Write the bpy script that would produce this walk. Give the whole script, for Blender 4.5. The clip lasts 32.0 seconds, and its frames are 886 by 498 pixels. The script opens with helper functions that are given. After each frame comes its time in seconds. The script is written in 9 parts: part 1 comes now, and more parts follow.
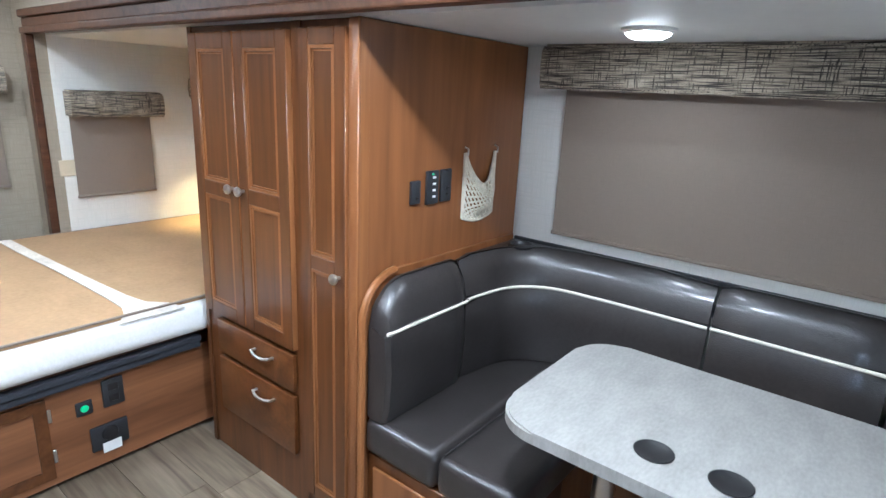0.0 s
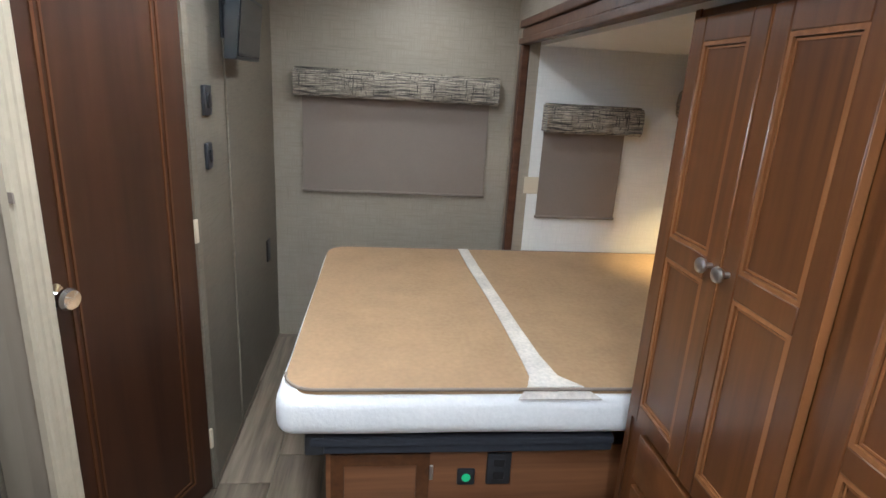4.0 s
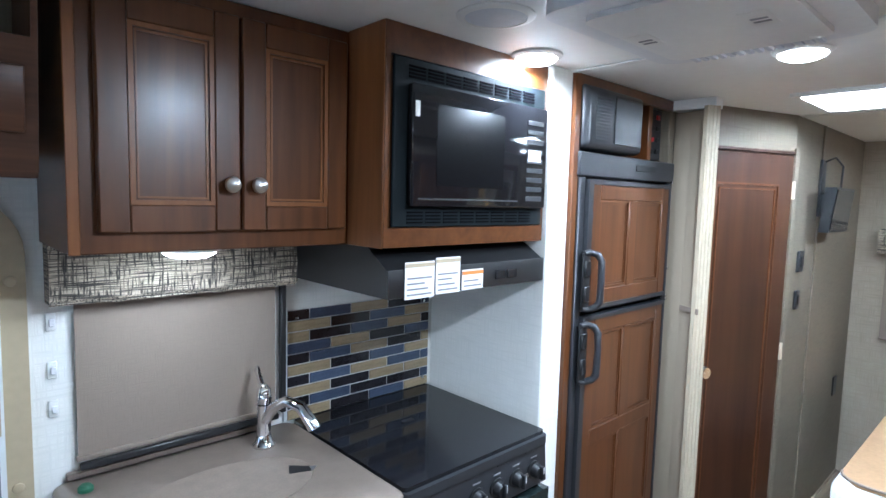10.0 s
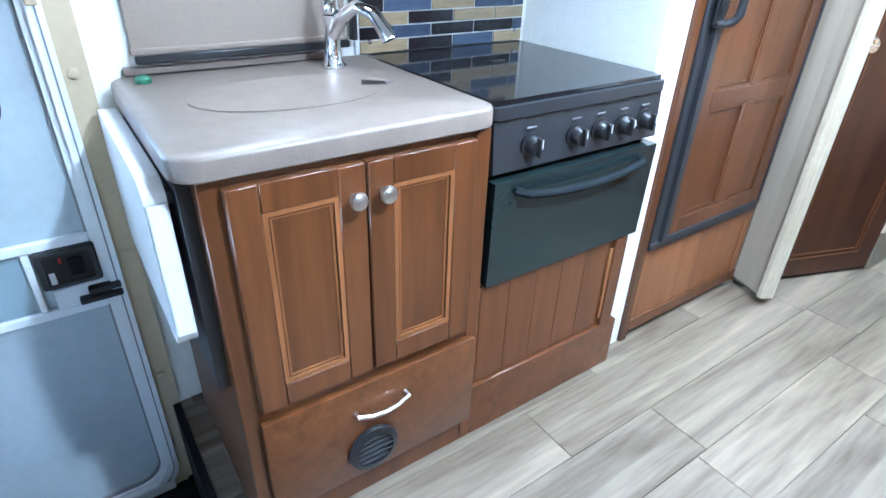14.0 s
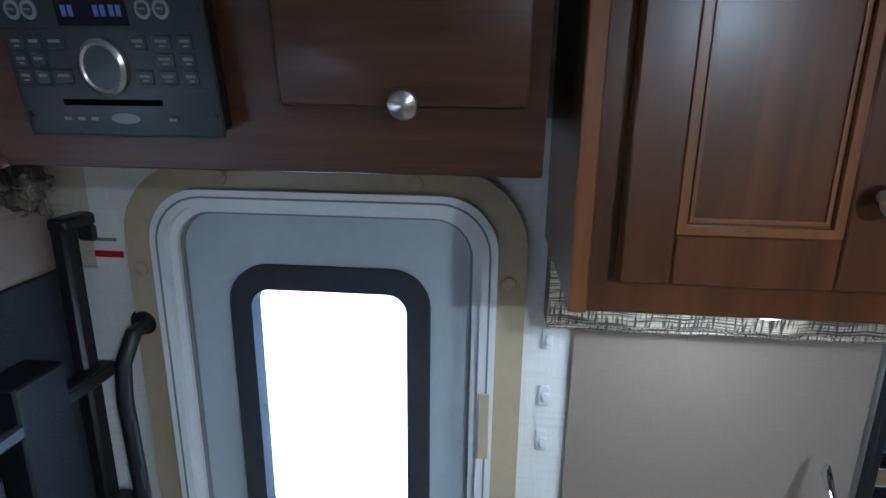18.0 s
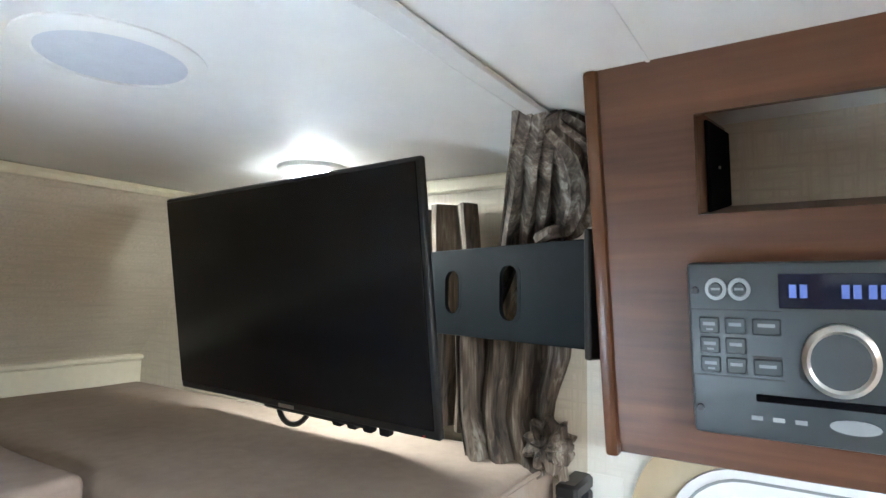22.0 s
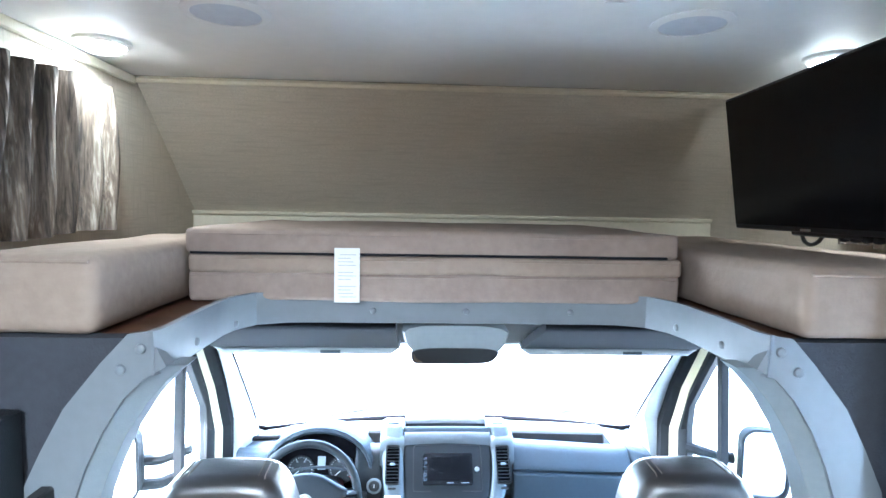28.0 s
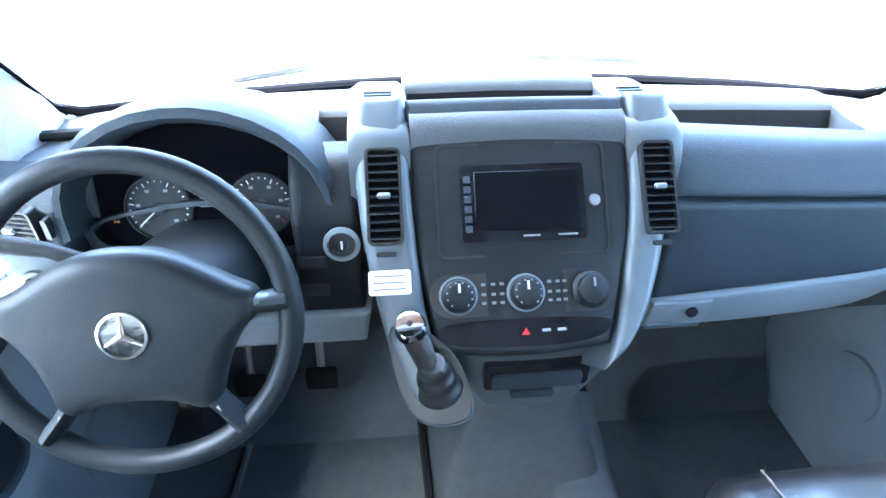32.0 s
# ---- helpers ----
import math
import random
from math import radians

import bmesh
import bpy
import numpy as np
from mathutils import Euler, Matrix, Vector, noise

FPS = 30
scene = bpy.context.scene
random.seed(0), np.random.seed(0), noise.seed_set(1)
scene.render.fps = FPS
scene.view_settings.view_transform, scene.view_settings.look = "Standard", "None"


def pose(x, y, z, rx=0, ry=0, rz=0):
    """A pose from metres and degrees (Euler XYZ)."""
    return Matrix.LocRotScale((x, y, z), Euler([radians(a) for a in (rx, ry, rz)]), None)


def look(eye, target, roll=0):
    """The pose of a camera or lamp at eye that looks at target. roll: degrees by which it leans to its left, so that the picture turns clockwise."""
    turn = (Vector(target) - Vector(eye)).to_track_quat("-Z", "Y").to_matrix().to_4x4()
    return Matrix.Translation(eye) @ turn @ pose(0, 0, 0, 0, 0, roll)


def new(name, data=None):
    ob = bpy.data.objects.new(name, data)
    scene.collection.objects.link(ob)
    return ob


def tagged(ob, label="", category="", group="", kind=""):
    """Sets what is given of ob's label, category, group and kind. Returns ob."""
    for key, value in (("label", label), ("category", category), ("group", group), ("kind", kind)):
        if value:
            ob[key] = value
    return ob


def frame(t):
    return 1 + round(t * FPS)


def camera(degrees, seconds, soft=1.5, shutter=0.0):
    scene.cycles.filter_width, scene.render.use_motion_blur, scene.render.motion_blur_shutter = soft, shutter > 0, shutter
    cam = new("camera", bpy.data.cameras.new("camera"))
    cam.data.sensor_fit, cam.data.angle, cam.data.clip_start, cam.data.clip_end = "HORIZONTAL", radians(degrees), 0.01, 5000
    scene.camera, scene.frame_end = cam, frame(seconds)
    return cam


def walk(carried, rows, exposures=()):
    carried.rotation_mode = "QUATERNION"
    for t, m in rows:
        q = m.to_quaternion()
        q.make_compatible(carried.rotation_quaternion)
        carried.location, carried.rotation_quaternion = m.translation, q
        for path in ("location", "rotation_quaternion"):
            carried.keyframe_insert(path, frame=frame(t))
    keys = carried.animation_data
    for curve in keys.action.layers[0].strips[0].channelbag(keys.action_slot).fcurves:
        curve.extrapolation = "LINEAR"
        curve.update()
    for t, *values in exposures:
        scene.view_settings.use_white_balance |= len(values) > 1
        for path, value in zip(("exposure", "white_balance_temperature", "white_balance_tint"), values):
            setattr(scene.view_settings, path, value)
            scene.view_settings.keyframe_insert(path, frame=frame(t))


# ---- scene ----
cam = camera(76.7, 32.0)
PATH = [
    (0, (0.058, 0.121, 1.448), (-1.459, -1.066, 0.909), 2.88),
    (0.5, (0.024, 0.024, 1.453), (-1.373, -1.300, 0.909), 3.06),
    (1, (0.008, -0.054, 1.445), (-1.291, -1.474, 0.901), 3.23),
    (1.5, (-0.018, -0.166, 1.440), (-1.217, -1.671, 0.895), 3.39),
    (2, (-0.033, -0.280, 1.444), (-1.129, -1.859, 0.891), 3.34),
    (2.5, (-0.060, -0.384, 1.431), (-1.028, -2.041, 0.868), 3.47),
    (3, (-0.152, -0.492, 1.425), (-0.867, -2.269, 0.850), 3.13),
    (3.5, (-0.216, -0.554, 1.418), (-0.688, -2.410, 0.839), 3.30),
    (5.5, (-0.477, -0.404, 1.544), (0.062, -2.274, 1.085), 2.23),
    (6, (-0.473, -0.252, 1.564), (0.232, -2.083, 1.181), 2.17),
    (6.5, (-0.503, -0.096, 1.566), (0.312, -1.893, 1.239), 2.03),
    (7, (-0.529, 0.034, 1.569), (0.378, -1.722, 1.262), 2.01),
    (7.5, (-0.507, 0.082, 1.575), (0.489, -1.627, 1.279), 1.97),
    (8, (-0.506, 0.128, 1.598), (0.611, -1.510, 1.332), 1.69),
    (8.5, (-0.514, 0.232, 1.613), (0.702, -1.340, 1.388), 1.65),
    (9, (-0.500, 0.336, 1.612), (0.798, -1.173, 1.414), 1.67),
    (9.5, (-0.478, 0.409, 1.601), (0.894, -1.034, 1.419), 1.55),
    (10, (-0.463, 0.445, 1.578), (0.993, -0.915, 1.400), 1.48),
    (10.5, (-0.436, 0.462, 1.530), (1.086, -0.822, 1.344), 1.63),
    (11, (-0.409, 0.473, 1.472), (1.155, -0.754, 1.248), 1.84),
    (11.5, (-0.394, 0.467, 1.425), (1.179, -0.711, 1.055), 2.06),
    (12, (-0.379, 0.455, 1.373), (1.167, -0.689, 0.823), 2.17),
    (12.5, (-0.366, 0.433, 1.335), (1.138, -0.671, 0.616), 2.41),
    (13, (-0.358, 0.417, 1.291), (1.101, -0.650, 0.435), 2.49),
    (13.5, (-0.348, 0.398, 1.236), (1.068, -0.644, 0.283), 2.57),
    (15.5, (-0.303, 0.275, 1.151), (1.119, -0.542, 0.007), 0.95),
    (16, (-0.207, 0.343, 1.321), (1.227, -0.321, 0.094), 1.61),
    (16.5, (-0.091, 0.410, 1.453), (1.503, -0.067, 0.342), 2.35),
    (17, (-0.029, 0.435, 1.519), (1.725, 0.152, 0.603), 2.03),
    (17.5, (0.045, 0.407, 1.601), (1.916, 0.329, 0.897), 1.27),
    (18, (0.127, 0.338, 1.680), (2.049, 0.525, 1.159), 0.66),
    (18.5, (0.143, 0.336, 1.720), (2.085, 0.694, 1.404), 0.70),
    (19, (0.173, 0.350, 1.748), (2.090, 0.901, 1.611), 0.53),
    (19.5, (0.181, 0.389, 1.753), (2.062, 1.067, 1.790), 0.61),
    (20, (0.170, 0.465, 1.757), (2.028, 1.195, 1.882), 0.85),
    (20.5, (0.178, 0.529, 1.771), (1.992, 1.362, 1.900), 0.73),
    (21, (0.173, 0.602, 1.766), (1.943, 1.522, 1.897), 0.60),
    (21.5, (0.158, 0.694, 1.756), (1.880, 1.702, 1.896), 0.67),
    (22, (0.162, 0.765, 1.754), (1.834, 1.850, 1.911), 0.86),
    (22.5, (0.185, 0.810, 1.760), (1.756, 2.036, 1.931), 0.88),
    (23, (0.178, 0.824, 1.754), (1.598, 2.221, 1.932), 0.61),
    (23.5, (0.144, 0.800, 1.756), (1.338, 2.394, 1.936), 0.58),
    (24, (0.070, 0.725, 1.752), (1.003, 2.487, 1.912), 0.95),
    (24.5, (0.006, 0.624, 1.745), (0.752, 2.476, 1.862), 1.13),
    (25, (-0.041, 0.528, 1.742), (0.563, 2.432, 1.837), 0.96),
    (25.5, (-0.062, 0.466, 1.740), (0.397, 2.411, 1.816), 0.91),
    (27.5, (-0.139, 0.165, 1.671), (-0.022, 2.161, 1.635), 1.29),
    (28, (-0.124, 0.183, 1.596), (-0.024, 2.175, 1.450), 1.06),
    (28.5, (-0.098, 0.249, 1.520), (-0.002, 2.216, 1.176), 0.95),
    (29, (-0.062, 0.409, 1.432), (0.038, 2.311, 0.822), 1.08),
    (29.5, (-0.056, 0.610, 1.385), (0.080, 2.396, 0.496), 1.76),
    (30, (-0.022, 0.778, 1.259), (0.065, 2.504, 0.253), 0.80),
    (30.5, (-0.020, 0.962, 1.185), (0.060, 2.642, 0.103), 0.30),
    (31, (-0.037, 1.154, 1.142), (0.075, 2.801, 0.013), 0.30),
    (31.5, (-0.089, 1.350, 1.109), (0.065, 2.976, -0.045), 0.61),
    (32, (-0.181, 1.444, 1.082), (-0.008, 3.051, -0.096), 1.06),
]

# exposure follows the film camera: bright inside, stopped down towards the windscreen
EXPOSE = [(0, 5.18, 5200, 6), (2, 5.15, 5300, 7), (3, 4.5, 5500, 8), (3.5, 4.42, 5500, 8), (5.5, 4.55, 5400, 7), (7, 5.02, 5150, 5), (9, 5.0, 5000, 5), (11, 5.2, 4880, 4), (13.5, 5.97, 4600, 3), (15.5, 6.2, 4650, 3),
          (16.2, 6.35, 4700, 3), (17, 5.65, 5000, 5), (18, 4.4, 4900, 3), (19, 4.75, 5100, 3), (20, 5.92, 5250, 2), (21, 6.5, 5400, 2), (22, 7.0, 5550, 3), (23, 7.46, 5620, 4), (24.2, 7.38, 5650, 3), (25.5, 6.72, 5550, 3),
          (27, 6.1, 5200, 3), (28.2, 6.25, 5100, 3), (28.7, 4.18, 5000, 1), (29.0, 3.38, 4750, 0), (29.4, 2.2, 4650, -3), (29.9, 2.55, 4650, -3), (30.5, 4.02, 4950, 0), (31.2, 4.9, 5250, 2), (32.0, 5.6, 5200, 3)]
walk(cam, [(t, look(eye, target, roll)) for t, eye, target, roll in PATH], EXPOSE)

# ---- world and sun ----
SUN_EL, SUN_ROT = 68, 262
world = bpy.data.worlds.new("sky")
scene.world = world
world.use_nodes = True
wn = world.node_tree.nodes
sky = wn.new("ShaderNodeTexSky")
sky.sky_type, sky.sun_disc = "NISHITA", False
sky.sun_elevation, sky.sun_rotation = radians(SUN_EL), radians(SUN_ROT)
sky.air_density, sky.dust_density = 1.3, 7.0
world.node_tree.links.new(sky.outputs[0], wn["Background"].inputs[0])
wn["Background"].inputs[1].default_value = 0.15
sun = new("sun", bpy.data.lights.new("sun", "SUN"))
sun.data.energy, sun.data.angle, sun.data.color = 4.0, radians(0.5), (1, 0.95, 0.88)
sun.matrix_world = look((-6.3, 1.1, 16.0), (0, 2, 0))


# ---- materials ----
def mat(name, color, rough=0.5, metal=0.0, var=0.12, scale=6.0, bump=0.0, bscale=60.0, stretch=(1, 1, 1), spec=0.5, coat=0.0, island=0.0, trans=0.0, emit=None, power=0.0):
    """A procedural surface: base colour with blotches at two sizes, roughness wear and fine relief."""
    m = bpy.data.materials.new(name)
    m.use_nodes = True
    t = m.node_tree
    n, l = t.nodes, t.links
    b = n["Principled BSDF"]
    b.inputs["Roughness"].default_value, b.inputs["Metallic"].default_value = rough, metal
    b.inputs["Specular IOR Level"].default_value = spec
    b.inputs["Coat Weight"].default_value = coat
    b.inputs["Coat Roughness"].default_value = 0.15
    b.inputs["Transmission Weight"].default_value = trans
    tc = n.new("ShaderNodeTexCoord")
    mp = n.new("ShaderNodeMapping")
    mp.inputs["Scale"].default_value = stretch
    l.new(tc.outputs["Object"], mp.inputs[0])
    big, fine = n.new("ShaderNodeTexNoise"), n.new("ShaderNodeTexNoise")
    big.inputs["Scale"].default_value, big.inputs["Detail"].default_value = scale, 3
    fine.inputs["Scale"].default_value, fine.inputs["Detail"].default_value = scale * 9, 4
    l.new(mp.outputs[0], big.inputs[0]), l.new(mp.outputs[0], fine.inputs[0])
    add = n.new("ShaderNodeMath")
    l.new(big.outputs[0], add.inputs[0]), l.new(fine.outputs[0], add.inputs[1])
    r = n.new("ShaderNodeMapRange")
    r.inputs["From Min"].default_value, r.inputs["From Max"].default_value = 0.65, 1.35
    r.inputs["To Min"].default_value, r.inputs["To Max"].default_value = 1 - var, 1 + var
    l.new(add.outputs[0], r.inputs[0])
    val = r.outputs[0]
    if island:
        oi = n.new("ShaderNodeObjectInfo")
        r2 = n.new("ShaderNodeMapRange")
        r2.inputs["To Min"].default_value, r2.inputs["To Max"].default_value = 1 - island, 1 + island
        l.new(oi.outputs["Random"], r2.inputs[0])
        mu = n.new("ShaderNodeMath")
        mu.operation = "MULTIPLY"
        l.new(val, mu.inputs[0]), l.new(r2.outputs[0], mu.inputs[1])
        val = mu.outputs[0]
    mix = n.new("ShaderNodeVectorMath")
    mix.operation = "SCALE"
    mix.inputs[0].default_value = color
    l.new(val, mix.inputs["Scale"])
    l.new(mix.outputs[0], b.inputs["Base Color"])
    if bump:
        bt = n.new("ShaderNodeTexNoise")
        bt.inputs["Scale"].default_value, bt.inputs["Detail"].default_value = bscale, 3
        l.new(mp.outputs[0], bt.inputs[0])
        bp = n.new("ShaderNodeBump")
        bp.inputs["Strength"].default_value, bp.inputs["Distance"].default_value = bump, 0.004
        l.new(bt.outputs[0], bp.inputs["Height"]), l.new(bp.outputs[0], b.inputs["Normal"])
    if emit:
        b.inputs["Emission Color"].default_value = (*emit, 1)
        b.inputs["Emission Strength"].default_value = power
    return m


def wood(name, dark, light, along="z", scale=14.0, rough=0.32, coat=0.25, island=0.0, ring=5.0):
    """Stained wood: long grain streaks along one axis over a slow tone change."""
    m = mat(name, light, rough, coat=coat)
    t = m.node_tree
    n, l = t.nodes, t.links
    b = n["Principled BSDF"]
    b.inputs["Coat Roughness"].default_value = 0.24
    b.inputs["Specular IOR Level"].default_value = 0.30
    tc = n.new("ShaderNodeTexCoord")
    mp = n.new("ShaderNodeMapping")
    s = [scale] * 3
    s["xyz".index(along)] = scale * 0.07
    mp.inputs["Scale"].default_value = s
    oi = n.new("ShaderNodeObjectInfo")
    off = n.new("ShaderNodeVectorMath")
    off.operation = "SCALE"
    off.inputs[0].default_value = (7.0, 3.0, 5.0)
    l.new(oi.outputs["Random"], off.inputs["Scale"])
    l.new(tc.outputs["Object"], mp.inputs[0]), l.new(off.outputs[0], mp.inputs["Location"])
    g1, g2 = n.new("ShaderNodeTexNoise"), n.new("ShaderNodeTexNoise")
    g1.inputs["Scale"].default_value, g1.inputs["Detail"].default_value, g1.inputs["Distortion"].default_value = 1.0, 6, 1.2
    g2.inputs["Scale"].default_value, g2.inputs["Detail"].default_value = ring, 5
    l.new(mp.outputs[0], g1.inputs[0]), l.new(mp.outputs[0], g2.inputs[0])
    a = n.new("ShaderNodeMath")
    a.operation = "MULTIPLY_ADD"
    a.inputs[1].default_value = 0.4
    l.new(g2.outputs[0], a.inputs[0]), l.new(g1.outputs[0], a.inputs[2])
    rp = n.new("ShaderNodeValToRGB")
    rp.color_ramp.elements[0].position, rp.color_ramp.elements[1].position = 0.42, 1.0
    rp.color_ramp.elements[0].color, rp.color_ramp.elements[1].color = (*dark, 1), (*light, 1)
    l.new(a.outputs[0], rp.inputs[0])
    out = rp.outputs[0]
    if island:
        r2 = n.new("ShaderNodeMapRange")
        r2.inputs["To Min"].default_value, r2.inputs["To Max"].default_value = 1 - island, 1 + island
        l.new(oi.outputs["Random"], r2.inputs[0])
        sc = n.new("ShaderNodeVectorMath")
        sc.operation = "SCALE"
        l.new(out, sc.inputs[0]), l.new(r2.outputs[0], sc.inputs["Scale"])
        out = sc.outputs[0]
    l.new(out, b.inputs["Base Color"])
    bp = n.new("ShaderNodeBump")
    bp.inputs["Strength"].default_value, bp.inputs["Distance"].default_value = 0.06, 0.002
    l.new(g2.outputs[0], bp.inputs["Height"]), l.new(bp.outputs[0], b.inputs["Normal"])
    return m


def weave(name, dark, light, across=60.0, along=60.0, edge=0.5, rough=0.85, mixc=None, wob=0.6, soft=0.06, lean=0.06, lift=0.0):
    """Woven fabric: crossing irregular dark threads on a light ground."""
    m = mat(name, light, rough)
    t = m.node_tree
    n, l = t.nodes, t.links
    b = n["Principled BSDF"]
    tc = n.new("ShaderNodeTexCoord")
    thread = []
    for s in ((across * lean, across * lean, across), (along, along, along * lean)):
        mp = n.new("ShaderNodeMapping")
        mp.inputs["Scale"].default_value = s
        l.new(tc.outputs["Object"], mp.inputs[0])
        t1 = n.new("ShaderNodeTexNoise")
        t1.inputs["Scale"].default_value, t1.inputs["Detail"].default_value, t1.inputs["Distortion"].default_value = 1.0, 2, wob
        l.new(mp.outputs[0], t1.inputs[0])
        thread.append(t1.outputs[0])
    up = n.new("ShaderNodeMath")
    up.inputs[1].default_value = lift
    l.new(thread[1], up.inputs[0])
    mn = n.new("ShaderNodeMath")
    mn.operation = "MINIMUM"
    l.new(thread[0], mn.inputs[0]), l.new(up.outputs[0], mn.inputs[1])
    rp = n.new("ShaderNodeValToRGB")
    rp.color_ramp.elements[0].position, rp.color_ramp.elements[1].position = edge - soft, edge + soft
    rp.color_ramp.elements[0].color, rp.color_ramp.elements[1].color = (*dark, 1), (*light, 1)
    if mixc:
        e = rp.color_ramp.elements.new(edge)
        e.color = (*mixc, 1)
    l.new(mn.outputs[0], rp.inputs[0]), l.new(rp.outputs[0], b.inputs["Base Color"])
    bp = n.new("ShaderNodeBump")
    bp.inputs["Strength"].default_value, bp.inputs["Distance"].default_value = 0.3, 0.002
    l.new(mn.outputs[0], bp.inputs["Height"]), l.new(bp.outputs[0], b.inputs["Normal"])
    return m


def stripe_cloth(name, dark, mid, light):
    """Curtain cloth: broad wavering bands down its length, broken by fine short dark strokes."""
    m = mat(name, light, 0.85)
    t = m.node_tree
    n, l = t.nodes, t.links
    b = n["Principled BSDF"]
    tc = n.new("ShaderNodeTexCoord")
    layers = []
    for s, det, wob in (((21, 21, 1.6), 2, 0.8), ((150, 150, 15), 3, 1.0), ((48, 48, 4.5), 2, 1.2)):
        mp = n.new("ShaderNodeMapping")
        mp.inputs["Scale"].default_value = s
        l.new(tc.outputs["Object"], mp.inputs[0])
        g = n.new("ShaderNodeTexNoise")
        g.inputs["Scale"].default_value, g.inputs["Detail"].default_value, g.inputs["Distortion"].default_value = 1.0, det, wob
        l.new(mp.outputs[0], g.inputs[0])
        layers.append(g.outputs[0])
    total = layers[0]
    for k, w in ((1, 0.55), (2, 0.45)):
        a = n.new("ShaderNodeMath")
        a.operation = "MULTIPLY_ADD"
        a.inputs[1].default_value = w
        l.new(layers[k], a.inputs[0]), l.new(total, a.inputs[2])
        total = a.outputs[0]
    rp = n.new("ShaderNodeValToRGB")
    rp.color_ramp.elements[0].position, rp.color_ramp.elements[1].position = 0.41, 0.67
    rp.color_ramp.elements[0].color, rp.color_ramp.elements[1].color = (*dark, 1), (*light, 1)
    e = rp.color_ramp.elements.new(0.53)
    e.color = (*mid, 1)
    sc = n.new("ShaderNodeMath")
    sc.operation = "MULTIPLY"
    sc.inputs[1].default_value = 0.5
    l.new(total, sc.inputs[0]), l.new(sc.outputs[0], rp.inputs[0]), l.new(rp.outputs[0], b.inputs["Base Color"])
    bp = n.new("ShaderNodeBump")
    bp.inputs["Strength"].default_value, bp.inputs["Distance"].default_value = 0.35, 0.002
    l.new(layers[1], bp.inputs["Height"]), l.new(bp.outputs[0], b.inputs["Normal"])
    return m


def linen(name, a, c, rough=0.7):
    """Wall covering with a faint crossed linen print."""
    return weave(name, a, c, across=170, along=210, edge=0.44, rough=rough, wob=0.4, soft=0.2)


M_CHERRY = wood("stained_cherry", (0.060, 0.0205, 0.0054), (0.138, 0.048, 0.0127), "z", rough=0.36, coat=0.5)
M_CHERRY_H = wood("stained_cherry_rails", (0.062, 0.0215, 0.0056), (0.142, 0.050, 0.0132), "y", rough=0.36, coat=0.5)
# pale wooden edges; lamp highlights on door profiles are put into this colour
M_EDGE = wood("highlit_profile_edge", (0.15, 0.056, 0.0175), (0.285, 0.116, 0.039), "z", rough=0.35)
M_PANELW = wood("printed_cherry_board", (0.14, 0.050, 0.0165), (0.265, 0.106, 0.036), "z", scale=9, rough=0.35)
M_BOARD_H = wood("printed_oak_board", (0.12, 0.045, 0.018), (0.30, 0.13, 0.055), "x", scale=9, rough=0.35)
M_DARKW = wood("dark_cherry", (0.048, 0.0200, 0.0098), (0.122, 0.053, 0.0265), "x", scale=20, rough=0.42, coat=0.10, ring=8.0)
M_FRIDGE = wood("red_brown_cherry", (0.060, 0.0215, 0.0075), (0.118, 0.044, 0.0150), "z", scale=11, rough=0.34, coat=0.25)
M_BATHD = wood("dark_red_cherry_door", (0.030, 0.0112, 0.0048), (0.056, 0.0212, 0.0090), "z", scale=9, rough=0.5, coat=0.05)
M_PLANK = wood("greyed_oak_plank", (0.066, 0.046, 0.028), (0.232, 0.186, 0.134), "y", scale=15, rough=0.46, coat=0.1, island=0.22, ring=6)
M_JOINT = mat("plank_joint", (0.20, 0.16, 0.12), 0.8)
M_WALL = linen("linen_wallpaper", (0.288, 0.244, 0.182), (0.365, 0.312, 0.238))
# tan linen paper, darkened further to offset the nearby ceiling lamp's light
M_WALLB = linen("dimmed_tan_linen", (0.145, 0.120, 0.084), (0.195, 0.163, 0.116))
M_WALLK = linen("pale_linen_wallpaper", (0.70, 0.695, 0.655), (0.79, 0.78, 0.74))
M_SUEDEW = linen("fabric_wall_liner", (0.48, 0.43, 0.34), (0.60, 0.54, 0.44))
M_CEIL = mat("white_ceiling_vinyl", (0.78, 0.78, 0.76), 0.55, var=0.03, scale=3, bump=0.05, bscale=300)
M_TRIMC = mat("white_vinyl_trim", (0.72, 0.72, 0.70), 0.4, var=0.04)
M_CREAM = mat("cream_vinyl", (0.66, 0.60, 0.46), 0.5, var=0.06, bump=0.05)
M_BAR = mat("cream_vinyl_bar", (0.44, 0.375, 0.27), 0.5, var=0.08, scale=5, bump=0.05)
M_PLEAT = mat("taupe_pleated_vinyl", (0.32, 0.265, 0.195), 0.6, var=0.10, scale=3, bump=0.1, bscale=260, stretch=(1, 1, 0.1))
M_SHADE = weave("taupe_roller_shade", (0.218, 0.174, 0.137), (0.246, 0.197, 0.156), across=500, along=500, edge=0.45, soft=0.2)
M_VAL = weave("woven_stripe_valance", (0.035, 0.03, 0.026), (0.46, 0.39, 0.295), across=330, along=230, edge=0.482, mixc=(0.20, 0.17, 0.13), soft=0.075, wob=0.25, lean=0.024, lift=0.085)
M_VALK = weave("woven_crosshatch_valance", (0.035, 0.03, 0.026), (0.46, 0.39, 0.295), across=330, along=230, edge=0.472, mixc=(0.20, 0.17, 0.13), soft=0.075, wob=0.25, lean=0.024, lift=0.018)
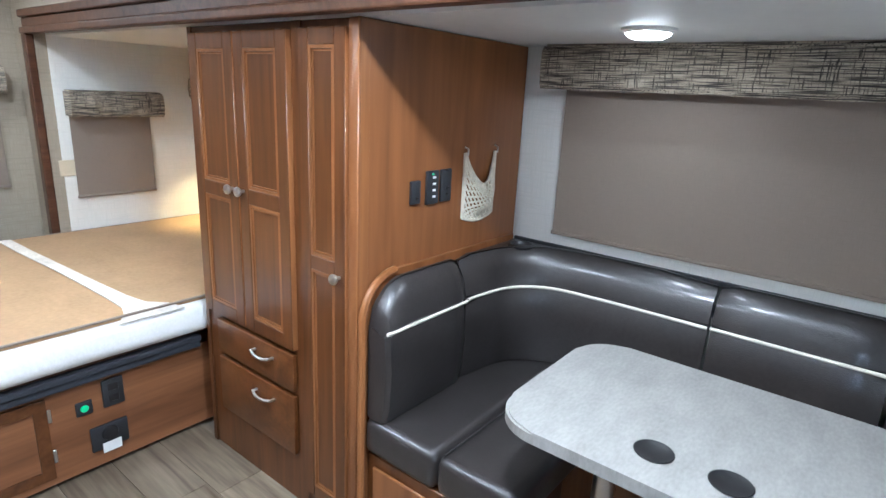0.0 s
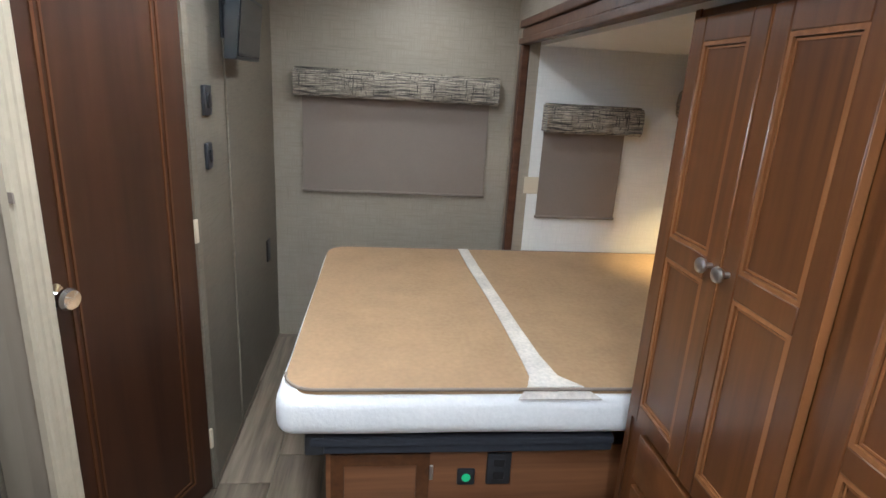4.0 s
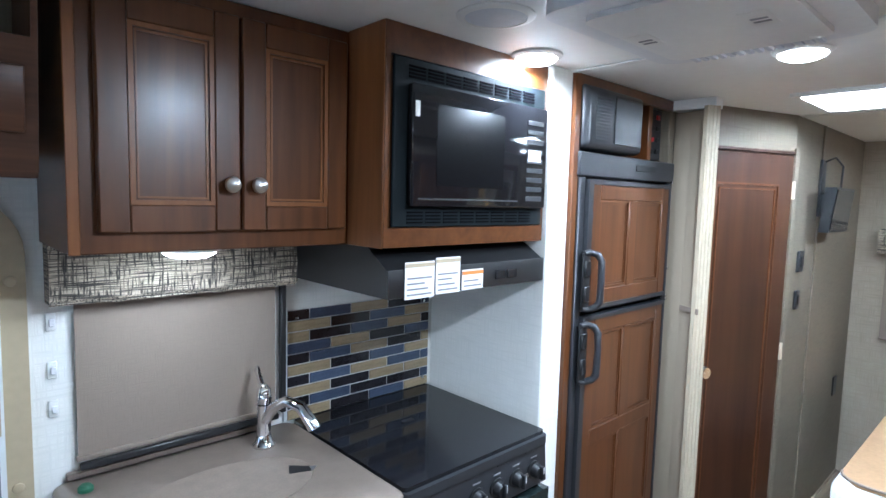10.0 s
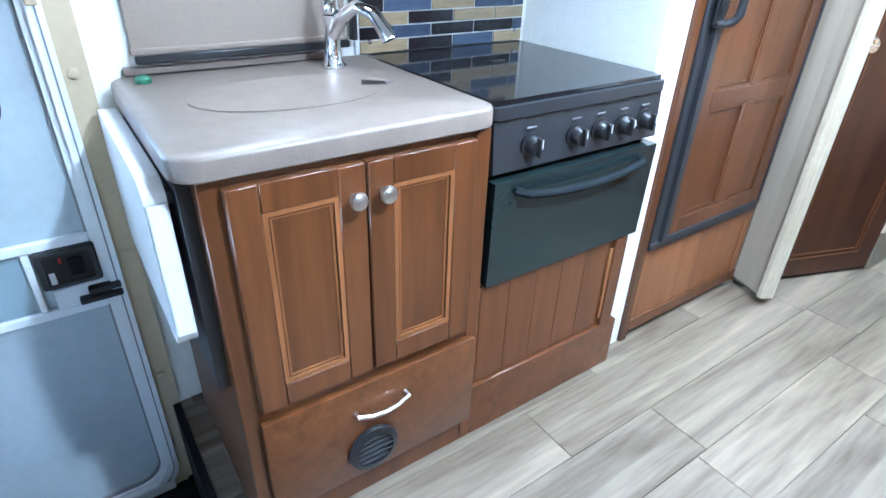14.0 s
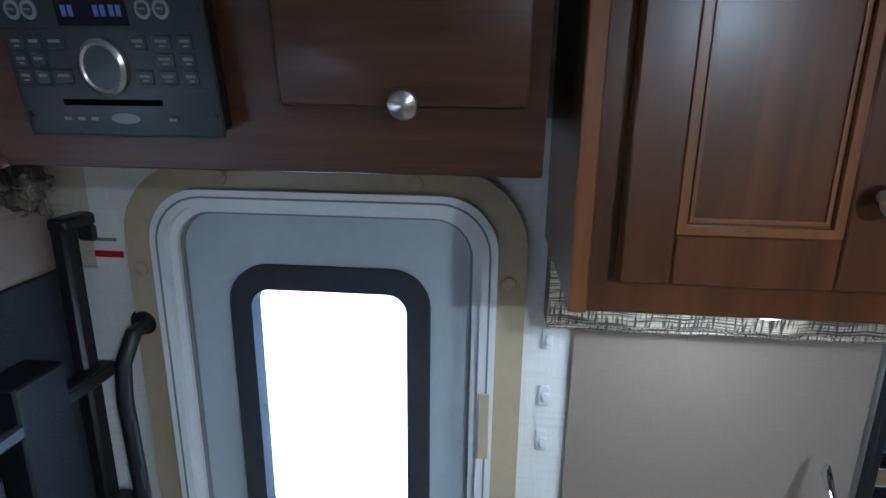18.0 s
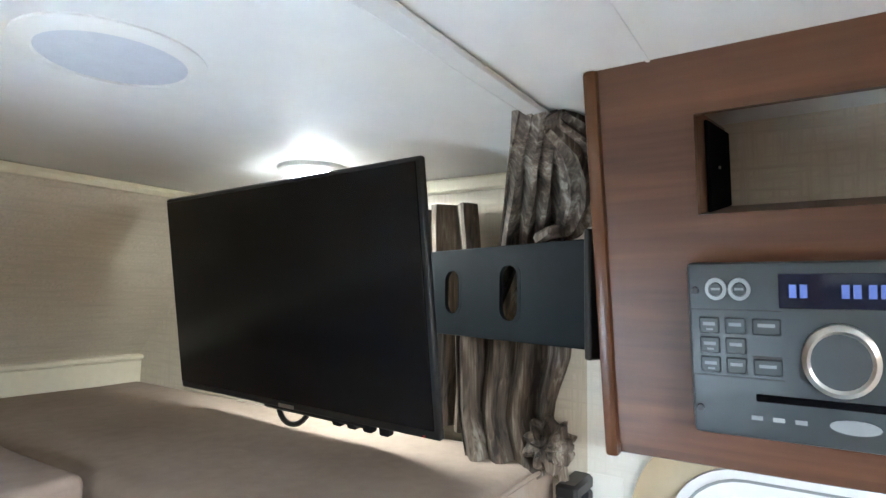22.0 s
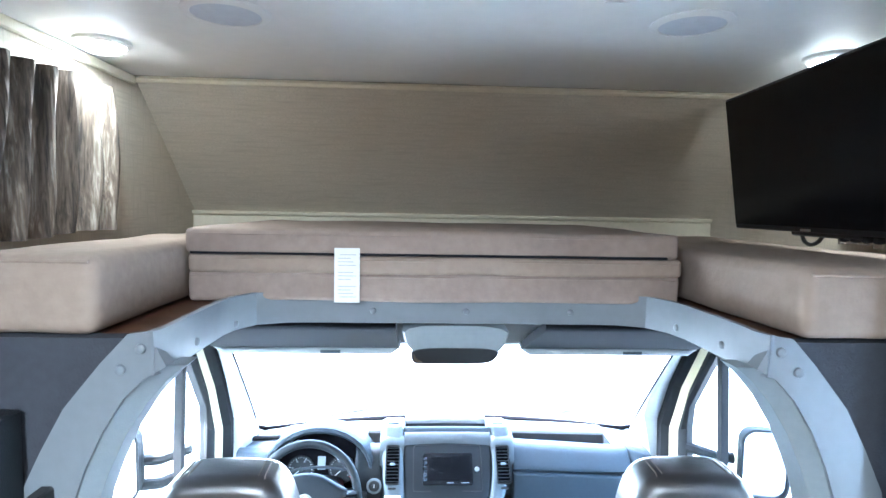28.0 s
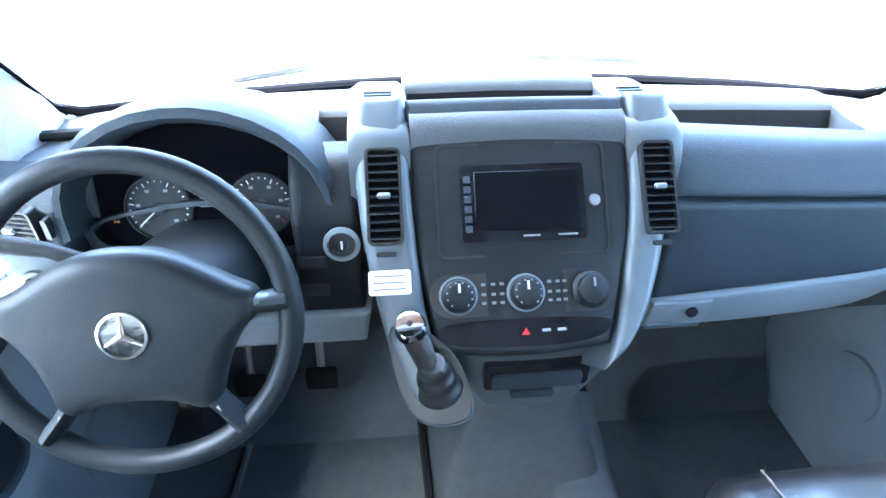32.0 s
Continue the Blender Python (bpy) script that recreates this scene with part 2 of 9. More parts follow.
M_LEATHER = mat("dark_brown_leatherette", (0.026, 0.0225, 0.0215), 0.34, var=0.25, scale=8, bump=0.25, bscale=240, coat=0.35)
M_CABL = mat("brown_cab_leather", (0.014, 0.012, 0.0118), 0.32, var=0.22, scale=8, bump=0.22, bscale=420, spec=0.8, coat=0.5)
# armrest leather: wear plus the windscreen's sheen in one paler base colour
M_CABARM = mat("worn_armrest_leather_with_sheen", (0.23, 0.20, 0.175), 0.38, var=0.22, scale=11, bump=0.14, bscale=420, spec=0.9, coat=0.3)
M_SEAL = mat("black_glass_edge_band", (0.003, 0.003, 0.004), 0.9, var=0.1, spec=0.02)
M_PIPING = mat("pale_welt_cord", (0.62, 0.58, 0.50), 0.6, var=0.06)
M_TABLE = mat("grey_stone_laminate", (0.245, 0.235, 0.222), 0.35, var=0.2, scale=7, stretch=(1, 2.2, 1))
M_COUNTER = mat("speckled_greige_laminate", (0.182, 0.145, 0.118), 0.38, var=0.15, scale=28)
M_COVER = mat("tan_mattress_cover", (0.355, 0.222, 0.112), 0.8, var=0.14, scale=7, bump=0.5, bscale=22)
M_WHITEF = mat("white_mattress_ticking", (0.87, 0.865, 0.85), 0.8, var=0.05, scale=12, bump=0.3, bscale=60)
M_STRAP = mat("soiled_white_webbing", (0.62, 0.57, 0.50), 0.8, var=0.25, scale=9)
M_BLACK = mat("black_plastic", (0.012, 0.012, 0.013), 0.4, var=0.2, scale=9)
M_SATIN = mat("satin_black_trim", (0.024, 0.025, 0.028), 0.42, var=0.2, scale=9)
M_GLOSS = mat("glossy_black_glass", (0.010, 0.010, 0.012), 0.07, var=0.1)
M_OVEN = mat("dark_oven_glass", (0.014, 0.021, 0.021), 0.12, var=0.1)
M_WINGLASS = mat("grey_mesh_glass", (0.09, 0.09, 0.095), 0.12, var=0.15)
M_SCREEN = mat("switched_off_screen", (0.005, 0.005, 0.006), 0.2, var=0.1, spec=0.22)
M_CHROME = mat("chrome", (0.80, 0.80, 0.82), 0.08, 1.0, var=0.03)
M_NICKEL = mat("brushed_nickel", (0.62, 0.60, 0.57), 0.28, 1.0, var=0.06, scale=30)
M_STEEL = mat("galvanised_steel", (0.55, 0.55, 0.55), 0.4, 1.0, var=0.1)
M_WHITE = mat("white_plastic", (0.76, 0.76, 0.74), 0.4, var=0.03)
M_IVORY = mat("ivory_plastic", (0.62, 0.53, 0.38), 0.45, var=0.05)
M_GREYFAB = mat("grey_speaker_cloth", (0.60, 0.63, 0.68), 0.7, var=0.06, scale=60)
M_DOORG = mat("pale_grey_door_skin", (0.42, 0.47, 0.50), 0.5, var=0.06, scale=5, bump=0.08, bscale=200)
M_ALU = mat("white_painted_aluminium", (0.72, 0.73, 0.74), 0.35, var=0.05)
M_TAN = mat("tan_painted_frame", (0.46, 0.38, 0.25), 0.45, var=0.06)
M_RESID = mat("yellowed_adhesive", (0.47, 0.49, 0.42), 0.5, var=0.14, scale=14)
M_LAB = mat("paper_label", (0.78, 0.77, 0.74), 0.7, var=0.03)
M_FAINT = mat("faint_grey_print", (0.48, 0.48, 0.48), 0.7)
M_INK = mat("grey_print", (0.22, 0.22, 0.23), 0.7)
M_INKB = mat("black_print", (0.02, 0.02, 0.022), 0.6)
M_ORANGE = mat("orange_print", (0.62, 0.22, 0.04), 0.6)
M_RED = mat("red_enamel", (0.45, 0.02, 0.02), 0.3, var=0.08)
M_ROPE = mat("natural_rope_net", (0.60, 0.54, 0.43), 0.9, var=0.2, scale=60)
M_CURT = stripe_cloth("brown_stripe_curtain", (0.030, 0.023, 0.018), (0.15, 0.118, 0.088), (0.50, 0.46, 0.39))
M_SUEDE = mat("mauve_brown_microsuede", (0.275, 0.212, 0.176), 0.9, var=0.14, scale=5, bump=0.3, bscale=50)
M_SUEDE2 = mat("tan_microsuede", (0.295, 0.228, 0.180), 0.9, var=0.12, scale=5, bump=0.3, bscale=50)
M_STEREO = mat("slate_stereo_face", (0.030, 0.037, 0.041), 0.4, var=0.1)
M_SLATE2 = mat("stereo_buttons", (0.040, 0.047, 0.052), 0.4, var=0.1)
M_ARM = mat("charcoal_steel", (0.010, 0.013, 0.015), 0.6, var=0.1, spec=0.08)
M_KEYP = mat("grey_key_print", (0.20, 0.215, 0.225), 0.6)
M_SILV = mat("dull_silver_paint", (0.24, 0.26, 0.27), 0.4, 0.3, var=0.06)
M_PALEL = mat("pale_laminate", (0.62, 0.60, 0.57), 0.4, var=0.06)
M_GREEN = mat("green_plastic", (0.02, 0.10, 0.05), 0.5)
M_NAVY = mat("cab_grey_carpet", (0.034, 0.037, 0.047), 0.9, var=0.15, bump=0.3, bscale=200)
T_BLUE = mat("blue_grey_tile", (0.062, 0.080, 0.125), 0.12, var=0.25, scale=20, stretch=(1, 1, 4), island=0.25)
T_BLACK = mat("black_brown_tile", (0.015, 0.014, 0.017), 0.12, var=0.3, scale=20, island=0.3)
T_TAN = mat("tan_tile", (0.30, 0.235, 0.14), 0.14, var=0.22, scale=20, stretch=(1, 1, 5), island=0.15)
T_GROUT = mat("tile_grout", (0.50, 0.49, 0.47), 0.8)
D_DARK = mat("charcoal_dash_plastic", (0.0105, 0.0125, 0.015), 0.5, var=0.08, scale=9, bump=0.25, bscale=420, spec=0.25)
D_MID = mat("slate_dash_plastic", (0.031, 0.040, 0.050), 0.5, var=0.08, scale=9, bump=0.25, bscale=420, spec=0.25)
D_LIGHT = mat("pale_grey_dash_plastic", (0.20, 0.228, 0.25), 0.5, var=0.06, scale=9, bump=0.2, bscale=420)
D_PILLAR = mat("pale_grey_pillar_trim", (0.52, 0.54, 0.55), 0.6, var=0.05, bump=0.2, bscale=420)
D_WHEEL = mat("dark_slate_wheel_grip", (0.011, 0.0135, 0.0165), 0.45, var=0.1, scale=9, bump=0.08, bscale=420, spec=0.25)
D_SILVER = mat("silver_dash_paint", (0.098, 0.114, 0.127), 0.42, 0.15, var=0.05)
D_TOP = mat("grey_dash_top", (0.060, 0.068, 0.079), 0.55, var=0.08, scale=9, bump=0.25, bscale=420)
M_FRAMEG = mat("grey_painted_steel", (0.155, 0.172, 0.19), 0.38, 0.0, var=0.06)
M_MAT = mat("ribbed_rubber_floor", (0.068, 0.075, 0.083), 0.55, var=0.2, scale=5, bump=0.2, bscale=160)
M_HEADL = mat("grey_headliner", (0.26, 0.27, 0.28), 0.9, var=0.05, bump=0.1, bscale=300)
M_VISOR = mat("dark_grey_visor", (0.013, 0.014, 0.018), 0.85, var=0.1, spec=0.15)
M_CREAMP = mat("cream_body_paint", (0.58, 0.50, 0.30), 0.3, var=0.04, coat=0.4)
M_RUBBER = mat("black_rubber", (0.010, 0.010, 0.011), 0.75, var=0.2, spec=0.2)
M_STITCH = mat("tan_stitching", (0.13, 0.112, 0.095), 0.8)
M_MIRROR = mat("mirror", (0.9, 0.9, 0.9), 0.02, 1.0, var=0.0)
M_ASPH = mat("weathered_pale_asphalt", (0.062, 0.066, 0.071), 0.85, var=0.2, scale=0.6, bump=0.4, bscale=60)
M_LED = mat("led_diffuser", (0.9, 0.9, 0.88), 0.5, emit=(1, 0.96, 0.88), power=1.1)
M_LEDW = mat("warm_led_diffuser", (0.9, 0.85, 0.7), 0.5, emit=(1, 0.74, 0.36), power=0.35)
M_DISP = mat("blue_display", (0.006, 0.007, 0.012), 0.06, emit=(0.10, 0.14, 0.5), power=0.0002)
M_DIGIT = mat("blue_digits", (0.02, 0.03, 0.1), 0.3, emit=(0.3, 0.4, 1.0), power=0.0035)
M_GLED = mat("green_led", (0.05, 0.5, 0.2), 0.3, emit=(0.1, 1, 0.4), power=0.006)
M_HVAC = mat("louvre_white", (0.70, 0.71, 0.72), 0.5, var=0.04)

glass = bpy.data.materials.new("clear_glass")
glass.use_nodes = True
gt = glass.node_tree
gt.nodes.clear()
go, gm = gt.nodes.new("ShaderNodeOutputMaterial"), gt.nodes.new("ShaderNodeMixShader")
gtr, ggl = gt.nodes.new("ShaderNodeBsdfTransparent"), gt.nodes.new("ShaderNodeBsdfGlossy")
gm.inputs[0].default_value = 0.05
ggl.inputs["Roughness"].default_value = 0.02
gtr.inputs[0].default_value = (0.93, 0.96, 0.97, 1)
gt.links.new(gtr.outputs[0], gm.inputs[1]), gt.links.new(ggl.outputs[0], gm.inputs[2]), gt.links.new(gm.outputs[0], go.inputs[0])
M_GLASS = glass
dusty = bpy.data.materials.new("dusty_glass")
dusty.use_nodes = True
dt = dusty.node_tree
dt.nodes.clear()
do, dm1, dm2 = dt.nodes.new("ShaderNodeOutputMaterial"), dt.nodes.new("ShaderNodeMixShader"), dt.nodes.new("ShaderNodeMixShader")
dtr, dgl, dtl = dt.nodes.new("ShaderNodeBsdfTransparent"), dt.nodes.new("ShaderNodeBsdfGlossy"), dt.nodes.new("ShaderNodeBsdfTranslucent")
dtc, dno, drg = dt.nodes.new("ShaderNodeTexCoord"), dt.nodes.new("ShaderNodeTexNoise"), dt.nodes.new("ShaderNodeMapRange")
dno.inputs["Scale"].default_value, dno.inputs["Detail"].default_value = 5.0, 6
drg.inputs["From Min"].default_value, drg.inputs["From Max"].default_value = 0.35, 0.75
drg.inputs["To Min"].default_value, drg.inputs["To Max"].default_value = 0.008, 0.045
dtr.inputs[0].default_value, dtl.inputs[0].default_value = (0.93, 0.96, 0.97, 1), (0.80, 0.82, 0.82, 1)
dgl.inputs["Roughness"].default_value, dm1.inputs[0].default_value = 0.02, 0.05
dt.links.new(dtc.outputs["Object"], dno.inputs[0]), dt.links.new(dno.outputs[0], drg.inputs[0]), dt.links.new(drg.outputs[0], dm2.inputs[0])
dt.links.new(dtr.outputs[0], dm1.inputs[1]), dt.links.new(dgl.outputs[0], dm1.inputs[2]), dt.links.new(dm1.outputs[0], dm2.inputs[1]), dt.links.new(dtl.outputs[0], dm2.inputs[2])
dt.links.new(dm2.outputs[0], do.inputs[0])
M_DUSTY = dusty
frost = bpy.data.materials.new("frosted_skylight")
frost.use_nodes = True
ft = frost.node_tree
ft.nodes.clear()
fo, fx = ft.nodes.new("ShaderNodeOutputMaterial"), ft.nodes.new("ShaderNodeBsdfTranslucent")
fx.inputs[0].default_value = (0.92, 0.93, 0.92, 1)
ft.links.new(fx.outputs[0], fo.inputs[0])
M_FROST = frost


# ---- building helpers ----
def mesh_of(bm, name, material, smooth=False, angle=None):
    me = bpy.data.meshes.new(name)
    bmesh.ops.recalc_face_normals(bm, faces=bm.faces[:])
    bm.to_mesh(me)
    bm.free()
    me.materials.append(material)
    if smooth:
        me.polygons.foreach_set("use_smooth", [True] * len(me.polygons))
        if angle:
            me.set_sharp_from_angle(angle=radians(angle))
    return me


def part(name, bm, material, parent, label="", smooth=True):
    ob = new(name, mesh_of(bm, name, material, smooth, 38))
    ob.parent = parent
    if label:
        ob["label"] = label
    return ob


def solid(name, bm, material, label="", category="", kind="", group="", smooth=True):
    """A thing that is one mesh."""
    return tagged(new(name, mesh_of(bm, name, material, smooth, 38)), label, category, group, kind)


def thing(name, m, label, category, group="", kind=""):
    ob = new(name)
    ob.empty_display_size = 0.05
    ob.matrix_basis = m
    return tagged(ob, label, category, group, kind)


def bx(bm, x0, x1, y0, y1, z0, z1, b=0.0, seg=1):
    g = bmesh.ops.create_cube(bm, size=1.0)
    vs = g["verts"]
    for v in vs:
        v.co = Vector(((x0 + x1) / 2 + v.co.x * (x1 - x0), (y0 + y1) / 2 + v.co.y * (y1 - y0), (z0 + z1) / 2 + v.co.z * (z1 - z0)))
    if b > 0:
        es = {e for v in vs for e in v.link_edges}
        bmesh.ops.bevel(bm, geom=list(es), offset=min(b, 0.49 * min(abs(x1 - x0), abs(y1 - y0), abs(z1 - z0))), segments=seg, affect="EDGES", profile=0.5)
    return bm


def B(x0, x1, y0, y1, z0, z1, b=0.003, seg=1):
    return bx(bmesh.new(), x0, x1, y0, y1, z0, z1, b, seg)


def prism(bm, pts, axis, a, c):
    """A polygon of two coordinates, pushed along an axis from a to c."""
    k = "xyz".index(axis)

    def v(p, w):
        q = list(p)
        q.insert(k, w)
        return bm.verts.new(q)
    lo, hi = [v(p, a) for p in pts], [v(p, c) for p in pts]
    bm.faces.new(lo), bm.faces.new(hi[::-1])
    for i in range(len(pts)):
        j = (i + 1) % len(pts)
        bm.faces.new((lo[i], lo[j], hi[j], hi[i]))
    return bm


def rrect(u0, u1, v0, v1, r, n=5):
    out = []
    for cu, cv, a0 in ((u1 - r, v1 - r, 0), (u0 + r, v1 - r, 90), (u0 + r, v0 + r, 180), (u1 - r, v0 + r, 270)):
        for i in range(n + 1):
            a = radians(a0 + 90 * i / n)
            out.append((cu + r * math.cos(a), cv + r * math.sin(a)))
    return out


def ring(bm, outer, inner, axis, a, c):
    """A frame between two outlines with the same number of points."""
    k = "xyz".index(axis)

    def v(p, w):
        q = list(p)
        q.insert(k, w)
        return bm.verts.new(q)
    rows = [[v(p, w) for p in o] for o, w in ((outer, a), (outer, c), (inner, c), (inner, a))]
    n = len(outer)
    for s in range(4):
        p, q = rows[s], rows[(s + 1) % 4]
        for i in range(n):
            j = (i + 1) % n
            bm.faces.new((p[i], p[j], q[j], q[i]))
    return bm


def tube(bm, pts, r, n=8, flat=1.0):
    """A round bar along a line of points."""
    pts = [Vector(p) for p in pts]
    rows = []
    loop = (pts[0] - pts[-1]).length < 1e-6
    s = None
    for i, p in enumerate(pts):
        a = pts[i - 1] if i else (pts[-2] if loop else p)
        b = pts[i + 1] if i + 1 < len(pts) else (pts[1] if loop else p)
        d = (b - a).normalized()
        if s is None:
            up = Vector((0, 0, 1)) if abs(d.z) < 0.9 else Vector((1, 0, 0))
            s = d.cross(up)
        s = (s - d * s.dot(d)).normalized()
        u = s.cross(d)
        rr = r[i] if isinstance(r, (list, tuple)) else r
        rows.append([bm.verts.new(p + s * rr * math.cos(2 * math.pi * k / n) + u * rr * flat * math.sin(2 * math.pi * k / n)) for k in range(n)])
    for a, b in zip(rows, rows[1:]):
        for k in range(n):
            bm.faces.new((a[k], a[(k + 1) % n], b[(k + 1) % n], b[k]))
    bm.faces.new(rows[0][::-1]), bm.faces.new(rows[-1])
    return bm


def lathe(bm, prof, m, n=20):
    """Turned shape: (radius, height) pairs about the local z of m."""
    rows = []
    for r, z in prof:
        rows.append([bm.verts.new(m @ Vector((r * math.cos(2 * math.pi * k / n), r * math.sin(2 * math.pi * k / n), z))) for k in range(n)])
    for a, b in zip(rows, rows[1:]):
        for k in range(n):
            bm.faces.new((a[k], a[(k + 1) % n], b[(k + 1) % n], b[k]))
    if prof[0][0] > 0:
        bm.faces.new(rows[0][::-1])
    if prof[-1][0] > 0:
        bm.faces.new(rows[-1])
    return bm


def arc(c, r, a0, a1, n, plane="xy", w=0.0):
    out = []
    for i in range(n + 1):
        a = radians(a0 + (a1 - a0) * i / n)
        p = [c[0] + r * math.cos(a), c[1] + r * math.sin(a)]
        p.insert({"yz": 0, "xz": 1, "xy": 2}[plane], w)
        out.append(tuple(p))
    return out


def holed(bm, axis, a, c, u0, u1, v0, v1, holes=()):
    """A slab across an axis from a to c, with rectangular openings through it."""
    us = sorted({u0, u1, *[h[0] for h in holes], *[h[1] for h in holes]})
    vs = sorted({v0, v1, *[h[2] for h in holes], *[h[3] for h in holes]})
    k = "xyz".index(axis)

    def P(u, v, w):
        q = [u, v]
        q.insert(k, w)
        return Vector(q)

    def solid_at(i, j):
        if not (0 <= i < len(us) - 1 and 0 <= j < len(vs) - 1):
            return False
        u, v = (us[i] + us[i + 1]) / 2, (vs[j] + vs[j + 1]) / 2
        return not any(h[0] < u < h[1] and h[2] < v < h[3] for h in holes)

    def quad(*ps):
        bm.faces.new([bm.verts.new(p) for p in ps])
    for i in range(len(us) - 1):
        for j in range(len(vs) - 1):
            if not solid_at(i, j):
                continue
            ua, ub, va, vb = us[i], us[i + 1], vs[j], vs[j + 1]
            quad(P(ua, va, a), P(ub, va, a), P(ub, vb, a), P(ua, vb, a))
            quad(P(ua, va, c), P(ua, vb, c), P(ub, vb, c), P(ub, va, c))
            if not solid_at(i - 1, j):
                quad(P(ua, va, a), P(ua, vb, a), P(ua, vb, c), P(ua, va, c))
            if not solid_at(i + 1, j):
                quad(P(ub, va, a), P(ub, va, c), P(ub, vb, c), P(ub, vb, a))
            if not solid_at(i, j - 1):
                quad(P(ua, va, a), P(ua, va, c), P(ub, va, c), P(ub, va, a))
            if not solid_at(i, j + 1):
                quad(P(ua, vb, a), P(ub, vb, a), P(ub, vb, c), P(ua, vb, c))
    bmesh.ops.remove_doubles(bm, verts=bm.verts[:], dist=1e-5)
    return bm


def padded(outline, y0, y1, r, n=5, smooth_by=2):
    """A stuffed shape: an outline in x and z, rounded over towards its front and back."""
    pts = list(outline)
    for _ in range(smooth_by):
        pts = [q for a, b in zip(pts, pts[1:] + pts[:1]) for q in ((a[0] * 0.75 + b[0] * 0.25, a[1] * 0.75 + b[1] * 0.25), (a[0] * 0.25 + b[0] * 0.75, a[1] * 0.25 + b[1] * 0.75))]
    xs, zs = [p[0] for p in pts], [p[1] for p in pts]
    cx, cz = (min(xs) + max(xs)) / 2, (min(zs) + max(zs)) / 2
    hx, hz = (max(xs) - min(xs)) / 2, (max(zs) - min(zs)) / 2
    bm = bmesh.new()
    rows = []
    steps = [(y0 + r * (1 - math.sin(radians(90 * k / n))), r * (1 - math.cos(radians(90 * k / n)))) for k in range(n, -1, -1)]
    steps += [(y1 - (y - y0), ins) for y, ins in reversed(steps)]
    for y, ins in steps:
        rows.append([bm.verts.new((cx + (x - cx) * (1 - ins / hx), y, cz + (z - cz) * (1 - ins / hz))) for x, z in pts])
    m = len(pts)
    for a, b in zip(rows, rows[1:]):
        for k in range(m):
            bm.faces.new((a[k], a[(k + 1) % m], b[(k + 1) % m], b[k]))
    bm.faces.new(rows[0][::-1]), bm.faces.new(rows[-1])
    return bm


def knots(table, t):
    """Smooth value through (t, value) pairs in rising order."""
    k = max(0, min(len(table) - 2, sum(t >= q[0] for q in table) - 1))
    (t0, a), (t1, b) = table[k], table[k + 1]
    p = table[k - 1] if k else (2 * t0 - t1, 2 * a - b)
    q = table[k + 2] if k + 2 < len(table) else (2 * t1 - t0, 2 * b - a)
    ma, mb = (b - p[1]) / (t1 - p[0]), (q[1] - a) / (q[0] - t0)
    u, h = (t - t0) / (t1 - t0), t1 - t0
    return (2 * u ** 3 - 3 * u * u + 1) * a + (u ** 3 - 2 * u * u + u) * h * ma + (3 * u * u - 2 * u ** 3) * b + (u ** 3 - u * u) * h * mb


def steps(r, w, n):
    """Stops from 0 to 1 over a width, close together near both ends where the edge rolls over."""
    e = min(r / max(w, 1e-6), 0.3)
    ends = [e * q for q in (0.0, 0.08, 0.3, 0.6)]
    return ends + [e + (1 - 2 * e) * i / n for i in range(n + 1)] + [1 - q for q in reversed(ends)]


def panel(xl, xr, zb, zt, face, r=0.010, th=0.03, nx=10, nz=8):
    """A moulded panel: xl and xr are its sides over t (0 to 1), zb and zt its lower and upper edge over s, face(x, z) its front; rolled edges."""
    bm = bmesh.new()
    w, h = abs(xr(0.5) - xl(0.5)), abs(zt(0.5) - zb(0.5))
    S, T = steps(r, w, nx), steps(r, h, nz)
    rows, back = [], []
    for t in T:
        row, bk = [], []
        for s in S:
            x = xl(t) + (xr(t) - xl(t)) * s
            z = zb(s) + (zt(s) - zb(s)) * t
            d = min(s * w, (1 - s) * w, t * h, (1 - t) * h)
            y = face(x, z)
            lift = r - math.sqrt(max(r * r - max(r - d, 0) ** 2, 0))
            row.append(bm.verts.new((x, y + lift, z)))
            bk.append(bm.verts.new((x, y + th, z)))
        rows.append(row), back.append(bk)
    for g, flip in ((rows, False), (back, True)):
        for a, b in zip(g, g[1:]):
            for i in range(len(S) - 1):
                q = (a[i], a[i + 1], b[i + 1], b[i])
                bm.faces.new(q[::-1] if flip else q)
    n, m = len(S) - 1, len(T) - 1
    loop = [(0, i) for i in range(n)] + [(j, n) for j in range(m)] + [(m, n - i) for i in range(n)] + [(m - j, 0) for j in range(m)]
    for (ja, ia), (jb, ib) in zip(loop, loop[1:] + loop[:1]):
        bm.faces.new((rows[ja][ia], back[ja][ia], back[jb][ib], rows[jb][ib]))
    return bm


def loft(sections):
    """A skin through closed outlines with the same number of points, capped at both ends."""
    bm = bmesh.new()
    rows = [[bm.verts.new(p) for p in s] for s in sections]
    n = len(rows[0])
    for a, b in zip(rows, rows[1:]):
        for k in range(n):
            bm.faces.new((a[k], a[(k + 1) % n], b[(k + 1) % n], b[k]))
    bm.faces.new(rows[0][::-1]), bm.faces.new(rows[-1])
    return bm


def rounded(pts, times=2):
    """Corner cutting on a closed outline."""
    for _ in range(times):
        pts = [q for a, b in zip(pts, pts[1:] + pts[:1]) for q in ((a[0] * 0.78 + b[0] * 0.22, a[1] * 0.78 + b[1] * 0.22), (a[0] * 0.22 + b[0] * 0.78, a[1] * 0.22 + b[1] * 0.78))]
    return pts


def between(table):
    return lambda t: knots(table, t)


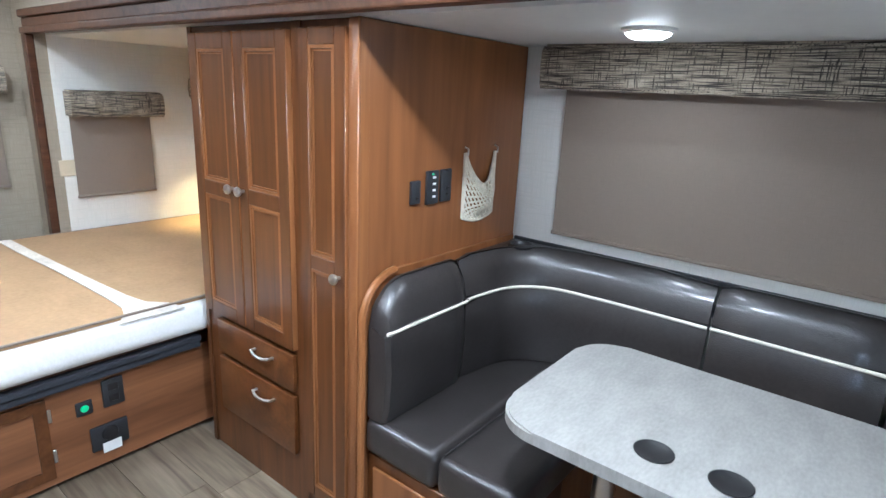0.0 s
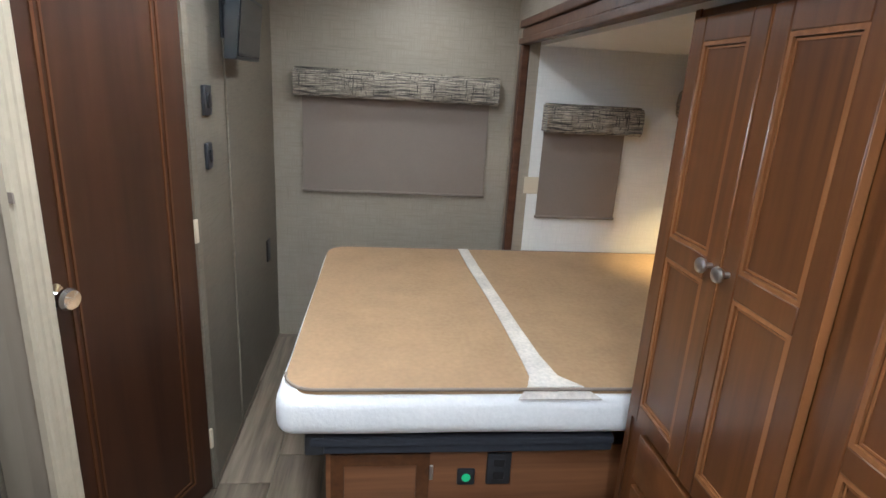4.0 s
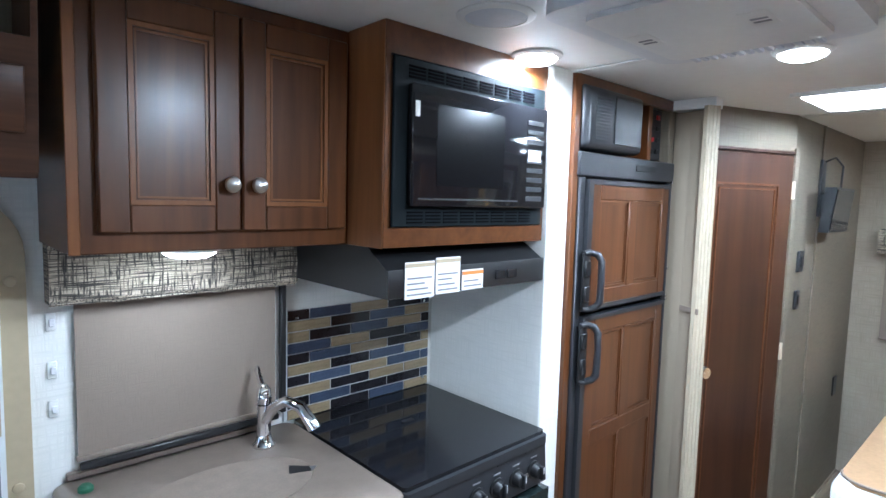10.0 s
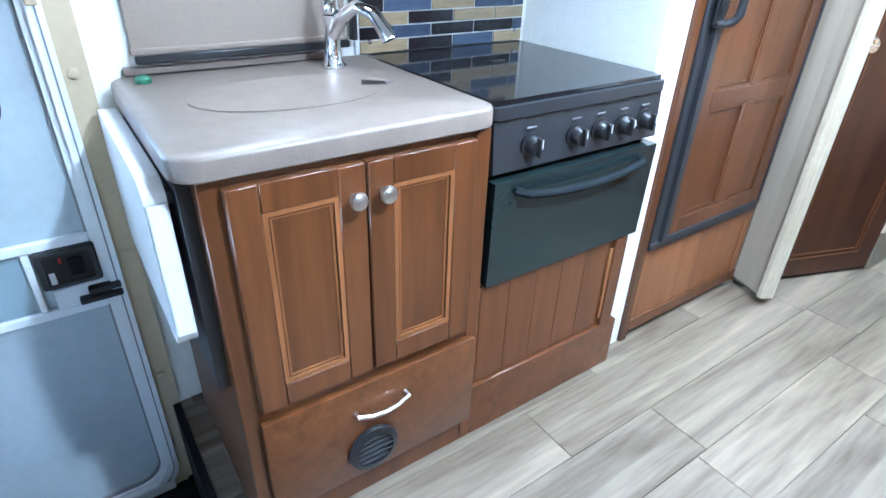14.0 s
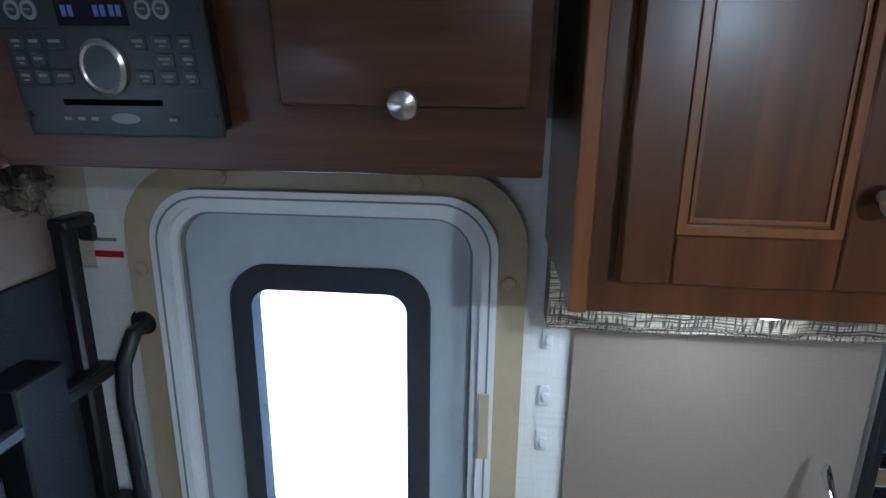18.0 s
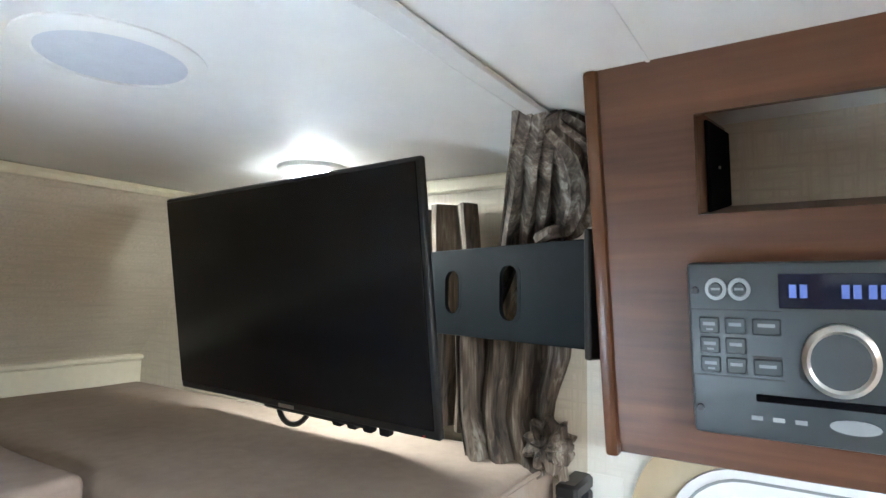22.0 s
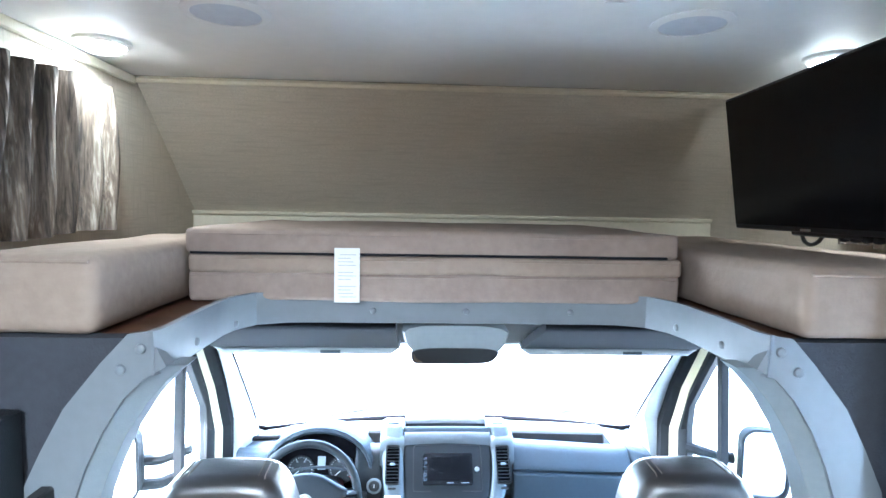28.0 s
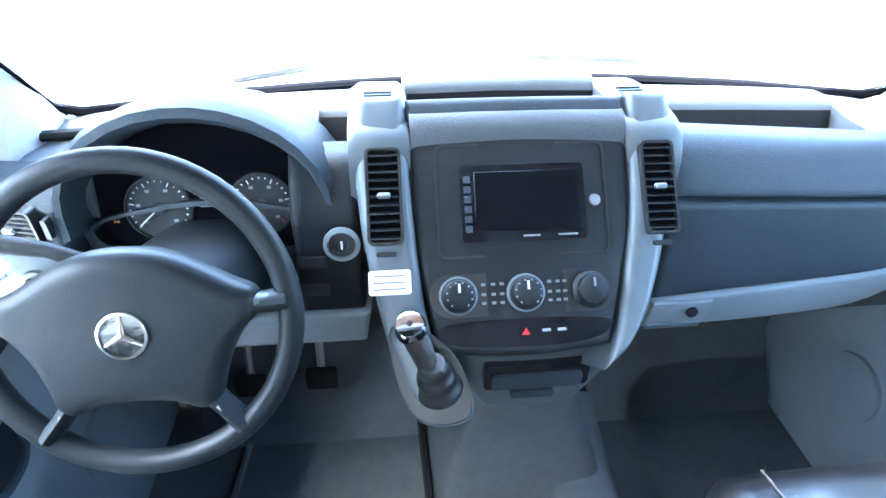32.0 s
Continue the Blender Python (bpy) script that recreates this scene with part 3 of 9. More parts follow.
def lamp(x, y, z, watts, size=0.08, color=(1, 0.98, 0.95), spread=175):
    d = bpy.data.lights.new("lamp_glow", "AREA")
    d.shape, d.size, d.energy, d.color, d.spread = "DISK", size, watts, color, radians(spread)
    o = new("lamp_glow", d)
    o.matrix_world = pose(x, y, z)
    return o


# turned to face: kitchen side (viewer looks +x), slide side (-x), rear (-y), front (+y)
K, S, R, F = -90, 90, 180, 0

# ---- the shell of the motorhome ----
CEIL, XR, XL, YR = 1.97, 1.04, -0.96, -3.58
SLX, SLY, SLF, SLZ = -1.83, -3.29, 0.72, 1.625   # slide-out: outer wall, rear end, front end, ceiling


def shell(name, bm, m, label, cat="wall"):
    return solid(name, bm, m, label, cat, "structure", smooth=False)


WELL = (0.63, XR, 0.305, 0.98)
shell("floor", holed(bmesh.new(), "z", -0.06, -0.006, XL - 0.05, XR, YR, 0.98, [WELL]), M_JOINT, "floor base under grey-brown oak planks", "floor")
shell("floor_slide", B(SLX, XL - 0.05, SLY, SLF, -0.06, -0.006, 0), M_JOINT, "slide-out floor base", "floor")
shell("ceiling", holed(bmesh.new(), "z", CEIL, CEIL + 0.06, XL - 0.06, XR + 0.06, YR - 0.05, 1.92, [(-0.135, 0.15, -2.19, -1.79)]), M_CEIL, "white vinyl ceiling with flat seams", "ceiling")
# right side wall: entry door and kitchen window go through it
shell("wall_right", holed(bmesh.new(), "x", XR, XR + 0.06, YR, 1.06, -0.35, CEIL, [(0.325, 0.94, -0.30, 1.53), (-0.29, 0.19, 0.95, 1.36)]), M_WALLK, "pale linen papered side wall")
shell("wall_rear", holed(bmesh.new(), "y", YR - 0.05, YR, XL - 0.05, XR + 0.06, -0.06, CEIL, [(-0.80, 0.13, 0.87, 1.40)]), M_WALL, "beige linen papered rear wall")
shell("wall_left", holed(bmesh.new(), "x", XL - 0.05, XL, YR, 1.06, -0.06, CEIL, [(SLY - 0.005, SLF, -0.06, SLZ + 0.02)]), M_WALL, "beige linen papered wall round the slide-out")
shell("slide_wall_outer", holed(bmesh.new(), "x", SLX - 0.05, SLX, SLY, SLF, -0.06, SLZ, [(-0.80, 0.42, 0.98, 1.52)]), M_WALLK, "pale linen papered outer wall of the slide-out")
shell("slide_wall_rear", holed(bmesh.new(), "y", SLY - 0.05, SLY, SLX - 0.05, XL - 0.05, -0.06, SLZ, [(-1.47, -1.08, 0.82, 1.30)]), M_WALLK, "pale papered end wall of the slide-out")
shell("slide_wall_front", B(SLX - 0.05, XL - 0.05, SLF, SLF + 0.05, -0.06, SLZ, 0), M_WALLK, "pale papered end wall of the slide-out")
shell("slide_ceiling", B(SLX - 0.05, XL - 0.052, SLY - 0.05, SLF + 0.05, SLZ, SLZ + 0.05, 0), M_CEIL, "white ceiling of the slide-out", "ceiling")
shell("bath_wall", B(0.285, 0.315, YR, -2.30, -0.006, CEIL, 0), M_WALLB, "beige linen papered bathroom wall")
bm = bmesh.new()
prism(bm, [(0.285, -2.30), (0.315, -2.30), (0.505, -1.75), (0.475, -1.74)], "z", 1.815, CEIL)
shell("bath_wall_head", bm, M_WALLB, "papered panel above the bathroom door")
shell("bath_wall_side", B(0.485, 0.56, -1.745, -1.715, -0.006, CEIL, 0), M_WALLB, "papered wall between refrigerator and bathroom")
shell("kitchen_wall_end", B(0.535, XR, -1.005, -0.905, -0.006, CEIL, 0.004), M_WALLK, "pale papered wall beside the stove")
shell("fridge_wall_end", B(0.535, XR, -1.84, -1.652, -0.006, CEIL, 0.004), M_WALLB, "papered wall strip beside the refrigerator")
for i, (a, b) in enumerate(((-1.02, -0.99), (-2.34, -2.31))):
    shell("ceiling_seam", B(XL, XR if i == 0 else 0.28, a, b, CEIL - 0.006, CEIL - 0.001, 0.002), M_TRIMC, "flat white seam strip on the ceiling", "trim")
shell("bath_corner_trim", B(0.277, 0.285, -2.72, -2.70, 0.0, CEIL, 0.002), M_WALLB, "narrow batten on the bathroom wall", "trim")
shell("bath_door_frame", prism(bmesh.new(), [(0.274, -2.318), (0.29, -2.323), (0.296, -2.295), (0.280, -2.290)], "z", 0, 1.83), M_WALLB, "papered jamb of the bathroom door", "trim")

# stained wood fascia round the slide-out
for nm, a in (("slide_fascia_head", (XL, XL + 0.045, SLY - 0.06, SLF + 0.06, 1.70, 1.735)), ("slide_fascia_head", (XL, XL + 0.03, SLY - 0.06, SLF + 0.06, 1.655, 1.70)),
              ("slide_fascia_head", (XL, XL + 0.045, SLY - 0.06, SLF + 0.06, 1.625, 1.655)), ("slide_fascia_post", (XL, XL + 0.04, SLY - 0.06, SLY - 0.005, 0.02, 1.625)),
              ("slide_fascia_post", (XL, XL + 0.04, SLF, SLF + 0.06, 0.0, 1.625))):
    shell(nm, B(*a, 0.006, 2), M_DARKW, "dark stained wood moulding round the slide-out", "trim")

# cab-over bunk
PLAT = 1.375
bm = bmesh.new()
prism(bm, [(1.06, CEIL), (1.92, CEIL), (2.36, 1.565), (2.36, PLAT), (1.06, PLAT)], "x", XR, XR + 0.06)
shell("bunk_wall_right", bm, M_SUEDEW, "fabric lined bunk side wall")
bm = bmesh.new()
prism(bm, [(1.06, CEIL), (1.92, CEIL), (2.36, 1.565), (2.36, PLAT), (1.06, PLAT)], "x", XL - 0.06, XL)
shell("bunk_wall_left", bm, M_SUEDEW, "fabric lined bunk side wall")
bm = bmesh.new()
prism(bm, [(1.91, CEIL), (1.95, CEIL + 0.03), (2.40, 1.585), (2.36, 1.565)], "x", XL - 0.06, XR + 0.06)
shell("bunk_wall_slope", bm, M_SUEDEW, "sloping fabric lined front of the bunk")
shell("bunk_wall_front", B(XL - 0.06, XR + 0.06, 2.36, 2.40, PLAT - 0.05, 1.60, 0), M_CREAM, "cream front wall of the bunk")
shell("bunk_ledge", B(XL, XR, 2.335, 2.358, PLAT, 1.557, 0.004), M_CREAM, "cream trim board along the bunk front", "trim")
shell("bunk_ledge_cap", B(XL, XR, 2.325, 2.36, 1.557, 1.572, 0.004), M_CREAM, "cream trim board along the bunk front", "trim")
bm = holed(bmesh.new(), "z", PLAT - 0.05, PLAT - 0.004, XL - 0.06, XR + 0.06, 1.145, 2.36, [(-0.53, 0.47, 1.145, 1.50)])
shell("bunk_platform", bm, M_DARKW, "dark wooden bunk platform with a cut-out above the cab", "platform")
for s in (-1, 1):
    edge = [(0.54, PLAT - 0.001), (0.575, 1.335), (0.63, 1.26), (0.67, 1.185), (0.70, 1.11), (0.73, 0.95), (0.745, 0.6), (0.75, -0.30)]
    far = 0.93 if s < 0 else 1.07
    bm = prism(bmesh.new(), [(-0.03 + s * x, z) for x, z in edge] + [(-0.03 + s * far, -0.30), (-0.03 + s * far, PLAT - 0.001)], "y", 1.11, 1.145)
    shell("bulkhead", bm, M_NAVY, "dark grey carpeted bulkhead behind the cab seat")
shell("bunk_seam", B(XL, XR, 1.042, 1.045, CEIL - 0.002, CEIL - 0.0005, 0.0005), M_CEIL, "fine white bead along the curtain track", "trim")
shell("bunk_seam", B(XL, XR, 0.879, 0.883, CEIL - 0.0016, CEIL - 0.0005, 0.0005), M_CEIL, "fine joint across the ceiling", "trim")
shell("bunk_ceiling_trim", B(XR - 0.012, XR, 1.06, 1.90, CEIL - 0.03, CEIL - 0.004, 0.004), M_CREAM, "cream corner trim", "trim")
shell("bunk_ceiling_trim", B(XL, XL + 0.012, 1.06, 1.90, CEIL - 0.03, CEIL - 0.004, 0.004), M_CREAM, "cream corner trim", "trim")
bm = bmesh.new()
tube(bm, [(XL, 1.908, CEIL - 0.012), (XR, 1.908, CEIL - 0.012)], 0.010, 6)
shell("bunk_ceiling_trim", bm, M_CREAM, "cream corner trim", "trim")

# step well behind the entry door
shell("step_tread", B(0.63, XR, 0.30, 1.0, -0.34, -0.30, 0.004), M_RUBBER, "black rubber entry step", "step")
shell("step_riser", B(0.612, 0.632, 0.29, 1.0, -0.34, 0.004, 0.004), M_SATIN, "black riser of the entry step", "step")
shell("step_side", B(0.632, XR, 0.285, 0.305, -0.34, 0.004, 0.003), M_RUBBER, "black side of the step well", "step")
shell("step_side", B(0.632, XR, 0.98, 1.0, -0.34, 0.004, 0.003), M_RUBBER, "black side of the step well", "step")
shell("wall_right_front", B(XR, XR + 0.06, 1.0602, 1.16, -0.35, PLAT - 0.004, 0), M_WALLK, "pale linen papered strip beside the bunk ladder")
shell("wall_left_front", B(XL - 0.05, XL, 1.0602, 1.16, -0.35, PLAT - 0.004, 0), M_WALL, "beige linen papered strip under the bunk")
shell("floor_front", B(XL, XR, 0.9802, 1.11, -0.06, -0.004, 0.002), M_SATIN, "dark sill between living floor and cab", "floor")

# outside
g = shell("ground", B(-400, 400, -400, 400, -1.1, -0.92, 0), M_ASPH, "grey sunlit asphalt yard", "ground")

# ---- daylight and lamps ----
LAMPS = [(0.50, -0.78, 0.32), (-0.02, -1.17, 0.56), (-0.42, -2.68, 0.195), (-0.46, -3.20, 0.115), (-0.56, -0.30, 1.06)]


def puck(x, y, z, r=0.055, m=M_LED, label="white round LED ceiling light, lit"):
    t = thing("ceiling_light", pose(x, y, z), label, "light", "ceiling lights")
    part("rim", lathe(bmesh.new(), [(r * 1.25, 0.0), (r * 1.25, -0.006), (r * 1.05, -0.012), (r, -0.012), (r, 0.0)], Matrix()), M_WHITE, t)
    part("diffuser", lathe(bmesh.new(), [(r, -0.004), (r * 0.97, -0.016), (r * 0.7, -0.024), (0.0, -0.026)], Matrix()), m, t, "glowing milky diffuser")
    return t


for x, y, w in LAMPS:
    puck(x, y, CEIL)
    lamp(x, y, CEIL - 0.032, w, 0.10)
lamp(0.0075, -1.99, CEIL + 0.045, 0.15, 0.28, (0.93, 0.97, 1.0))      # daylight through the roof vent
puck(-1.42, -0.42, SLZ)
lamp(-1.42, -0.42, SLZ - 0.032, 0.056, 0.10)
puck(0.80, 0.02, 1.462)
lamp(0.80, 0.02, 1.43, 0.045, 0.10)
for x, y, w in ((-0.86, 1.56, 0.042), (0.855, 1.49, 0.035)):
    puck(x, y, CEIL, 0.05)
    lamp(x, y, CEIL - 0.028, w, 0.06, (1, 0.93, 0.80))

# ---- shared cabinet pieces (local: x to the viewer's right, y away from the viewer, z up) ----
def knob_on(parent, x, y, z, r=0.017):
    m = Matrix.Translation((x, y, z)) @ pose(0, 0, 0, 90)
    return part("knob", lathe(bmesh.new(), [(0.006, 0), (0.0055, 0.012), (r * 0.75, 0.016), (r, 0.023), (r * 0.9, 0.029), (r * 0.5, 0.033), (0, 0.034)], m, 18), M_NICKEL, parent, "round brushed nickel knob")


def pull_on(parent, x, y, z, w=0.10):
    pts = [(x - w / 2, y, z), (x - w / 2, y - 0.018, z + 0.001), (x - w / 4, y - 0.026, z - 0.004), (x, y - 0.028, z - 0.006), (x + w / 4, y - 0.026, z - 0.004), (x + w / 2, y - 0.018, z + 0.001), (x + w / 2, y, z)]
    return part("handle", tube(bmesh.new(), pts, 0.0055, 8), M_NICKEL, parent, "arched nickel pull")


def raised_door(parent, name, x0, x1, z0, z1, rails=(), y=-0.02, sw=0.052, wood_m=None, mid=(), label=""):
    """A framed door: stiles and rails with recessed panels and edges pale with painted-in highlights. rails: heights of
    cross rails; mid: upright dividers.
    """
    w = wood_m or M_CHERRY
    edge_m = wood_m or M_EDGE
    d = part(name, B(x0, x1, y + 0.008, y + 0.02, z0, z1, 0.002), w, parent, label or "stained cherry panel door")
    zs = [z0, *rails, z1]
    part("stile", B(x0, x0 + sw, y, y + 0.0079, z0, z1, 0.003), w, d)
    part("stile", B(x1 - sw, x1, y, y + 0.0079, z0, z1, 0.003), w, d)
    part("rail", B(x0 + sw, x1 - sw, y + 0.0003, y + 0.0079, z0, z0 + sw, 0.002), w, d)
    part("rail", B(x0 + sw, x1 - sw, y + 0.0003, y + 0.0079, z1 - sw, z1, 0.002), w, d)
    for r in rails:
        part("rail", B(x0 + sw, x1 - sw, y + 0.0003, y + 0.0079, r - sw / 2, r + sw / 2, 0.002), w, d)
    edges = [z0 + sw] + [q for r in rails for q in (r - sw / 2, r + sw / 2)] + [z1 - sw]
    xs = [x0 + sw] + [q for c in mid for q in (c - sw / 2, c + sw / 2)] + [x1 - sw]
    for c in mid:
        for a, b in zip(edges[0::2], edges[1::2]):
            part("stile", B(c - sw / 2, c + sw / 2, y + 0.0003, y + 0.0079, a, b, 0.002), w, d)
    for a, b in zip(edges[0::2], edges[1::2]):
        for u, v in zip(xs[0::2], xs[1::2]):
            bm = ring(bmesh.new(), [(u, a), (v, a), (v, b), (u, b)], [(u + 0.009, a + 0.009), (v - 0.009, a + 0.009), (v - 0.009, b - 0.009), (u + 0.009, b - 0.009)], "y", y + 0.002, y + 0.0078)
            part("moulding", bm, edge_m, d, "" if wood_m else "profile edge with its highlight put into the colour", smooth=False)
            ring2 = ring(bmesh.new(), [(u + 0.012, a + 0.012), (v - 0.012, a + 0.012), (v - 0.012, b - 0.012), (u + 0.012, b - 0.012)], [(u + 0.016, a + 0.016), (v - 0.016, a + 0.016), (v - 0.016, b - 0.016), (u + 0.016, b - 0.016)], "y", y + 0.0055, y + 0.0078)
            part("moulding", ring2, edge_m, d, "", smooth=False)
    return d


def valance(name, m, w, h, depth, label, cloth=None):
    """A padded fabric box over a window; local origin at its lower left front corner."""
    t = thing(name, m, label, "valance")
    bm = bmesh.new()
    n = 28
    rows = []
    for i in range(n + 1):
        x = w * i / n
        wv = 0.004 * math.sin(i * 1.7) + 0.003 * math.sin(i * 0.6 + 1)
        rows.append([bm.verts.new(p) for p in ((x, 0.012, wv * 0.8), (x, wv, 0.012), (x, -0.006 + wv, h * 0.5), (x, wv * 0.5, h - 0.015), (x, 0.014, h), (x, depth, h), (x, depth, 0))])
    for a, b in zip(rows, rows[1:]):
        for k in range(7):
            bm.faces.new((a[k], b[k], b[(k + 1) % 7], a[(k + 1) % 7]))
    bm.faces.new(rows[0]), bm.faces.new(rows[-1][::-1])
    cloth = cloth or M_VAL
    part("fabric", bm, cloth, t)
    part("mounting_board", B(0.006, w - 0.006, 0.02, depth - 0.002, h + 0.0005, h + 0.007, 0.001), cloth, t)
    part("welt", tube(bmesh.new(), [(0.0, 0.012, 0.002), (w, 0.012, 0.002)], 0.004, 6), cloth, t)
    return t


def shade(name, m, w, h, label):
    """A roller shade: cloth with a slim hem bar. Local origin at the lower left."""
    t = thing(name, m, label, "roller blind")
    part("cloth", B(0, w, 0, 0.003, 0.008, h, 0), M_SHADE, t, smooth=False)
    part("hem_bar", B(-0.004, w + 0.004, -0.006, 0.008, 0, 0.014, 0.003, 2), M_SHADE, t)
    return t


def window_in(name, m, w, h, label="dark framed window behind a lowered shade"):
    t = thing(name, m, label, "window", kind="structure")
    part("window_frame", ring(bmesh.new(), rrect(-0.02, w + 0.02, -0.02, h + 0.02, 0.03), rrect(0.012, w - 0.012, 0.012, h - 0.012, 0.03), "y", 0.01, 0.05), M_BLACK, t)
    part("pane", B(0.005, w - 0.005, 0.032, 0.037, 0.005, h - 0.005, 0), M_WINGLASS, t)
    return t


# ---- kitchen ----
# origin at the floor under the cabinet front, its door-side end
KY, KX = 0.225, 0.485
base = thing("base_cabinet", pose(KX, KY, 0, 0, 0, K), "stained cherry sink cabinet with two panel doors and a drawer", "cabinet")
W = 0.56
part("body", B(0, W, 0, 0.53, 0, 0.862, 0.003), M_CHERRY, base)
part("plinth", B(W, W + 0.56, 0.0, 0.05, 0, 0.17, 0.003), M_CHERRY_H, base)
part("stile", B(W - 0.035, W, -0.004, -0.0002, 0.02, 0.86, 0.002), M_CHERRY, base)
d = raised_door(base, "door", 0.035, 0.272, 0.385, 0.848)
knob_on(d, 0.245, -0.02, 0.79)
d = raised_door(base, "door", 0.276, 0.515, 0.385, 0.848)
knob_on(d, 0.303, -0.02, 0.79)
dr = part("drawer", B(0.03, 0.545, -0.02, -0.001, 0.085, 0.355, 0.004, 2), M_CHERRY_H, base, "stained cherry drawer front")
pull_on(dr, 0.285, -0.02, 0.288, 0.125)
bp = part("lower_panel", B(0.562, 1.092, 0.010, 0.024, 0.17, 0.468, 0.002), M_CHERRY, base, "recessed cherry panel under the oven")
for x in (0.575, 0.665, 0.755, 0.845, 0.935):
    part("plank_strip", B(x, x + 0.087, 0.0085, 0.0098, 0.18, 0.468, 0.001), M_CHERRY, bp)
part("panel_edge", B(1.030, 1.042, 0.003, 0.0098, 0.20, 0.440, 0.002), M_EDGE, bp, "lighter edge strip")
part("panel_stile", B(1.043, 1.092, 0.0, 0.0098, 0.17, 0.468, 0.002), M_CHERRY, bp)
gr = thing("floor_heater_grille", pose(KX - 0.021, -0.035, 0.168, 0, 0, K), "black oval heater outlet in the cabinet base", "vent")
part("grille_ring", lathe(bmesh.new(), [(0.058, 0.0), (0.062, 0.006), (0.06, 0.014), (0.046, 0.018), (0.044, 0.006), (0, 0.006)], pose(0, 0, 0, 90), 28), M_BLACK, gr)
for i in range(5):
    q = -0.032 + i * 0.016
    hw = math.sqrt(max(0.0455 ** 2 - q * q, 0))
    part("grille_bar", B(-hw, hw, -0.016, -0.008, q - 0.003, q + 0.003, 0.001), M_SATIN, gr)

top = thing("countertop", pose(KX, KY, 0, 0, 0, K), "speckled greige laminate countertop with a covered sink", "countertop")
slab = [[(x, y, z) for x, y in rrect(-0.032 + d, 0.57 - d, -0.02 + d, 0.552 - d, 0.045 - d, 6)] for z, d in ((0.864, 0.003), (0.867, 0.0), (0.896, 0.0), (0.901, 0.002), (0.904, 0.007))]
part("slab", loft(slab), M_COUNTER, top)
part("back_rail", B(0.0, 0.50, 0.535, 0.553, 0.905, 0.922, 0.003), M_COUNTER, top)
bm = bmesh.new()
oval = [(0.265 + 0.205 * math.cos(a), 0.265 + 0.125 * math.sin(a)) for a in [2 * math.pi * i / 44 for i in range(44)]]
prism(bm, oval, "z", 0.9035, 0.9068)
bmesh.ops.bevel(bm, geom=[e for e in bm.edges if e.verts[0].co.z > 0.906 and e.verts[1].co.z > 0.906], offset=0.0025, segments=2, affect="EDGES")
part("sink_cover", bm, M_COUNTER, top, "oval flush sink cover of the same laminate")
part("finger_notch", prism(bmesh.new(), [(0.405, 0.245), (0.455, 0.225), (0.462, 0.25), (0.425, 0.285)], "z", 0.9060, 0.9073), M_BLACK, top, "black finger notch at the cover's edge")
part("finger_notch", prism(bmesh.new(), [(0.455, 0.225), (0.478, 0.24), (0.462, 0.25)], "z", 0.9060, 0.9071), M_STEEL, top)

fa = thing("faucet", pose(0.92, -0.205, 0.905, 0, 0, K), "chrome single-lever kitchen faucet", "faucet")
part("base", lathe(bmesh.new(), [(0.03, 0), (0.03, 0.006), (0.022, 0.016), (0.019, 0.04), (0.0185, 0.10), (0.021, 0.115), (0.0, 0.118)], Matrix(), 24), M_CHROME, fa)
part("spout", tube(bmesh.new(), [(0.0, -0.005, 0.07), (0.01, -0.04, 0.115), (0.025, -0.08, 0.14), (0.045, -0.12, 0.13), (0.058, -0.15, 0.095), (0.062, -0.158, 0.08)], [0.015, 0.015, 0.014, 0.015, 0.0165, 0.0165], 14), M_CHROME, fa)
part("lever_hub", lathe(bmesh.new(), [(0.019, 0.118), (0.021, 0.13), (0.018, 0.155), (0.008, 0.168), (0, 0.17)], Matrix(), 20), M_CHROME, fa)
part("lever", tube(bmesh.new(), [(0, 0, 0.155), (0.0, 0.02, 0.175), (0.005, 0.05, 0.195), (0.012, 0.062, 0.20)], [0.008, 0.007, 0.008, 0.004], 10), M_CHROME, fa)

lf = thing("flip_up_counter", pose(KX, KY + 0.033, 0, 0, 0, K), "greige counter extension folded down beside the sink cabinet", "counter leaf")
part("leaf", prism(bmesh.new(), rrect(0.05, 0.53, 0.54, 0.855, 0.035, 5), "x", -0.034, 0.0), M_PALEL, lf)
part("edge_band", prism(bmesh.new(), rrect(-0.033, -0.001, 0.042, 0.0496, 0.005, 3), "z", 0.575, 0.82), M_ALU, lf, "pale metal edge band")
part("hinge", B(0.0005, 0.010, 0.05, 0.5, 0.815, 0.835, 0.001), M_BLACK, lf, "black hinge strip")
part("support", B(0.0105, 0.0325, 0.030, 0.50, 0.44, 0.862, 0.001), M_BLACK, lf, "black folding support")
clip = thing("sensor", pose(0.955, 0.20, 0.905, 0, 0, K), "small dark green plug on the counter's back corner", "fitting")
part("plug", lathe(bmesh.new(), [(0.016, 0), (0.016, 0.008), (0.01, 0.014), (0, 0.015)], Matrix(), 14), M_GREEN, clip)

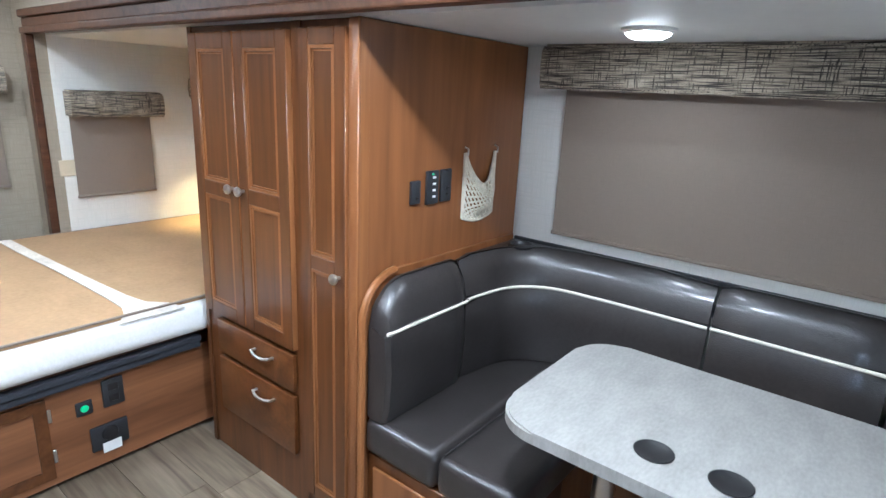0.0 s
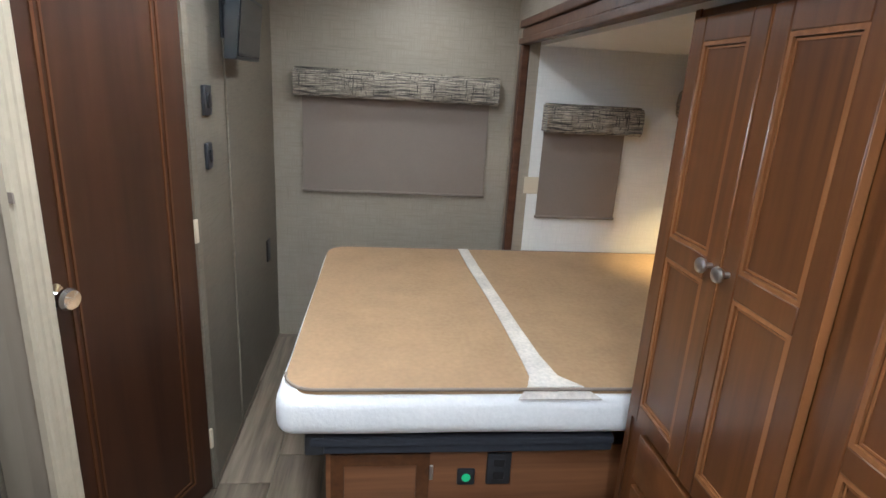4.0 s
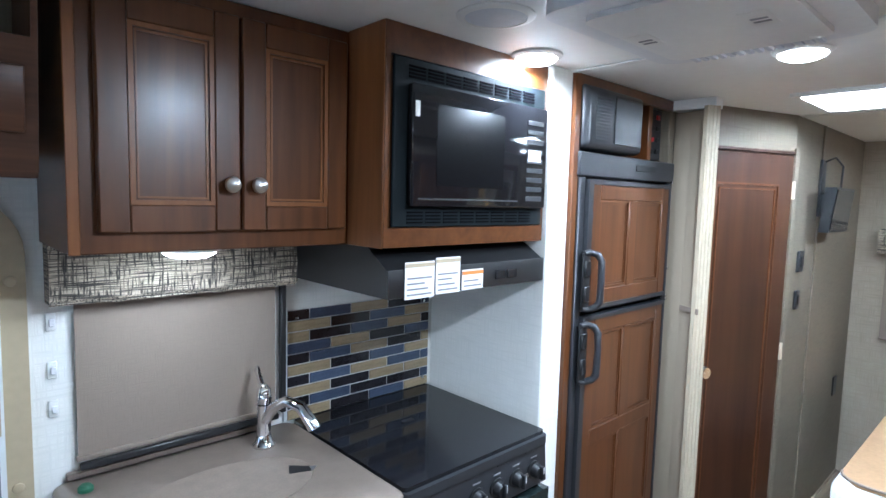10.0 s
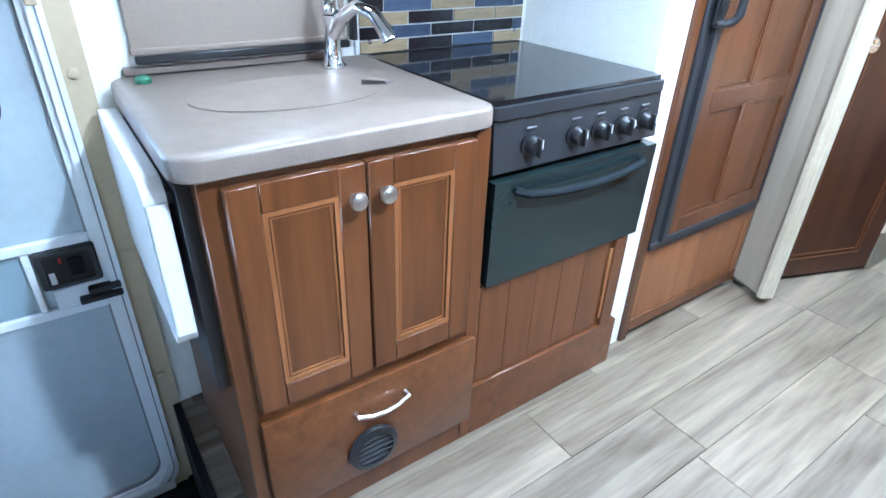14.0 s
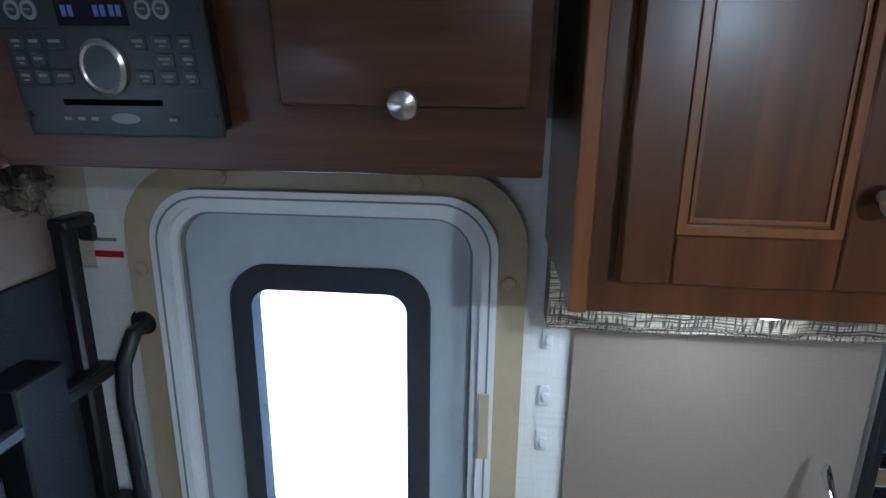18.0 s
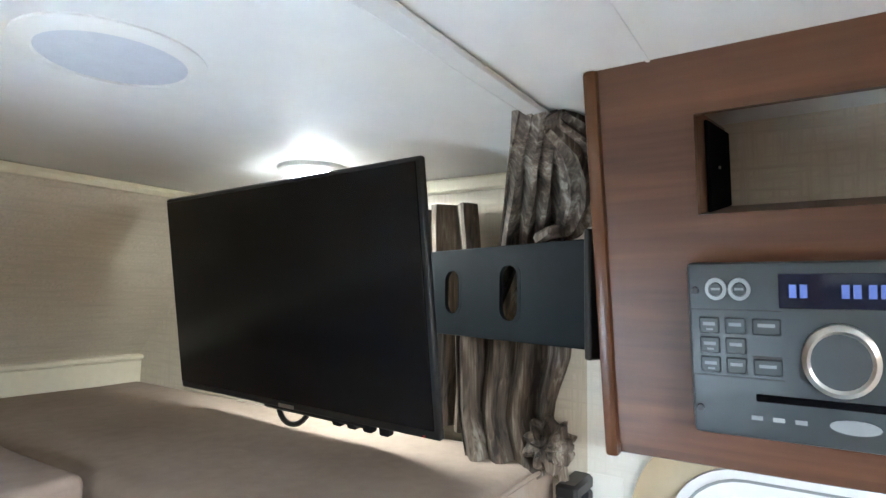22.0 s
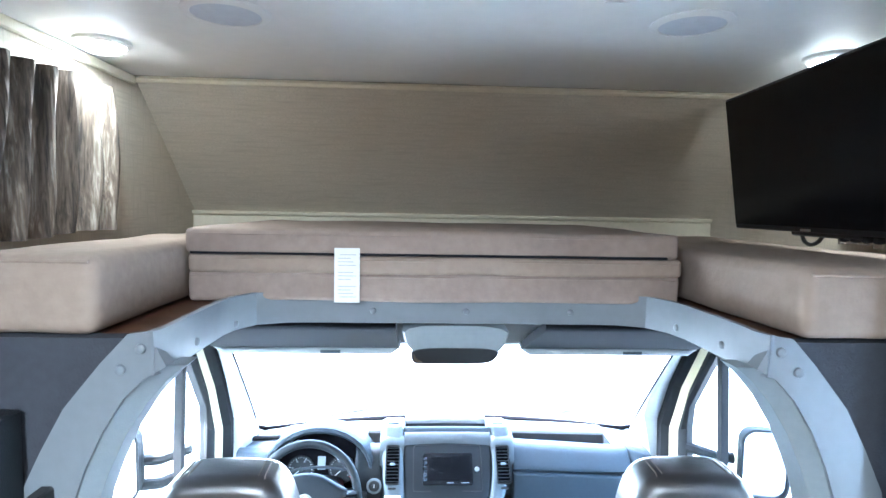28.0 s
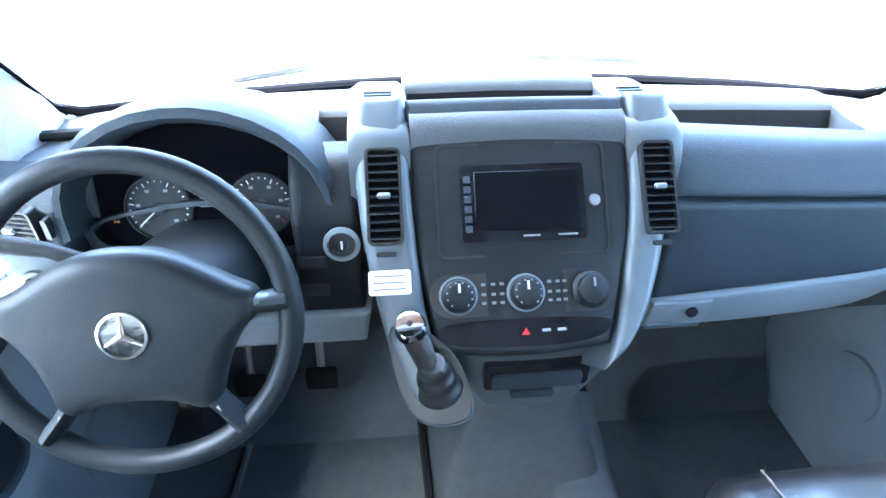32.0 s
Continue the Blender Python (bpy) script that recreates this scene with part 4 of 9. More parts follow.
# stove with a glass lid
st = thing("stove", pose(0.50, -0.352, 0, 0, 0, K), "black gas range with a closed glass lid", "stove")
SW = 0.535
part("body", B(0.004, SW - 0.004, 0.02, 0.52, 0.47, 0.865, 0.003), M_SATIN, st)
part("lid", prism(bmesh.new(), rrect(0.0, SW, 0.0, 0.535, 0.012, 3), "z", 0.892, 0.903), M_GLOSS, st, "glossy black glass lid")
part("lid_trim", prism(bmesh.new(), rrect(-0.002, SW + 0.002, -0.012, 0.537, 0.014, 3), "z", 0.866, 0.8915), M_SATIN, st)
for x in (0.08, 0.2, 0.32, 0.44):
    part("lid_rest", B(x, x + 0.05, -0.006, 0.0, 0.855, 0.866, 0.002), M_SATIN, st)
part("lid_handle", prism(bmesh.new(), rrect(0.24, 0.285, 0.30, 0.316, 0.007, 3), "z", 0.9031, 0.9055), M_BLACK, st)
part("control_panel", prism(bmesh.new(), [(0.02, 0.745), (-0.012, 0.752), (-0.004, 0.862), (0.02, 0.864)], "x", 0.0, SW), M_SATIN, st)
for i, x in enumerate((0.10, 0.235, 0.315, 0.395, 0.475)):
    kn = part("knob", lathe(bmesh.new(), [(0.027, 0), (0.027, 0.004), (0.021, 0.006), (0.019, 0.024), (0.017, 0.027), (0, 0.028)], Matrix.Translation((x, -0.009, 0.803)) @ pose(0, 0, 0, 94), 22), M_BLACK, st, "black burner knob")
    part("knob_grip", B(x - 0.005, x + 0.005, -0.047, -0.030, 0.783, 0.823, 0.002), M_BLACK, kn)
    part("pointer", B(x - 0.001, x + 0.001, -0.0485, -0.0472, 0.803, 0.822, 0), M_WHITE, kn)
    part("mark", B(x - 0.014, x + 0.014, -0.0105, -0.0095, 0.838, 0.842, 0), M_INK, st)
part("badge", B(0.43, 0.455, -0.0125, -0.0105, 0.79, 0.80, 0), M_NICKEL, st, "small silver badge")
od = part("oven_door", prism(bmesh.new(), [(0.018, 0.475), (-0.02, 0.475), (-0.024, 0.735), (0.018, 0.735)], "x", 0.0, SW), M_OVEN, st, "dark glass oven door")
bm = bmesh.new()
tube(bm, [(0.06, -0.024, 0.708), (0.075, -0.045, 0.705), (0.16, -0.052, 0.694), (SW / 2, -0.054, 0.690), (SW - 0.16, -0.052, 0.694), (SW - 0.075, -0.045, 0.705), (SW - 0.06, -0.024, 0.708)], 0.011, 10, 0.8)
part("oven_handle", bm, M_ARM, od, "curved black oven handle")

# tiled splashback
sp = thing("splashback", pose(XR - 0.002, -0.33, 0.904, 0, 0, K), "mosaic splashback of blue, black and tan glass tiles", "splashback")
part("backing", B(0, 0.557, -0.006, 0, 0, 0.335, 0.001), T_GROUT, sp, "pale grey grout backing")
part("edge_trim", B(-0.012, 0.0, -0.010, 0.0, 0.0, 0.34, 0.002), M_ALU, sp)
random.seed(5)
TH, TW = 0.335 / 10, 0.1485
tile_mesh = {}
order = [T_BLACK, T_BLUE, T_TAN]
for r in range(10):
    x = -TW * (0, 0.5)[r % 2]
    c = (1, 2)[r % 2] if r < 6 else (0, 1, 1, 2)[r - 6]
    while x < 0.556:
        a, b = max(x + 0.0018, 0.0018), min(x + TW - 0.0018, 0.5555)
        c += 1
        if b - a > 0.012:
            tm = order[(c + (1 if random.random() < 0.12 else 0)) % 3]
            key = (round(b - a, 4), tm.name)
            if key not in tile_mesh:
                tile_mesh[key] = mesh_of(B(0, b - a, -0.0035, 0.0, 0.0018, TH - 0.0018, 0.001), "tile", tm)
            o = new("tile", tile_mesh[key])
            o.parent, o.location = sp, (a, -0.006, r * TH)
        x += TW
for x, z in ((0.03, 0.31), (0.53, 0.31), (0.03, 0.03), (0.53, 0.03)):
    part("screw", lathe(bmesh.new(), [(0.006, 0), (0.005, 0.003), (0, 0.004)], Matrix.Translation((x, -0.0095, z)) @ pose(0, 0, 0, 90), 12), M_CHROME, sp)

# range hood
hd = thing("range_hood", pose(0.545, -0.325, 1.345, 0, 0, K), "black range hood with paper warning labels", "range hood")
HW = 0.575
part("hood_body", prism(bmesh.new(), [(0.0, 0.0), (0.0, 0.065), (0.10, 0.128), (0.49, 0.128), (0.49, 0.0)], "x", 0.0, HW), M_BLACK, hd)
part("hood_lip", B(-0.002, HW + 0.002, -0.006, 0.0, 0.0, 0.068, 0.003, 2), M_BLACK, hd)
part("switch", B(0.36, 0.40, -0.010, -0.006, 0.02, 0.045, 0.002), M_GLOSS, hd)
part("switch", B(0.41, 0.45, -0.010, -0.006, 0.02, 0.045, 0.002), M_GLOSS, hd)
part("underside_filter", B(0.06, HW - 0.06, 0.06, 0.42, -0.006, 0.0, 0.002), M_STEEL, hd)
for x, w, zz, h in ((0.045, 0.092, -0.004, 0.088), (0.142, 0.082, 0.0, 0.09), (0.232, 0.078, 0.002, 0.052)):
    lb = part("warning_label", B(x, x + w, -0.0095, -0.0075, zz, zz + h, 0), M_LAB, hd, "white printed paper label")
    part("band", B(x, x + w, -0.0102, -0.0096, zz + h - 0.013, zz + h - 0.004, 0), M_ORANGE if zz > 0.001 else M_TAN, lb)
    for j in range(int(h / 0.013) - 2):
        part("print_line", B(x + 0.006, x + w * (0.9 - 0.12 * (j % 3)), -0.0102, -0.0096, zz + 0.008 + j * 0.013, zz + 0.012 + j * 0.013, 0), M_INK, lb)

# upper cabinets
uc = thing("upper_cabinet", pose(0.70, 0.252, 1.461, 0, 0, K), "stained cherry wall cabinet with two panel doors", "cabinet")
part("body", B(0.0, 0.575, 0.0, 0.335, 0.0, CEIL - 1.463, 0.003), M_CHERRY, uc)
part("end_panel", B(-0.006, 0.0, -0.001, 0.335, 0.0, CEIL - 1.463, 0.002), M_CHERRY_H, uc)
part("edge_strip", B(-0.008, 0.012, -0.006, -0.0012, 0.0, CEIL - 1.463, 0.002), M_EDGE, uc, "pale front edge strip")
d = raised_door(uc, "door", 0.038, 0.296, 0.04, 0.475)
knob_on(d, 0.27, -0.02, 0.135)
d = raised_door(uc, "door", 0.301, 0.555, 0.04, 0.475)
knob_on(d, 0.327, -0.02, 0.135)
mc = thing("microwave_cabinet", pose(0.565, -0.318, 1.463, 0, 0, K), "stained cherry cabinet framing the microwave", "cabinet")
part("frame", ring(bmesh.new(), [(0, 0), (0.585, 0), (0.585, CEIL - 1.465), (0, CEIL - 1.465)], [(0.015, 0.045), (0.57, 0.045), (0.57, 0.435), (0.015, 0.435)], "y", -0.012, 0.005), M_CHERRY_H, mc, smooth=False)
part("carcass", B(0.0, 0.585, 0.006, 0.47, 0.0, CEIL - 1.465, 0.002), M_CHERRY, mc)
part("side_return", B(-0.004, 0.0, -0.012, 0.13, -0.002, CEIL - 1.465, 0.002), M_EDGE, mc)
mw = thing("microwave", pose(0.565, -0.318, 1.463, 0, 0, K), "built-in black microwave oven with vent trim", "microwave")
part("trim_frame", B(0.017, 0.568, -0.020, -0.0125, 0.047, 0.433, 0.003), M_ARM, mw)
for k in range(2):
    for j in range(8):
        x = 0.06 + j * 0.058
        z = (0.388, 0.056)[k]
        for i in range(4):
            part("vent_slot", B(x, x + 0.048, -0.0225, -0.020, z + i * 0.008, z + i * 0.008 + 0.004, 0), M_SEAL, mw)
md = part("oven_front", B(0.055, 0.555, -0.042, -0.0205, 0.095, 0.375, 0.006, 2), M_GLOSS, mw, "glossy black door")
part("door_window", B(0.13, 0.37, -0.0432, -0.042, 0.145, 0.335, 0.001), M_SCREEN, md)
part("door_edge_line", B(0.075, 0.43, -0.0435, -0.042, 0.112, 0.116, 0), M_SATIN, md)
for i in range(9):
    part("touch_key", B(0.465, 0.535, -0.0435, -0.042, 0.115 + i * 0.026, 0.128 + i * 0.026, 0.001), M_SATIN, md)
part("key_label", B(0.47, 0.525, -0.0440, -0.0430, 0.225, 0.255, 0), M_LAB, md, "white sticker on the keypad")
part("latch_label", B(0.062, 0.075, -0.0440, -0.0422, 0.30, 0.335, 0), M_LAB, md)

valance("kitchen_valance", pose(0.968, 0.252, 1.326, 0, 0, K), 0.58, 0.134, 0.068, "cream and black woven box valance above the sink", M_VALK)
kblind = shade("roller_blind", pose(1.025, 0.20, 0.945, 0, 0, K), 0.49, 0.43, "taupe roller shade drawn over the sink window")
window_in("window_1", pose(XR, 0.19, 0.95, 0, 0, K), 0.48, 0.41)
part("bottom_bar", B(0.0, 0.49, -0.026, -0.010, -0.014, 0.003, 0.003), M_BLACK, kblind, "black bottom bar")
part("shade_channel", B(0.5, 0.515, -0.02, 0.0, 0.0, 0.38, 0.002), M_BLACK, kblind, "black side channel")
for z in (1.28, 1.17, 1.08):
    hk = thing("wall_clip", pose(XR, 0.245, z, 0, 0, K), "small clear plastic clip on the wall by the sink", "clip", "clips beside the window")
    part("clip", B(-0.008, 0.012, -0.006, -0.001, -0.02, 0.02, 0.002), M_WHITE, hk)
    part("clip_tongue", B(-0.002, 0.010, -0.012, -0.006, -0.01, 0.008, 0.002), M_ALU, hk)

# refrigerator
fz = thing("refrigerator", pose(0.535, -1.038, 0, 0, 0, K), "two-door refrigerator with cherry panel fronts in a black frame", "refrigerator")
FW = 0.612
part("case", B(0.0, FW, 0.03, 0.48, 0.36, 1.70, 0.003), M_SATIN, fz)
part("frame_side", B(0.0, 0.035, -0.018, 0.03, 0.36, 1.66, 0.004), M_SATIN, fz)
part("frame_side", B(FW - 0.022, FW, -0.018, 0.03, 0.36, 1.66, 0.004), M_SATIN, fz)
part("frame_foot", B(0.0, FW, -0.02, 0.03, 0.345, 0.372, 0.003), M_SATIN, fz)
hb = part("header", B(-0.01, FW + 0.01, -0.022, 0.03, 1.66, 1.735, 0.004), M_SATIN, fz, "black control header")
part("header_badge", B(0.33, 0.47, -0.0245, -0.022, 1.69, 1.71, 0.001), M_BLACK, hb)
for nm, z0, z1, hz in (("freezer_door", 1.235, 1.65, (1.245, 1.42)), ("fridge_door", 0.375, 1.215, (1.01, 1.19))):
    dd = raised_door(fz, nm, 0.064, FW - 0.028, z0 + 0.012, z1 - 0.012, rails=(() if nm == "freezer_door" else (0.80,)), y=-0.025, sw=0.05, wood_m=M_FRIDGE, mid=(0.325,), label="cherry panelled refrigerator door")
    part("door_rim", ring(bmesh.new(), [(0.036, z0), (FW - 0.022, z0), (FW - 0.022, z1), (0.036, z1)], [(0.062, z0 + 0.014), (FW - 0.03, z0 + 0.014), (FW - 0.03, z1 - 0.014), (0.062, z1 - 0.014)], "y", -0.030, -0.004), M_SATIN, dd, "black door rim", smooth=False)
    a, b = hz
    bow_h = [(0.020, -0.030, b), (0.050, -0.034, b + 0.004), (0.066, -0.052, b - 0.004), (0.070, -0.064, b - 0.022), (0.070, -0.066, (a + b) / 2), (0.070, -0.064, a + 0.022), (0.066, -0.052, a + 0.004), (0.050, -0.034, a - 0.004), (0.020, -0.030, a)]
    part("handle", tube(bmesh.new(), bow_h, [0.010, 0.012, 0.014, 0.0145, 0.0135, 0.0145, 0.014, 0.012, 0.010], 12, 0.8), M_SATIN, dd, "black bow handle")
    part("handle_plate", B(0.012, 0.052, -0.036, -0.0285, a - 0.002, b + 0.002, 0.006, 2), M_BLACK, dd)
    for q in range(2):
        zc = a + (b - a) * (0.27 + 0.46 * q)
        part("handle_latch", B(0.016, 0.046, -0.044, -0.0362, zc - 0.026, zc + 0.026, 0.004), M_BLACK, dd)
for z in (0.38, 1.21, 1.225, 1.33, 1.655):
    part("hinge_pin", B(FW - 0.012, FW + 0.002, -0.028, -0.018, z, z + 0.012, 0.002), M_CHROME, fz)
fc = thing("fridge_surround", pose(0.535, -1.005, 0, 0, 0, K), "stained cherry surround of the refrigerator", "cabinet")
part("stile", B(0.0, 0.031, -0.012, 0.02, 0.0, CEIL - 0.002, 0.003), M_CHERRY, fc)
part("top_rail", B(0.031, 0.67, -0.008, 0.015, 1.93, CEIL - 0.002, 0.003), M_CHERRY_H, fc)
part("back_panel", B(0.031, 0.67, 0.10, 0.115, 1.737, 1.93, 0.001), M_PANELW, fc)
lp = part("lower_panel", B(0.032, 0.67, -0.004, 0.012, 0.03, 0.343, 0.002), M_PANELW, fc, "printed cherry access panel")
part("panel_edge", B(0.62, 0.632, -0.009, -0.0042, 0.08, 0.30, 0.001), M_EDGE, lp)
part("panel_rail", B(0.032, 0.67, -0.010, -0.0042, 0.03, 0.075, 0.002), M_CHERRY_H, lp)
rad = thing("shelf_speaker", pose(0.54, -1.042, 1.745, 0, 0, K), "black boxed speaker in the niche above the refrigerator", "speaker")
part("box", loft([[(x, y, z) for x, z in rrect(e, 0.352 - e, e, 0.195 - e, 0.012, 3)] for y, e in ((0.10, 0.0), (-0.012, 0.0), (-0.028, 0.006), (-0.036, 0.018))]), M_SATIN, rad)
for i in range(14):
    part("grille_slot", B(0.045, 0.135, -0.0375, -0.035, 0.03 + i * 0.01, 0.035 + i * 0.01, 0), M_SATIN, rad)
part("face_panel", B(0.155, 0.325, -0.040, -0.0362, 0.022, 0.172, 0.003), M_SATIN, rad)
part("divider", B(0.470, 0.498, -0.004, 0.10, 1.737, 1.93, 0.002), M_CHERRY, fc)
cp = thing("monitor_panel", pose(0.54, -1.506, 1.745, 0, 0, K), "black tank monitor panel with small labels", "control panel")
part("plate", B(0.0, 0.145, 0.03, 0.04, 0, 0.19, 0.003), M_SATIN, cp)
for i in range(4):
    for j in range(3):
        part("button", B(0.018 + j * 0.040, 0.042 + j * 0.040, 0.024, 0.03, 0.025 + i * 0.042, 0.042 + i * 0.042, 0.002), (M_BLACK, M_STEEL, M_RED)[(i + j) % 3 if (i, j) in ((3, 2), (1, 1), (2, 0)) else 0], cp)

# folding privacy door, stacked
ac = thing("folding_door", pose(0, 0, 0.035), "stacked taupe pleated folding door with a cream end bar", "folding door")
for k in range(4):
    q = -0.014 * k
    part("pleat", prism(bmesh.new(), [(0.530, -1.682 + q), (0.46, -1.662 + q), (0.392, -1.632 + q), (0.390, -1.637 + q), (0.458, -1.668 + q), (0.530, -1.690 + q)], "z", 0, 1.89), M_PLEAT, ac, smooth=False)
part("end_bar", prism(bmesh.new(), [(0.400, -1.622), (0.384, -1.618), (0.360, -1.668), (0.372, -1.690), (0.392, -1.69)], "z", 0, 1.90), M_BAR, ac, "cream end bar", smooth=False)
for u in (0.15, 0.42, 0.70):
    x, y = 0.384 - 0.024 * u, -1.618 - 0.05 * u
    part("end_bar_ridge", prism(bmesh.new(), [(x + 0.001, y + 0.001), (x - 0.004, y - 0.001), (x - 0.008, y - 0.009), (x - 0.003, y - 0.009)], "z", 0, 1.90), M_BAR, ac, smooth=False)
part("latch_strap", prism(bmesh.new(), [(0.46, -1.658), (0.372, -1.612), (0.370, -1.614), (0.458, -1.662)], "z", 1.145, 1.165), M_SHADE, ac, "thin latch strap")
part("track", B(0.37, 0.53, -1.71, -1.65, 1.895, 1.933, 0.002), M_WHITE, ac)

# bathroom door, set at an angle
ang = math.degrees(math.atan2(-1.745 + 2.29, 0.475 - 0.276))
bd = thing("bathroom_door", Matrix.Translation((0.475, -1.745, 0.015)) @ pose(0, 0, 0, 0, 0, ang + 180), "closed dark cherry bathroom door with a chrome knob", "door")
BW = math.hypot(0.199, 0.545) - 0.012
slab = part("leaf", B(0.0, BW, 0.003, 0.03, 0, 1.785, 0.003), M_BATHD, bd)
for u, v, a, b in ((0.12, BW - 0.085, 0.08, 1.66),):
    part("panel_groove", ring(bmesh.new(), [(u, a), (v, a), (v, b), (u, b)], [(u + 0.008, a + 0.008), (v - 0.008, a + 0.008), (v - 0.008, b - 0.008), (u + 0.008, b - 0.008)], "y", -0.001, 0.0035), M_FRIDGE, slab, smooth=False)
    part("panel_groove", ring(bmesh.new(), [(u + 0.02, a + 0.02), (v - 0.02, a + 0.02), (v - 0.02, b - 0.02), (u + 0.02, b - 0.02)], [(u + 0.026, a + 0.026), (v - 0.026, a + 0.026), (v - 0.026, b - 0.026), (u + 0.026, b - 0.026)], "y", -0.0005, 0.0035), M_FRIDGE, slab, smooth=False)
part("head_strip", B(0.0, BW, -0.002, 0.03, 1.788, 1.80, 0.002), M_BATHD, bd)
part("door_knob", lathe(bmesh.new(), [(0.030, 0), (0.030, 0.004), (0.012, 0.008), (0.011, 0.030), (0.024, 0.038), (0.027, 0.050), (0.022, 0.060), (0, 0.062)], Matrix.Translation((0.075, 0.003, 0.905)) @ pose(0, 0, 0, 90), 24), M_CHROME, bd, "round chrome knob")
for z in (0.16, 0.9, 1.6):
    part("hinge", B(BW - 0.003, BW + 0.012, -0.004, 0.006, z, z + 0.075, 0.002), M_IVORY, bd)
# small television and switches on the bathroom wall
tv2 = thing("small_television", pose(0.285, -2.52, 1.45, 0, 0, K), "small black television on a wall bracket", "television")
part("case", prism(bmesh.new(), [(-0.045, 0.02), (-0.085, 0.02), (-0.105, 0.225), (-0.06, 0.225)], "x", 0.03, 0.37), M_BLACK, tv2)
part("bezel", prism(bmesh.new(), [(-0.0862, 0.030), (-0.0890, 0.030), (-0.1075, 0.215), (-0.1045, 0.215)], "x", 0.042, 0.358), M_GLOSS, tv2)
part("bracket", B(0.17, 0.23, -0.065, 0.0, 0.10, 0.20, 0.004), M_SATIN, tv2)
part("wall_plate", B(0.165, 0.235, -0.012, 0.0, 0.09, 0.36, 0.003), M_SATIN, tv2)
part("cable", tube(bmesh.new(), [(0.20, -0.012, 0.35), (0.22, -0.05, 0.37), (0.25, -0.075, 0.33), (0.26, -0.07, 0.22)], 0.005, 6), M_BLACK, tv2)
for z, w, h, nm, lab in ((1.29, 0.075, 0.095, "thermostat", "black wall thermostat"), (1.12, 0.05, 0.085, "light_switch", "black rocker light switch")):
    s = thing(nm, pose(0.285, -2.43, z, 0, 0, K), lab + " beside the bathroom door", "switch")
    part("plate", B(0, w, -0.012, 0, 0, h, 0.003), M_SATIN, s)
    part("rocker", B(w * 0.25, w * 0.75, -0.017, -0.012, h * 0.25, h * 0.75, 0.003), M_BLACK, s)
ol = thing("outlet", pose(0.285, -3.30, 0.52, 0, 0, K), "black outlet low on the bathroom wall", "outlet")
part("plate", B(0, 0.07, -0.008, 0, 0, 0.11, 0.003), M_BLACK, ol)

# ---- bedroom ----
valance("rear_valance", pose(0.17, -3.50, 1.335, 0, 0, R), 1.04, 0.13, 0.075, "cream and black woven box valance on the rear wall")
shade("roller_blind", pose(0.135, -3.565, 0.838, 0, 0, R), 0.97, 0.52, "taupe roller shade drawn over the rear window")
window_in("window_2", pose(0.13, YR, 0.87, 0, 0, R), 0.93, 0.53)
valance("slide_valance", pose(-1.05, -3.19, 1.235, 0, 0, R), 0.47, 0.125, 0.095, "cream and black woven box valance in the bed slide-out")
shade("roller_blind", pose(-1.06, -3.27, 0.80, 0, 0, R), 0.41, 0.46, "taupe roller shade by the bed head")
window_in("window_3", pose(-1.08, SLY, 0.82, 0, 0, R), 0.39, 0.48)
pl = thing("wall_plate", pose(-0.99, SLY, 0.92, 0, 0, R), "ivory blank wall plate beside the bed window", "wall plate")
part("plate", B(0, 0.085, -0.006, 0, 0, 0.085, 0.003), M_IVORY, pl)

bed = thing("bed_platform", pose(0, 0, 0), "wood-panelled bed platform with an access door and outlets", "bed base")
part("platform", B(-1.82, -0.14, -3.28, -1.985, 0.02, 0.385, 0.003), M_BOARD_H, bed)
part("rail", B(-1.0, -0.10, -1.99, -1.950, 0.388, 0.418, 0.006, 2), M_NAVY, bed, "blue-black front rail")
part("rail", B(-1.0, -0.10, -1.99, -1.938, 0.4185, 0.445, 0.008, 2), M_NAVY, bed, "blue-black front rail")
part("rail_foot", B(-0.14, -0.085, -3.25, -1.945, 0.388, 0.45, 0.006, 2), M_SATIN, bed, "dark padded foot rail")
part("deck", B(-1.82, -0.12, -3.28, -1.96, 0.45, 0.465, 0.002), M_DARKW, bed)
bd2 = part("access_door", B(-0.45, -0.155, -2.0, -1.986, 0.05, 0.365, 0.003), M_CHERRY_H, bed, "cherry access door")
part("door_frame", ring(bmesh.new(), [(-0.45, 0.05), (-0.155, 0.05), (-0.155, 0.365), (-0.45, 0.365)], [(-0.41, 0.09), (-0.195, 0.09), (-0.195, 0.325), (-0.41, 0.325)], "y", -1.978, -1.9858), M_CHERRY_H, bd2, smooth=False)
for z in (0.11, 0.27):
    part("hinge", B(-0.462, -0.450, -1.986, -1.979, z, z + 0.05, 0.002), M_NICKEL, bed)
